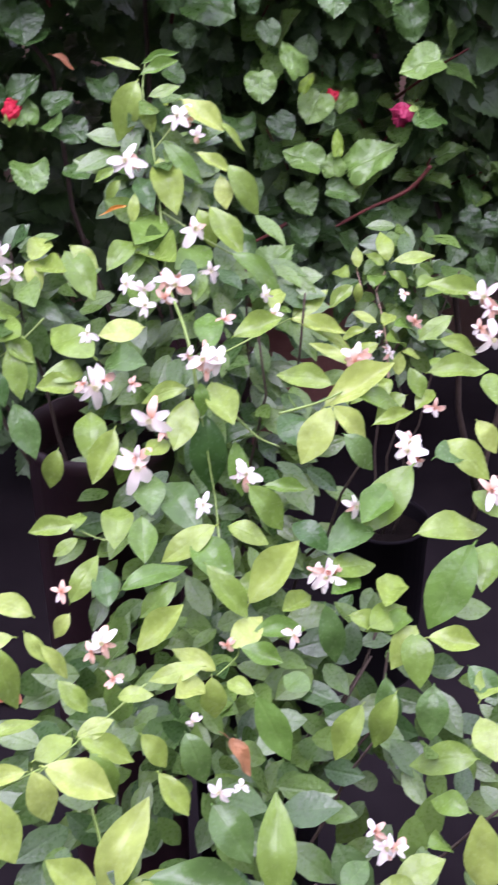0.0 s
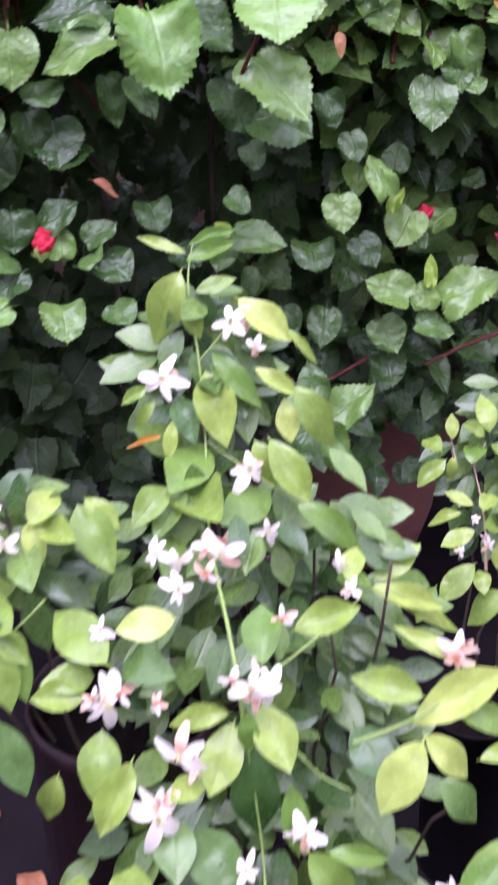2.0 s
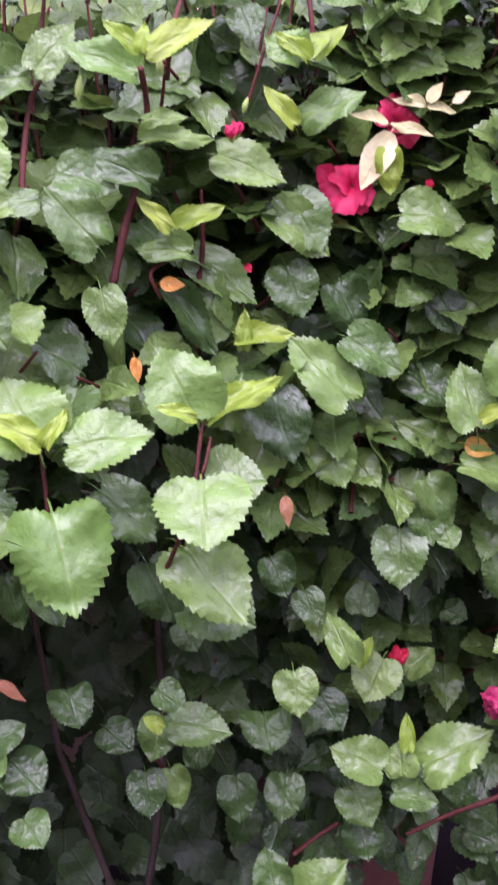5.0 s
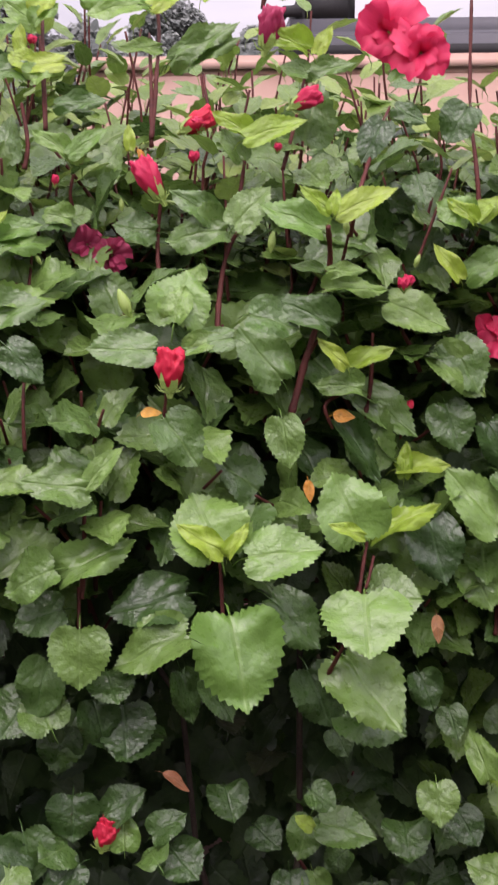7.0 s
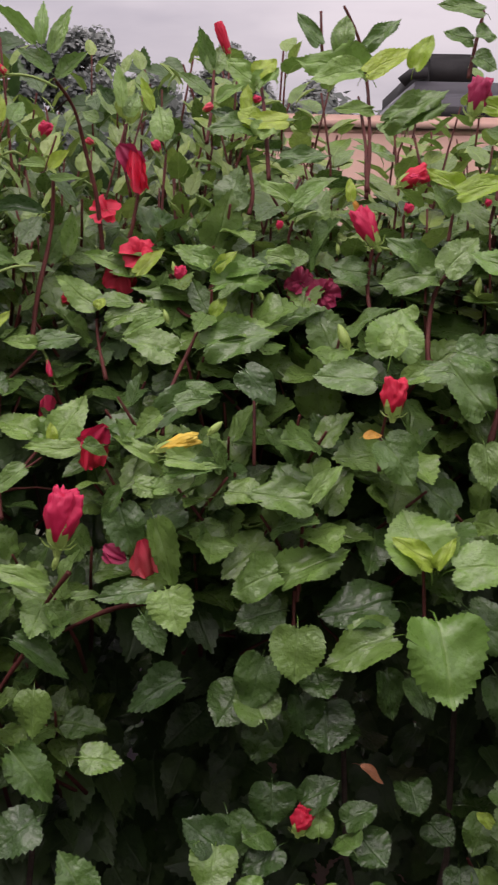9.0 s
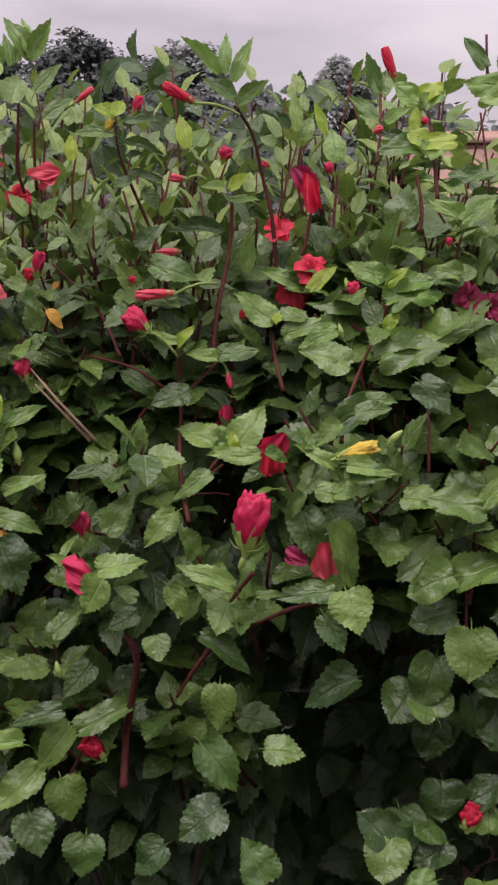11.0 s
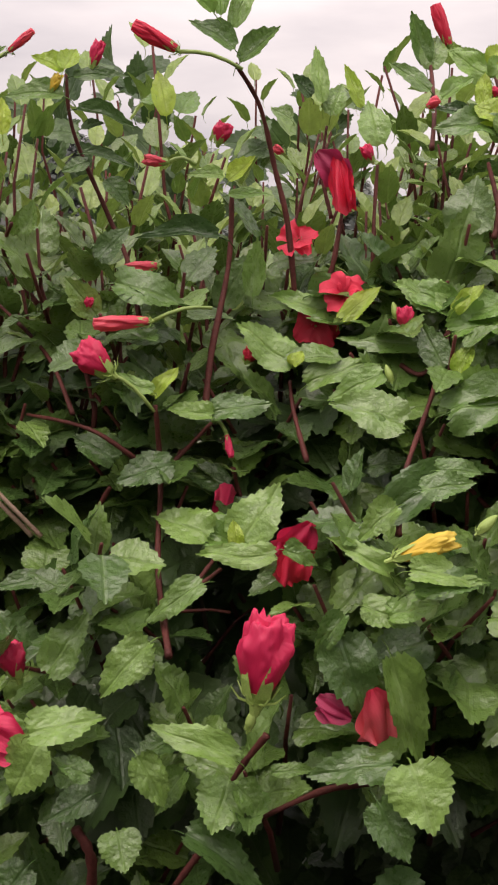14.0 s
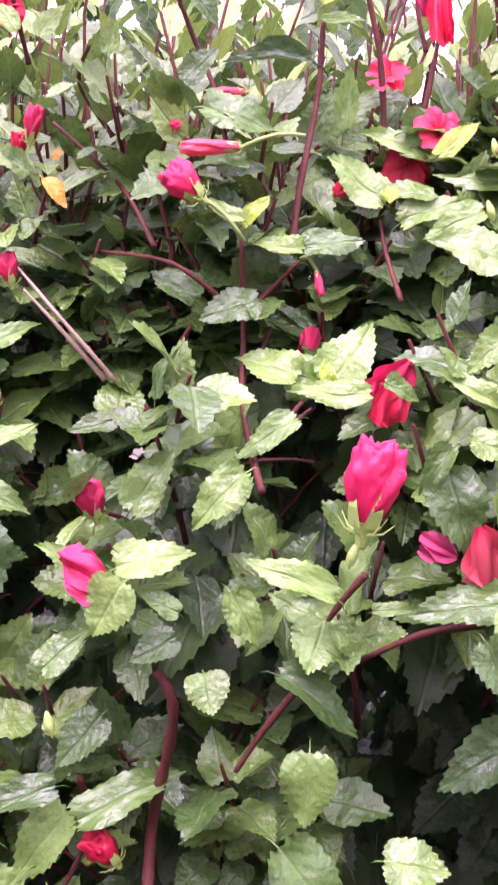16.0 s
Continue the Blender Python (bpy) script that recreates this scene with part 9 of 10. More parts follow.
leaf(JAS[3], "jasyoung", (0.299, 0.824, 0.686), (0.050, -0.002, 0.007), (-0.14, -0.50, 0.85), 0.0511, 0.69, 0)
leaf(JAS[3], "jas", (0.293, 0.820, 0.675), (0.024, -0.011, -0.015), (0.16, -0.67, 0.73), 0.0303, 1.01, 1)
leaf(JAS[3], "jas", (0.287, 0.824, 0.682), (-0.021, 0.008, 0.011), (0.14, -0.64, 0.76), 0.0248, 1.06, 2)
leaf(JAS[3], "jas", (0.271, 0.805, 0.663), (0.013, 0.029, 0.017), (-0.12, -0.45, 0.88), 0.0359, 1.22, 3)
leaf(JAS[3], "jasyoung", (0.256, 0.826, 0.680), (0.000, 0.011, 0.022), (-0.15, -0.87, 0.46), 0.0247, 1.07, 0)
leaf(JAS[3], "jas", (0.242, 0.814, 0.674), (-0.014, 0.025, 0.005), (-0.22, -0.32, 0.92), 0.0292, 1.26, 1)
leaf(JAS[3], "jas", (0.248, 0.817, 0.662), (-0.029, -0.010, -0.024), (-0.38, -0.61, 0.69), 0.0388, 0.95, 2)
leaf(JAS[3], "jas", (0.255, 0.818, 0.664), (-0.002, -0.011, -0.021), (-0.19, -0.87, 0.46), 0.0232, 0.98, 3)
leaf(JAS[3], "jasyoung", (0.273, 0.794, 0.622), (-0.027, 0.010, 0.013), (0.16, -0.60, 0.78), 0.0312, 0.84, 0)
leaf(JAS[3], "jas", (0.261, 0.792, 0.616), (-0.034, -0.000, -0.008), (-0.19, -0.47, 0.86), 0.0347, 0.71, 1)
leaf(JAS[3], "jasyoung", (0.279, 0.781, 0.623), (0.015, 0.023, 0.002), (0.09, -0.13, 0.99), 0.0281, 1.25, 2)
leaf(JAS[3], "jas", (0.291, 0.780, 0.623), (0.041, 0.016, -0.007), (0.29, -0.33, 0.90), 0.0443, 1.09, 3)
leaf(JAS[3], "jas", (0.273, 0.782, 0.600), (-0.034, -0.002, -0.012), (-0.26, -0.47, 0.85), 0.0363, 1.09, 0)
leaf(JAS[3], "jas", (0.279, 0.770, 0.610), (0.035, 0.022, -0.012), (0.43, -0.19, 0.88), 0.0433, 1.12, 1)
leaf(JAS[3], "jasyoung", (0.294, 0.762, 0.566), (0.004, 0.013, 0.025), (-0.27, -0.84, 0.47), 0.0280, 1.10, 2)
leaf(JAS[3], "jasyoung", (0.300, 0.774, 0.591), (0.024, -0.004, -0.002), (0.01, -0.48, 0.88), 0.0243, 1.08, 3)
leaf(JAS[3], "jas", (0.271, 0.767, 0.571), (-0.037, -0.013, -0.032), (-0.42, -0.57, 0.71), 0.0510, 1.03, 0)
leaf(JAS[3], "jas", (0.277, 0.771, 0.560), (0.001, -0.025, -0.007), (-0.14, -0.28, 0.95), 0.0256, 1.37, 1)
leaf(JAS[3], "jas", (0.308, 0.764, 0.574), (0.011, -0.019, -0.033), (0.02, -0.87, 0.50), 0.0397, 1.10, 2)
leaf(JAS[3], "jas", (0.301, 0.750, 0.545), (-0.043, -0.006, -0.020), (-0.32, -0.45, 0.83), 0.0479, 1.10, 3)
leaf(JAS[3], "jas", (0.232, 0.761, 0.551), (-0.021, -0.014, -0.032), (-0.41, -0.70, 0.59), 0.0408, 0.97, 0)
leaf(JAS[3], "jas", (0.323, 0.802, 0.660), (0.027, 0.013, 0.010), (-0.11, -0.45, 0.88), 0.0316, 1.11, 1)
leaf(JAS[3], "jas", (0.355, 0.810, 0.650), (-0.025, -0.018, 0.000), (0.18, -0.25, 0.95), 0.0312, 1.12, 2)
leaf(JAS[3], "jas", (0.340, 0.775, 0.579), (0.003, -0.025, -0.001), (-0.22, -0.08, 0.97), 0.0252, 1.39, 3)
leaf(JAS[3], "jas", (0.323, 0.790, 0.610), (0.018, -0.020, -0.003), (-0.26, -0.35, 0.90), 0.0271, 1.29, 0)
leaf(JAS[3], "jas", (0.337, 0.759, 0.544), (-0.026, -0.025, -0.002), (0.09, -0.20, 0.98), 0.0362, 1.21, 1)
leaf(JAS[1], "jas", (-0.180, 0.447, 0.894), (-0.009, 0.030, 0.012), (-0.00, -0.37, 0.93), 0.0337, 1.06, 2)
leaf(JAS[1], "jas", (-0.169, 0.450, 0.888), (0.030, 0.000, 0.004), (-0.11, -0.64, 0.76), 0.0308, 0.70, 3)
leaf(JAS[1], "jas", (-0.184, 0.425, 0.872), (0.013, 0.025, -0.005), (0.47, -0.08, 0.88), 0.0282, 1.26, 0)
leaf(JAS[1], "jas", (-0.164, 0.432, 0.850), (-0.006, -0.015, 0.004), (0.47, 0.03, 0.88), 0.0163, 1.60, 1)
leaf(JAS[1], "jasdark", (-0.186, 0.350, 0.766), (-0.002, -0.027, -0.023), (0.07, -0.64, 0.76), 0.0352, 1.17, 2)
leaf(JAS[1], "jasdark", (-0.169, 0.370, 0.782), (-0.000, -0.030, -0.019), (0.07, -0.55, 0.84), 0.0356, 1.17, 3)
leaf(JAS[1], "jasdark", (-0.160, 0.361, 0.783), (0.007, -0.016, -0.027), (0.17, -0.82, 0.55), 0.0326, 1.06, 0)
leaf(JAS[1], "jas", (-0.183, 0.393, 0.791), (-0.018, -0.020, 0.018), (0.78, -0.16, 0.61), 0.0324, 1.30, 1)
leaf(JAS[1], "jas", (-0.159, 0.418, 0.814), (-0.009, -0.042, 0.004), (0.24, 0.04, 0.97), 0.0429, 1.32, 2)
leaf(JAS[2], "jas", (0.160, 0.243, 0.701), (0.055, -0.002, 0.011), (-0.18, -0.52, 0.83), 0.0559, 0.93, 3)
leaf(JAS[2], "jas", (0.196, 0.219, 0.703), (-0.040, -0.025, -0.054), (-0.41, -0.67, 0.62), 0.0720, 0.93, 0)
leaf(JAS[2], "jas", (0.216, 0.234, 0.692), (-0.018, -0.035, -0.010), (-0.07, -0.23, 0.97), 0.0401, 1.19, 1)
leaf(JAS[2], "jas", (0.152, 0.177, 0.655), (0.036, -0.009, -0.006), (0.00, -0.53, 0.85), 0.0373, 1.03, 2)
leaf(JAS[2], "jas", (0.144, 0.184, 0.655), (-0.005, -0.034, -0.013), (-0.15, -0.35, 0.93), 0.0365, 1.26, 3)
leaf(JAS[2], "jas", (0.122, 0.203, 0.651), (0.017, -0.020, 0.018), (-0.76, -0.07, 0.64), 0.0319, 1.22, 0)
leaf(JAS[2], "jasdark", (0.145, 0.137, 0.645), (-0.009, -0.027, -0.023), (-0.21, -0.60, 0.77), 0.0369, 1.20, 1)
leaf(JAS[2], "jas", (0.177, 0.129, 0.634), (0.019, 0.025, -0.001), (0.13, -0.06, 0.99), 0.0315, 1.21, 2)
leaf(JAS[2], "jas", (0.162, 0.087, 0.621), (-0.043, 0.008, 0.002), (-0.04, -0.46, 0.89), 0.0439, 0.98, 3)
leaf(JAS[2], "jas", (0.177, 0.125, 0.621), (0.002, -0.032, -0.010), (-0.20, -0.31, 0.93), 0.0335, 1.33, 0)
leaf(JAS[2], "jas", (0.146, 0.053, 0.609), (-0.021, 0.018, 0.000), (-0.26, -0.33, 0.91), 0.0282, 1.25, 1)
leaf(JAS[2], "jasyoung", (0.156, 0.034, 0.553), (0.001, 0.026, 0.046), (-0.22, -0.84, 0.49), 0.0528, 1.01, 2)
leaf(JAS[2], "jas", (0.114, 0.036, 0.601), (0.027, 0.013, -0.008), (0.38, -0.21, 0.90), 0.0314, 1.11, 3)
leaf(JAS[2], "jas", (0.088, 0.020, 0.591), (0.035, 0.006, 0.010), (-0.18, -0.40, 0.90), 0.0364, 1.12, 0)
leaf(JAS[0], "jas", (0.196, 0.352, 0.780), (0.050, -0.004, 0.007), (-0.16, -0.59, 0.79), 0.0506, 0.84, 1)
leaf(JAS[0], "jas", (0.207, 0.409, 0.831), (0.047, -0.012, -0.008), (-0.04, -0.67, 0.74), 0.0496, 0.71, 2)
leaf(JAS[0], "jas", (0.196, 0.299, 0.746), (0.028, -0.029, -0.012), (-0.22, -0.54, 0.81), 0.0416, 1.19, 3)
leaf(JAS[2], "jasdark", (0.182, 0.280, 0.744), (0.033, 0.019, -0.004), (0.30, -0.35, 0.89), 0.0383, 1.08, 0)
leaf(JAS[0], "jasyoung", (0.222, 0.304, 0.759), (0.012, -0.019, -0.018), (-0.13, -0.72, 0.68), 0.0291, 1.14, 1)
leaf(JAS[0], "jas", (0.244, 0.341, 0.780), (-0.005, -0.034, -0.012), (-0.19, -0.31, 0.93), 0.0365, 1.15, 2)
leaf(JAS[2], "jas", (0.111, 0.117, 0.660), (-0.022, -0.016, -0.033), (-0.41, -0.69, 0.60), 0.0427, 0.84, 3)
leaf(JAS[2], "jasdark", (0.111, 0.132, 0.656), (-0.003, -0.017, -0.030), (-0.22, -0.84, 0.50), 0.0350, 0.94, 0)
leaf(JAS[2], "jas", (0.099, 0.202, 0.663), (0.028, -0.009, -0.007), (0.04, -0.56, 0.82), 0.0301, 1.04, 1)
leaf(JAS[2], "jasdark", (0.177, 0.156, 0.642), (0.014, -0.024, -0.013), (-0.14, -0.54, 0.83), 0.0306, 1.24, 2)
leaf(JAS[2], "jas", (0.210, 0.265, 0.719), (0.011, -0.023, -0.002), (-0.36, -0.26, 0.89), 0.0256, 1.27, 3)
leaf(JAS[0], "jas", (0.225, 0.392, 0.809), (-0.029, -0.005, -0.016), (-0.30, -0.62, 0.73), 0.0335, 0.92, 0)
leaf(JAS[0], "jas", (0.210, 0.371, 0.799), (0.031, -0.010, -0.008), (-0.01, -0.67, 0.74), 0.0333, 0.91, 1)
leaf(JAS[2], "jas", (0.146, 0.275, 0.725), (-0.029, -0.028, -0.014), (-0.03, -0.43, 0.90), 0.0427, 1.13, 2)
white_flower(JAS[0], (0.019, 0.532, 0.947), (-0.117, -1.062, 0.598), 0.0118, False, 0)
white_flower(JAS[0], (0.027, 0.534, 0.944), (0.372, -1.060, 0.017), 0.0077, True, 1)
white_flower(JAS[0], (0.034, 0.521, 0.933), (-0.260, -1.056, 0.223), 0.0064, False, 2)
white_flower(JAS[0], (-0.026, 0.520, 0.915), (-0.537, -1.057, 0.566), 0.0129, False, 3)
white_flower(JAS[0], (-0.018, 0.521, 0.910), (0.165, -1.055, -0.056), 0.0084, True, 4)
white_flower(JAS[0], (0.025, 0.485, 0.864), (0.275, -1.034, 0.503), 0.0129, False, 5)
white_flower(JAS[0], (0.025, 0.489, 0.862), (-0.475, -1.034, 0.450), 0.0085, True, 6)
white_flower(JAS[1], (-0.135, 0.429, 0.873), (-0.277, -1.038, 0.022), 0.0124, False, 7)
white_flower(JAS[1], (-0.143, 0.437, 0.876), (0.470, -1.039, 0.656), 0.0082, True, 8)
white_flower(JAS[1], (-0.127, 0.421, 0.860), (0.223, -1.032, 0.264), 0.0090, False, 9)
white_flower(JAS[1], (-0.143, 0.432, 0.875), (-0.440, -1.038, 0.157), 0.0090, True, 10)
white_flower(JAS[0], (-0.072, 0.384, 0.821), (-0.108, -1.012, 0.755), 0.0080, False, 11)
white_flower(JAS[0], (-0.072, 0.358, 0.788), (0.466, -0.993, 0.176), 0.0149, False, 12)
white_flower(JAS[0], (-0.063, 0.362, 0.790), (-0.098, -0.994, 0.464), 0.0097, True, 13)
white_flower(JAS[0], (0.012, 0.324, 0.820), (-0.615, -0.993, 0.680), 0.0114, False, 14)
white_flower(JAS[0], (0.013, 0.325, 0.812), (0.050, -0.989, 0.089), 0.0075, True, 15)
white_flower(JAS[0], (0.020, 0.326, 0.818), (0.302, -0.991, 0.650), 0.0095, False, 16)
white_flower(JAS[0], (0.015, 0.334, 0.823), (-0.424, -0.996, 0.484), 0.0063, True, 17)
white_flower(JAS[0], (-0.030, 0.330, 0.770), (-0.444, -0.976, 0.178), 0.0127, False, 18)
white_flower(JAS[0], (-0.022, 0.328, 0.761), (0.299, -0.971, 0.819), 0.0083, True, 19)
white_flower(JAS[0], (-0.045, 0.313, 0.739), (0.201, -0.959, 0.357), 0.0157, False, 20)
white_flower(JAS[0], (-0.043, 0.320, 0.743), (-0.521, -0.962, 0.368), 0.0103, True, 21)
white_flower(JAS[0], (0.039, 0.298, 0.732), (-0.302, -0.942, 0.847), 0.0098, False, 22)
white_flower(JAS[0], (0.033, 0.303, 0.729), (0.345, -0.943, 0.211), 0.0064, True, 23)
white_flower(JAS[0], (0.004, 0.295, 0.711), (-0.097, -0.936, 0.614), 0.0079, False, 24)
white_flower(JAS[0], (-0.037, 0.426, 0.843), (-0.566, -1.025, 0.576), 0.0082, False, 25)
white_flower(JAS[0], (-0.024, 0.421, 0.840), (0.026, -1.022, 0.029), 0.0082, False, 26)
white_flower(JAS[0], (-0.026, 0.400, 0.834), (0.389, -1.017, 0.650), 0.0091, False, 27)
white_flower(JAS[0], (0.003, 0.427, 0.839), (-0.338, -1.020, 0.376), 0.0124, False, 28)
white_flower(JAS[0], (-0.007, 0.412, 0.835), (-0.511, -1.018, 0.123), 0.0080, True, 29)
white_flower(JAS[0], (-0.005, 0.434, 0.841), (0.235, -1.023, 0.719), 0.0083, True, 30)
white_flower(JAS[0], (0.033, 0.445, 0.842), (0.188, -1.021, 0.163), 0.0084, False, 31)
white_flower(JAS[0], (0.078, 0.431, 0.823), (-0.600, -1.006, 0.304), 0.0063, False, 32)
white_flower(JAS[0], (0.083, 0.419, 0.811), (-0.404, -0.998, 0.704), 0.0067, False, 33)
white_flower(JAS[2], (0.087, 0.231, 0.684), (0.263, -0.886, 0.251), 0.0114, True, 34)
white_flower(JAS[2], (0.080, 0.235, 0.681), (-0.108, -0.888, 0.715), 0.0074, True, 35)
white_flower(JAS[2], (0.088, 0.227, 0.680), (-0.713, -0.882, 0.739), 0.0095, False, 36)
white_flower(JAS[2], (0.095, 0.232, 0.681), (-0.186, -0.883, 0.245), 0.0062, True, 37)
white_flower(JAS[2], (-0.108, 0.219, 0.698), (0.495, -0.907, 0.886), 0.0082, True, 38)
white_flower(JAS[0], (0.146, 0.393, 0.779), (-0.410, -0.969, 0.371), 0.0105, True, 39)
white_flower(JAS[0], (0.153, 0.397, 0.778), (-0.704, -0.968, 0.207), 0.0069, True, 40)
white_flower(JAS[0], (0.167, 0.300, 0.746), (-0.011, -0.924, 0.839), 0.0108, False, 41)
white_flower(JAS[0], (0.170, 0.306, 0.746), (0.089, -0.925, 0.240), 0.0071, True, 42)
white_flower(JAS[2], (-0.081, 0.177, 0.682), (-0.400, -0.879, 0.605), 0.0102, False, 43)
white_flower(JAS[2], (-0.089, 0.178, 0.674), (-0.299, -0.875, 0.906), 0.0067, True, 44)
white_flower(JAS[2], (0.115, 0.260, 0.720), (0.206, -0.910, 0.191), 0.0077, False, 45)
white_flower(JAS[2], (0.056, 0.196, 0.655), (-0.014, -0.860, 0.809), 0.0074, False, 46)
white_flower(JAS[2], (-0.183, 0.105, 0.668), (-0.390, -0.830, 0.775), 0.0057, False, 47)
white_flower(JAS[2], (0.007, 0.196, 0.653), (-0.167, -0.865, 0.315), 0.0052, True, 48)
white_flower(JAS[2], (-0.077, 0.118, 0.699), (0.466, -0.860, 0.972), 0.0066, True, 49)
white_flower(JAS[2], (-0.028, 0.109, 0.664), (-0.182, -0.830, 0.563), 0.0050, False, 50)
white_flower(JAS[2], (-0.021, 0.027, 0.682), (-0.590, -0.787, 0.547), 0.0060, False, 51)
white_flower(JAS[2], (-0.010, 0.014, 0.698), (0.080, -0.788, 1.056), 0.0044, False, 52)
white_flower(JAS[2], (0.077, 0.011, 0.635), (0.188, -0.730, 0.456), 0.0085, False, 53)
white_flower(JAS[2], (0.081, 0.014, 0.627), (-0.556, -0.727, 0.780), 0.0056, True, 54)
white_flower(JAS[2], (0.071, 0.012, 0.649), (-0.570, -0.741, 0.967), 0.0061, True, 55)
white_flower(JAS[2], (-0.165, 0.026, 0.644), (0.488, -0.763, 0.394), 0.0042, False, 56)
white_flower(JAS[0], (0.033, 0.369, 0.831), (0.089, -1.004, 0.634), 0.0069, True, 57)
white_flower(JAS[0], (-0.041, 0.349, 0.792), (-0.536, -0.991, 0.489), 0.0069, True, 58)
white_flower(JAS[0], (0.005, 0.439, 0.841), (-0.224, -1.023, 0.083), 0.0063, True, 59)
white_flower(JAS[0], (-0.079, 0.360, 0.790), (0.471, -0.994, 0.787), 0.0069, True, 60)
white_flower(JAS[0], (0.000, 0.331, 0.822), (-0.129, -0.997, 0.260), 0.0057, True, 61)
white_flower(JAS[0], (0.249, 0.382, 0.829), (-0.822, -0.963, 0.267), 0.0130, False, 62)
white_flower(JAS[0], (0.252, 0.377, 0.820), (-0.189, -0.958, 0.717), 0.0085, True, 63)
white_flower(JAS[0], (0.247, 0.355, 0.804), (0.127, -0.948, 0.100), 0.0114, False, 64)
white_flower(JAS[0], (0.242, 0.369, 0.807), (-0.582, -0.954, 0.503), 0.0075, True, 65)
white_flower(JAS[0], (0.164, 0.290, 0.745), (-0.652, -0.926, 0.688), 0.0116, False, 66)
white_flower(JAS[0], (0.170, 0.287, 0.739), (0.093, -0.921, 0.159), 0.0076, True, 67)
white_flower(JAS[2], (0.219, 0.254, 0.725), (-0.021, -0.891, 0.795), 0.0118, True, 68)
white_flower(JAS[2], (0.224, 0.258, 0.724), (-0.759, -0.890, 0.503), 0.0077, True, 69)
white_flower(JAS[0], (0.197, 0.400, 0.803), (-0.459, -0.972, 0.157), 0.0060, True, 70)
white_flower(JAS[2], (0.085, 0.016, 0.626), (0.273, -0.736, 1.091), 0.0077, False, 71)
white_flower(JAS[0], (0.192, 0.321, 0.764), (-0.223, -0.937, 0.251), 0.0082, True, 72)
white_flower(JAS[0], (0.144, 0.385, 0.778), (-0.725, -0.971, 0.376), 0.0081, True, 73)
white_flower(JAS[3], (0.306, 0.800, 0.653), (-0.166, -0.836, 0.932), 0.0064, False, 74)
white_flower(JAS[3], (0.283, 0.770, 0.591), (0.273, -0.798, 0.349), 0.0068, False, 75)
white_flower(JAS[3], (0.257, 0.770, 0.585), (-0.377, -0.799, 0.841), 0.0053, False, 76)
white_flower(JAS[3], (0.272, 0.783, 0.613), (-0.633, -0.816, 0.805), 0.0047, False, 77)
white_flower(JAS[3], (0.281, 0.774, 0.597), (0.096, -0.803, 0.349), 0.0053, True, 78)
stem(JAS[0], "greenstem", 0.0009, 0.0011, (0.000, 0.600, 0.979), (-0.006, 0.568, 0.958), (-0.002, 0.534, 0.919), (-0.001, 0.505, 0.875), (-0.003, 0.451, 0.837), (0.003, 0.356, 0.824), (0.009, 0.331, 0.769))
stem(JAS[0], "greenstem", 0.0007, 0.0008, (0.009, 0.331, 0.769), (0.015, 0.307, 0.708), (0.012, 0.261, 0.688))
stem(JAS[1], "greenstem", 0.0007, 0.0009, (-0.111, 0.439, 0.861), (-0.144, 0.428, 0.844), (-0.176, 0.417, 0.826))
stem(JAS[0], "greenstem", 0.0007, 0.0009, (-0.003, 0.451, 0.837), (-0.028, 0.473, 0.854))
stem(JAS[0], "greenstem", 0.0008, 0.0009, (-0.002, 0.534, 0.919), (0.028, 0.547, 0.948))
stem(JAS[0], "greenstem", 0.0007, 0.0009, (-0.001, 0.505, 0.875), (0.047, 0.478, 0.848), (0.064, 0.464, 0.843))
stem(JAS[0], "greenstem", 0.0009, 0.0011, (0.152, 0.377, 0.766), (0.110, 0.352, 0.762), (0.071, 0.335, 0.763))
stem(JAS[1], "greenstem", 0.0009, 0.0011, (-0.160, 0.388, 0.795), (-0.178, 0.373, 0.780), (-0.200, 0.367, 0.774))
stem(JAS[1], "greenstem", 0.0007, 0.0009, (-0.151, 0.390, 0.798), (-0.124, 0.400, 0.812), (-0.105, 0.411, 0.825))
stem(JAS[0], "greenstem", 0.0007, 0.0008, (0.099, 0.438, 0.797), (0.060, 0.382, 0.809), (0.018, 0.336, 0.814))
stem(JAS[0], "greenstem", 0.0007, 0.0008, (-0.091, 0.283, 0.706), (-0.070, 0.275, 0.700), (-0.044, 0.286, 0.699))
stem(JAS[2], "greenstem", 0.0007, 0.0009, (-0.130, 0.064, 0.676), (-0.094, 0.109, 0.666), (-0.056, 0.118, 0.692))
stem(JAS[2], "greenstem", 0.0007, 0.0009, (-0.160, 0.056, 0.673), (-0.143, 0.058, 0.679), (-0.123, 0.079, 0.669))
stem(JAS[2], "greenstem", 0.0007, 0.0008, (-0.004, 0.175, 0.643), (0.016, 0.199, 0.641), (0.012, 0.211, 0.648))
stem(JAS[2], "greenstem", 0.0008, 0.0010, (-0.095, 0.034, 0.597), (-0.092, 0.042, 0.618), (-0.097, 0.059, 0.649))
stem(JAS[0], "greenstem", 0.0007, 0.0009, (0.068, 0.316, 0.744), (0.051, 0.323, 0.751), (0.035, 0.330, 0.768))
stem(JAS[3], "pale", 0.0011, 0.0014, (0.277, 0.818, 0.652), (0.282, 0.804, 0.627), (0.285, 0.789, 0.598), (0.284, 0.769, 0.560))
stem(JAS[3], "pale", 0.0007, 0.0009, (0.290, 0.827, 0.673), (0.277, 0.818, 0.652))
stem(JAS[3], "pale", 0.0007, 0.0009, (0.256, 0.834, 0.677), (0.261, 0.820, 0.652))

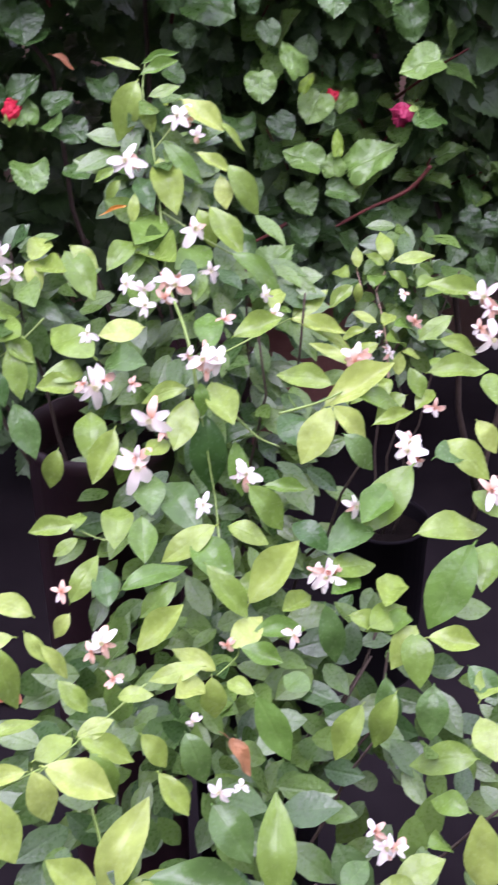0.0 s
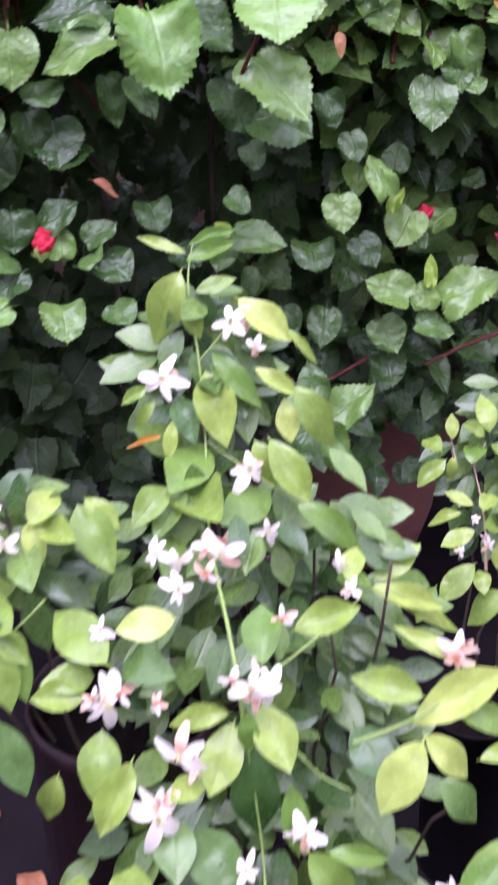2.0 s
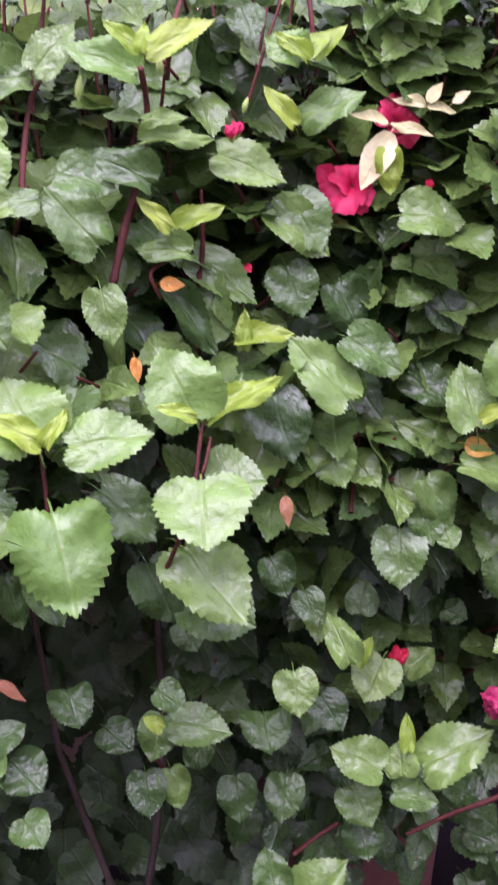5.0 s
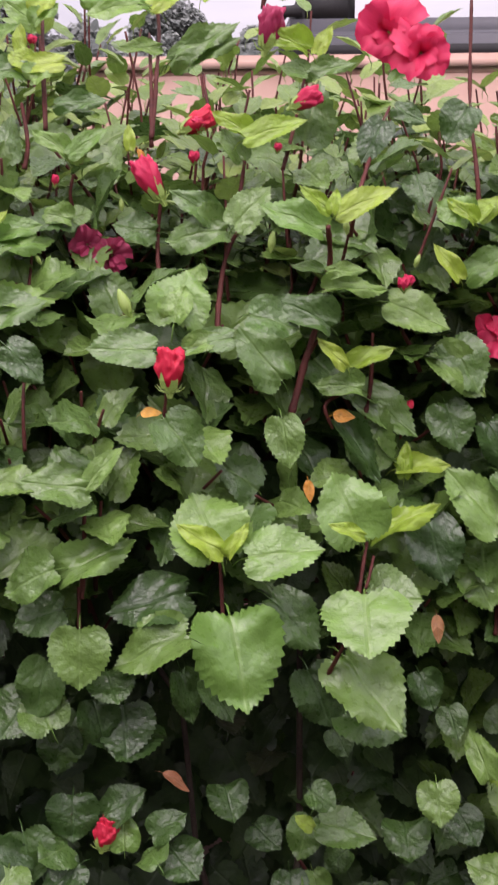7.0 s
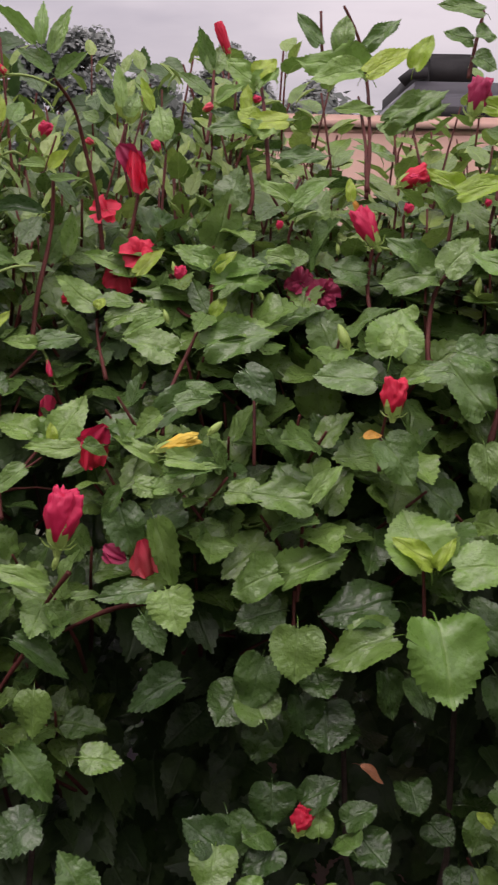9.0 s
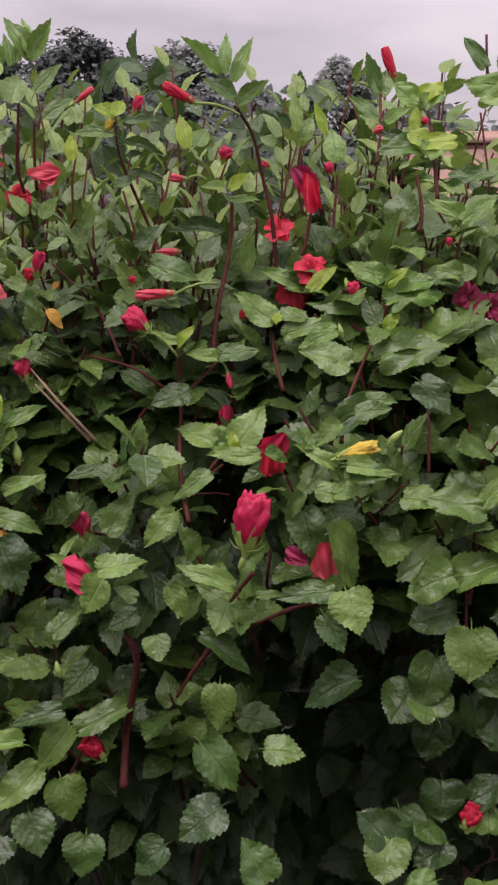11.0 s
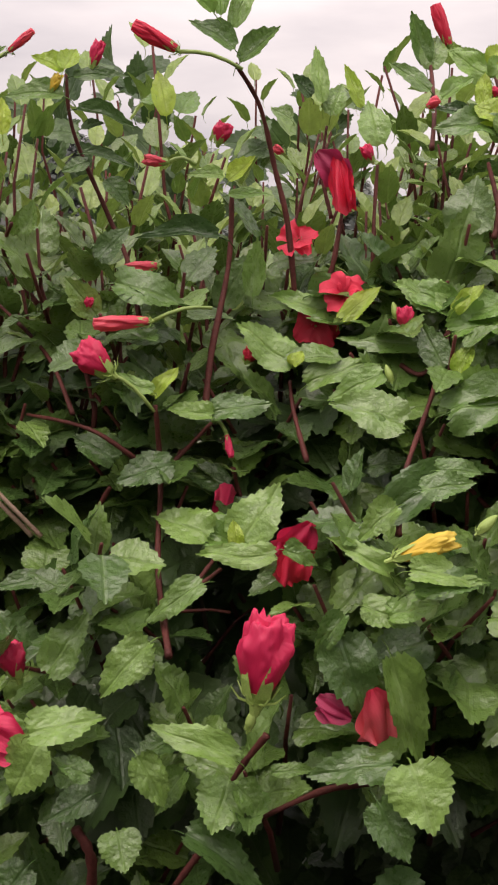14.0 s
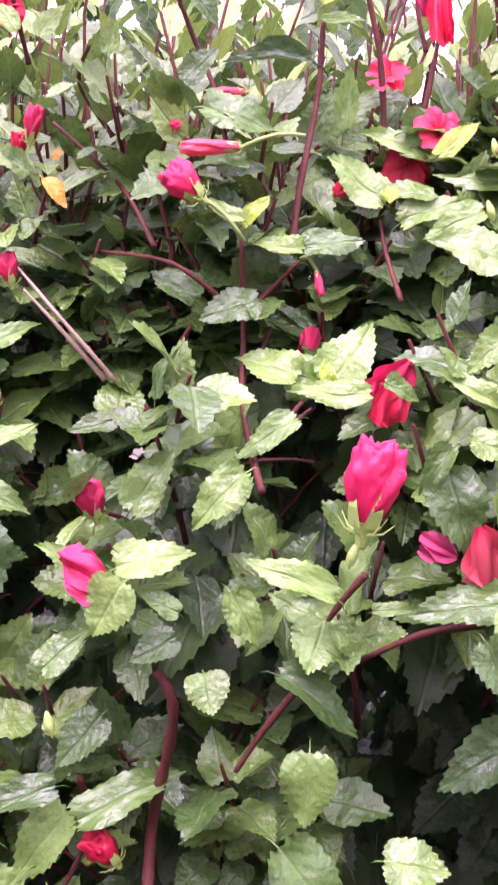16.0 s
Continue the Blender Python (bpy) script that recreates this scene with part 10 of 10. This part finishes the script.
def outer_face():
    """How far ahead the outermost leaves stand, in cells of the hedge's face."""
    cells = {}
    for p in SPOTS:
        if p.y > 0.75:
            k = (round(p.x / 0.03), round(p.z / 0.03))
            for i in (-1, 0, 1):
                for j in (-1, 0, 1):
                    c = (k[0] + i, k[1] + j)
                    cells[c] = max(cells.get(c, 0.0), p.y)
    return cells


FACE = outer_face()


def behind(x, y, z, gap):
    """y, moved back where an outer leaf hangs in front of it."""
    return max(y, FACE.get((round(x / 0.03), round(z / 0.03)), 0.0) + gap)


def in_gap(x, y, z):
    """Whether a place lies in one of the gaps of the hedge through which the pink wall or the hut shows."""
    return any(abs(x - gx - sx * (y - 1.2)) < r and abs(z - gz - sz * (y - 1.2)) < r * 1.1
               for gx, gz, sx, sz, r in ((0.45, 0.56, 0.33, -0.64, 0.060), (0.40, 0.83, 0.29, -0.41, 0.036), (0.42, 1.0, 0.31, -0.27, 0.032), (0.37, 0.77, 0.26, -0.46, 0.028), (-0.726, 1.43, -0.36, -0.014, 0.042)))


def hedge_leaves():
    rng = random.Random(11)
    low = leaf_shape(20, 1, "broad", 0.18, 0.15, 0.06, 0.055, 0.3)
    for s in SHRUBS:
        cx = s.location.x
        mass = Mass(low)
        count = 0
        near = abs(cx) < 0.8
        for i in range(2300 if near else 1100):
            x = cx + rng.uniform(-0.33, 0.33)
            top = crest(x)
            z = rng.uniform(0.42, top)
            deep = 0.05 + abs(rng.gauss(0, 0.09)) if rng.random() < 0.45 else rng.uniform(0.05, 0.5)
            y = front(x, z) + 0.035 + (deep if x < 0.2 else min(deep, 0.36)) + clump(x, z)
            if z < 1.02 and -0.37 < x < 0.08:
                if rng.random() < 0.6:
                    continue
                y += rng.uniform(0.12, 0.32)
            y = behind(x, y, z, 0.05 + 0.5 * abs(rng.gauss(0, 0.06)))
            if in_gap(x, y, z):
                continue
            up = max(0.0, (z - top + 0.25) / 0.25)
            side = rng.uniform(-1, 1)
            way = Vector((0.8 * side, -0.75 + 0.5 * rng.random(), -0.75 + 0.5 * rng.random() + 0.6 * up))
            normal = Vector((rng.uniform(-.85, .85), -0.5 + rng.uniform(-.45, .45), 0.75 + 0.4 * rng.random()))
            size = rng.uniform(0.038, 0.068)
            if near and deep < 0.16 and count < (70 if cx < -0.3 else 140):
                count += 1
                # Shaded dark green is likelier low down, mid green towards the crest.
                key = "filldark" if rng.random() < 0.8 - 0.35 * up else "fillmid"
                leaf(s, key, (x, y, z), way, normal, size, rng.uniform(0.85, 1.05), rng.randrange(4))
            else:
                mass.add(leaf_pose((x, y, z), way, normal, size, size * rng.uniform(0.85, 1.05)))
        # Deep leaves in the same shaded green keep the hollows dark.
        for i in range(900 if near else 300):
            x = cx + rng.uniform(-0.34, 0.34)
            z = rng.uniform(0.10, 1.15)
            way = Vector((rng.uniform(-.8, .8), -0.5, rng.uniform(-.8, .1)))
            size = rng.uniform(0.05, 0.085)
            p = (x, rng.uniform(1.45, 1.75) if x < 0.15 else rng.uniform(1.36, 1.56), z)
            if x > 0.15 and z < 0.45:
                continue
            if in_gap(*p):
                continue
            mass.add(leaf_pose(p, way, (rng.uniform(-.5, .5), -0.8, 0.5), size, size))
        for i in range(950 if cx < -0.3 else 0):
            x = cx + rng.uniform(-0.34, 0.34)
            if x > -0.34 or (x < -0.64 and rng.random() < 0.4):
                continue
            z = 1.05 + 0.56 * rng.random() ** 1.2 + 0.05 * math.sin(17 * x)
            way = Vector((rng.uniform(-.8, .8), -0.4, rng.uniform(-.4, .9)))
            size = rng.uniform(0.035, 0.06)
            p = (x, rng.uniform(1.55, 1.85), z)
            if not in_gap(*p):
                mass.add(leaf_pose(p, way, (rng.uniform(-.5, .5), -0.8, 0.5), size, size * 0.8))
        for i in range(150 if 0.0 < cx < 0.9 else 0):
            p = (rng.uniform(0.14, 0.62), rng.uniform(1.18, 1.42), rng.uniform(0.39, 0.64))
            if shrub_at(p[0]) is s and not in_gap(*p):
                size = rng.uniform(0.036, 0.056)
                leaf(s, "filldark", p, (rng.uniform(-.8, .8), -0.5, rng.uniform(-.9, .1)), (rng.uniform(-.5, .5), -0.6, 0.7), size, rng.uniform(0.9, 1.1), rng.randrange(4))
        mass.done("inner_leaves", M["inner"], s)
        for k in range(2):
            bm = bmesh.new()
            bx = cx + rng.uniform(-0.25, 0.25)
            tube(bm, bend((cx + rng.uniform(-.06, .06), 1.25 + rng.uniform(-.1, .1), 0.0), (bx, front(bx, 1.2) + rng.uniform(0.15, 0.35), crest(bx) - 0.05), 0.0, 8, 0.035, rng), 0.006, 0.002)
            part("branch", bm, M["wood"], s)


def outer_sprigs():
    """Short red-brown sprigs with a few leaves each, over the face of the hedge."""
    rng = random.Random(41)
    broad = leaf_shape(24, 2, "broad", 0.2, 0.08, 0.09, 0.046, 0.25)
    narrow = leaf_shape(16, 1, "ovate", 0.3, 0.06, 0.06, 0.06, 0.2)
    for s in SHRUBS:
        cx = s.location.x
        left = cx < -0.3
        wide, slim = Mass(broad), Mass(narrow)
        bm = bmesh.new()
        for i in range(200 if left else 115):
            x = cx + rng.uniform(-0.33, 0.33)
            z = rng.uniform(0.98, 1.40) if rng.random() < (0.62 if left else 0.8) else rng.uniform(0.8 if left else 0.6, 0.98)
            if z < 1.03 and -0.37 < x < 0.08:
                continue
            y = behind(x, front(x, z) + rng.uniform(0.02, 0.10) + clump(x, z), z, 0.055)
            way = Vector((rng.uniform(-.6, .6), -0.7 + rng.uniform(-.3, .4), 0.75 + rng.uniform(-.4, .3))).normalized()
            long = rng.uniform(0.04, 0.085)
            a = Vector((x, y, z))
            tube(bm, bend(a - way * 0.05 + Vector((0, 0.03, -0.03)), a + way * long, 0.004, 3, 0.002, rng), 0.0026, 0.0013, 5)
            th = rng.uniform(0, 6.28)
            for k in range(rng.randrange(4, 7)):
                th += 2.4
                q = k / 5
                side = way.orthogonal().normalized()
                other = way.cross(side)
                out = side * math.cos(th) + other * math.sin(th)
                d = out + way * (0.1 + 0.6 * q) + Vector((0, -0.25, -0.12))
                n = Vector((rng.uniform(-.75, .75), -0.45 + rng.uniform(-.45, .45), 0.85)) + way * 0.3
                size = rng.uniform(0.030, 0.050) if left else rng.uniform(0.040, 0.064)
                (slim if left and rng.random() < 0.5 else wide).add(leaf_pose(a + way * long * q + out * 0.008, d, n, size, size * rng.uniform(0.85, 1.1)))
        for i in range(60 if left else 20):
            x, z = cx + rng.uniform(-0.33, 0.33), rng.uniform(0.92, 1.27)
            a = Vector((x, behind(x, front(x, z) + clump(x, z) + rng.uniform(0.08, 0.22), z, 0.08), z))
            way = Vector((rng.uniform(-1, 1), rng.uniform(-.05, .4), rng.uniform(0.1, 1))).normalized()
            tube(bm, bend(a, a + way * rng.uniform(0.06, 0.13), rng.uniform(-.01, .02), 5, 0.004, rng), rng.uniform(0.0016, 0.0026), 0.0011, 5, 0.2)
        tagged(part("twig_mass", bm, M["bark"], s), kind="stuff")
        wide.done("outer_leaves", M["sprig"], s)
        slim.done("outer_leaves", M["sprig"], s)


def top_shoots():
    """Upright leafy shoots on red-brown stems that rise, with gaps between them, out of the crest of the hedge."""
    rng = random.Random(23)
    shape = leaf_shape(14, 1, "ovate", 0.35, 0.15, 0.05, 0.05, 0.25)
    broad = leaf_shape(20, 2, "broad", 0.22, 0.12, 0.07, 0.055, 0.3)
    for s in SHRUBS:
        cx = s.location.x
        left = cx < -0.3
        green, tips, wide = Mass(shape), Mass(shape), Mass(broad)
        for i in range(170 if left else (250 if cx < 0.3 else 170)):
            x = cx + rng.uniform(-0.32, 0.32)
            slim = x < -0.22 + rng.uniform(-0.08, 0.08)
            y = front(x, 1.3) + rng.uniform(0.03, 0.42 if x < -0.3 else 0.62)
            z0 = rng.uniform(1.12, 1.26)
            tall = rng.uniform(1.34, 1.54) if slim else rng.uniform(1.32, 1.52) + (0.09 if i % 4 == 0 and x < 0.2 else 0.0)
            if x > 0.15:
                y, tall = min(y, front(x, 1.3) + 0.4), tall - 0.01
            if left and i % 2:
                y, z0, tall = rng.uniform(1.35, 1.65), 1.25, rng.uniform(1.44, 1.62)
            y = behind(x, y, 0.5 * (z0 + tall), 0.03)
            tip = Vector((x + rng.uniform(-.07, .07), y + rng.uniform(-.07, .05), tall))
            if tip.y - 0.03 < FACE.get((round(tip.x / 0.03), round(tip.z / 0.03)), 0.0):
                continue
            if x < -0.62 and rng.random() < 0.5:
                continue
            pts = bend((x, y, z0), tip, 0.0, 5, 0.011, rng)
            n = rng.randrange(11, 15) if slim else rng.randrange(11, 15)
            th = rng.uniform(0, 6.28)
            grown = []
            for k in range(n):
                q = 0.10 + 0.90 * k / (n - 1)
                p = pts[min(4, int(q * 5))].lerp(pts[min(4, int(q * 5)) + 1], q * 5 - min(4, int(q * 5)))
                th += 2.4 + rng.uniform(-0.3, 0.3)
                out = Vector((math.cos(th), math.sin(th), 0.0))
                rise = (0.45 + 1.3 * q * q if slim else -0.1 + 0.9 * q * q) + rng.uniform(-0.25, 0.25)
                way = out + UP * rise
                nor = UP * 1.0 - out * 0.5 * q + Vector((rng.uniform(-.3, .3), rng.uniform(-.5, .1), 0))
                size = rng.uniform(0.042, 0.066) * (1.0 - 0.40 * q * q) * (0.95 if slim else 1.15)
                if in_gap(*p) or p.y - 0.035 < FACE.get((round(p.x / 0.03), round(p.z / 0.03)), 0.0):
                    continue
                m = leaf_pose(p + out * (0.3 * size), way, nor, size, size * (rng.uniform(0.62, 0.9) if slim else rng.uniform(0.8, 1.0)))
                grown.append((tips if k > n - 4 else (green if slim else wide), m))
            if len(grown) < 0.75 * n:
                continue
            for mass, m in grown:
                mass.add(m)
            bm = bmesh.new()
            tube(bm, pts, 0.0025, 0.0012, 6, 0.2)
            part("shoot", bm, M["bark"], s)
        for mass, mt in ((green, "topgreen"), (tips, "toptip"), (wide, "sprig")):
            if mass.v:
                mass.done("shoot_leaves", M[mt], s)


hedge_leaves()
outer_sprigs()
top_shoots()
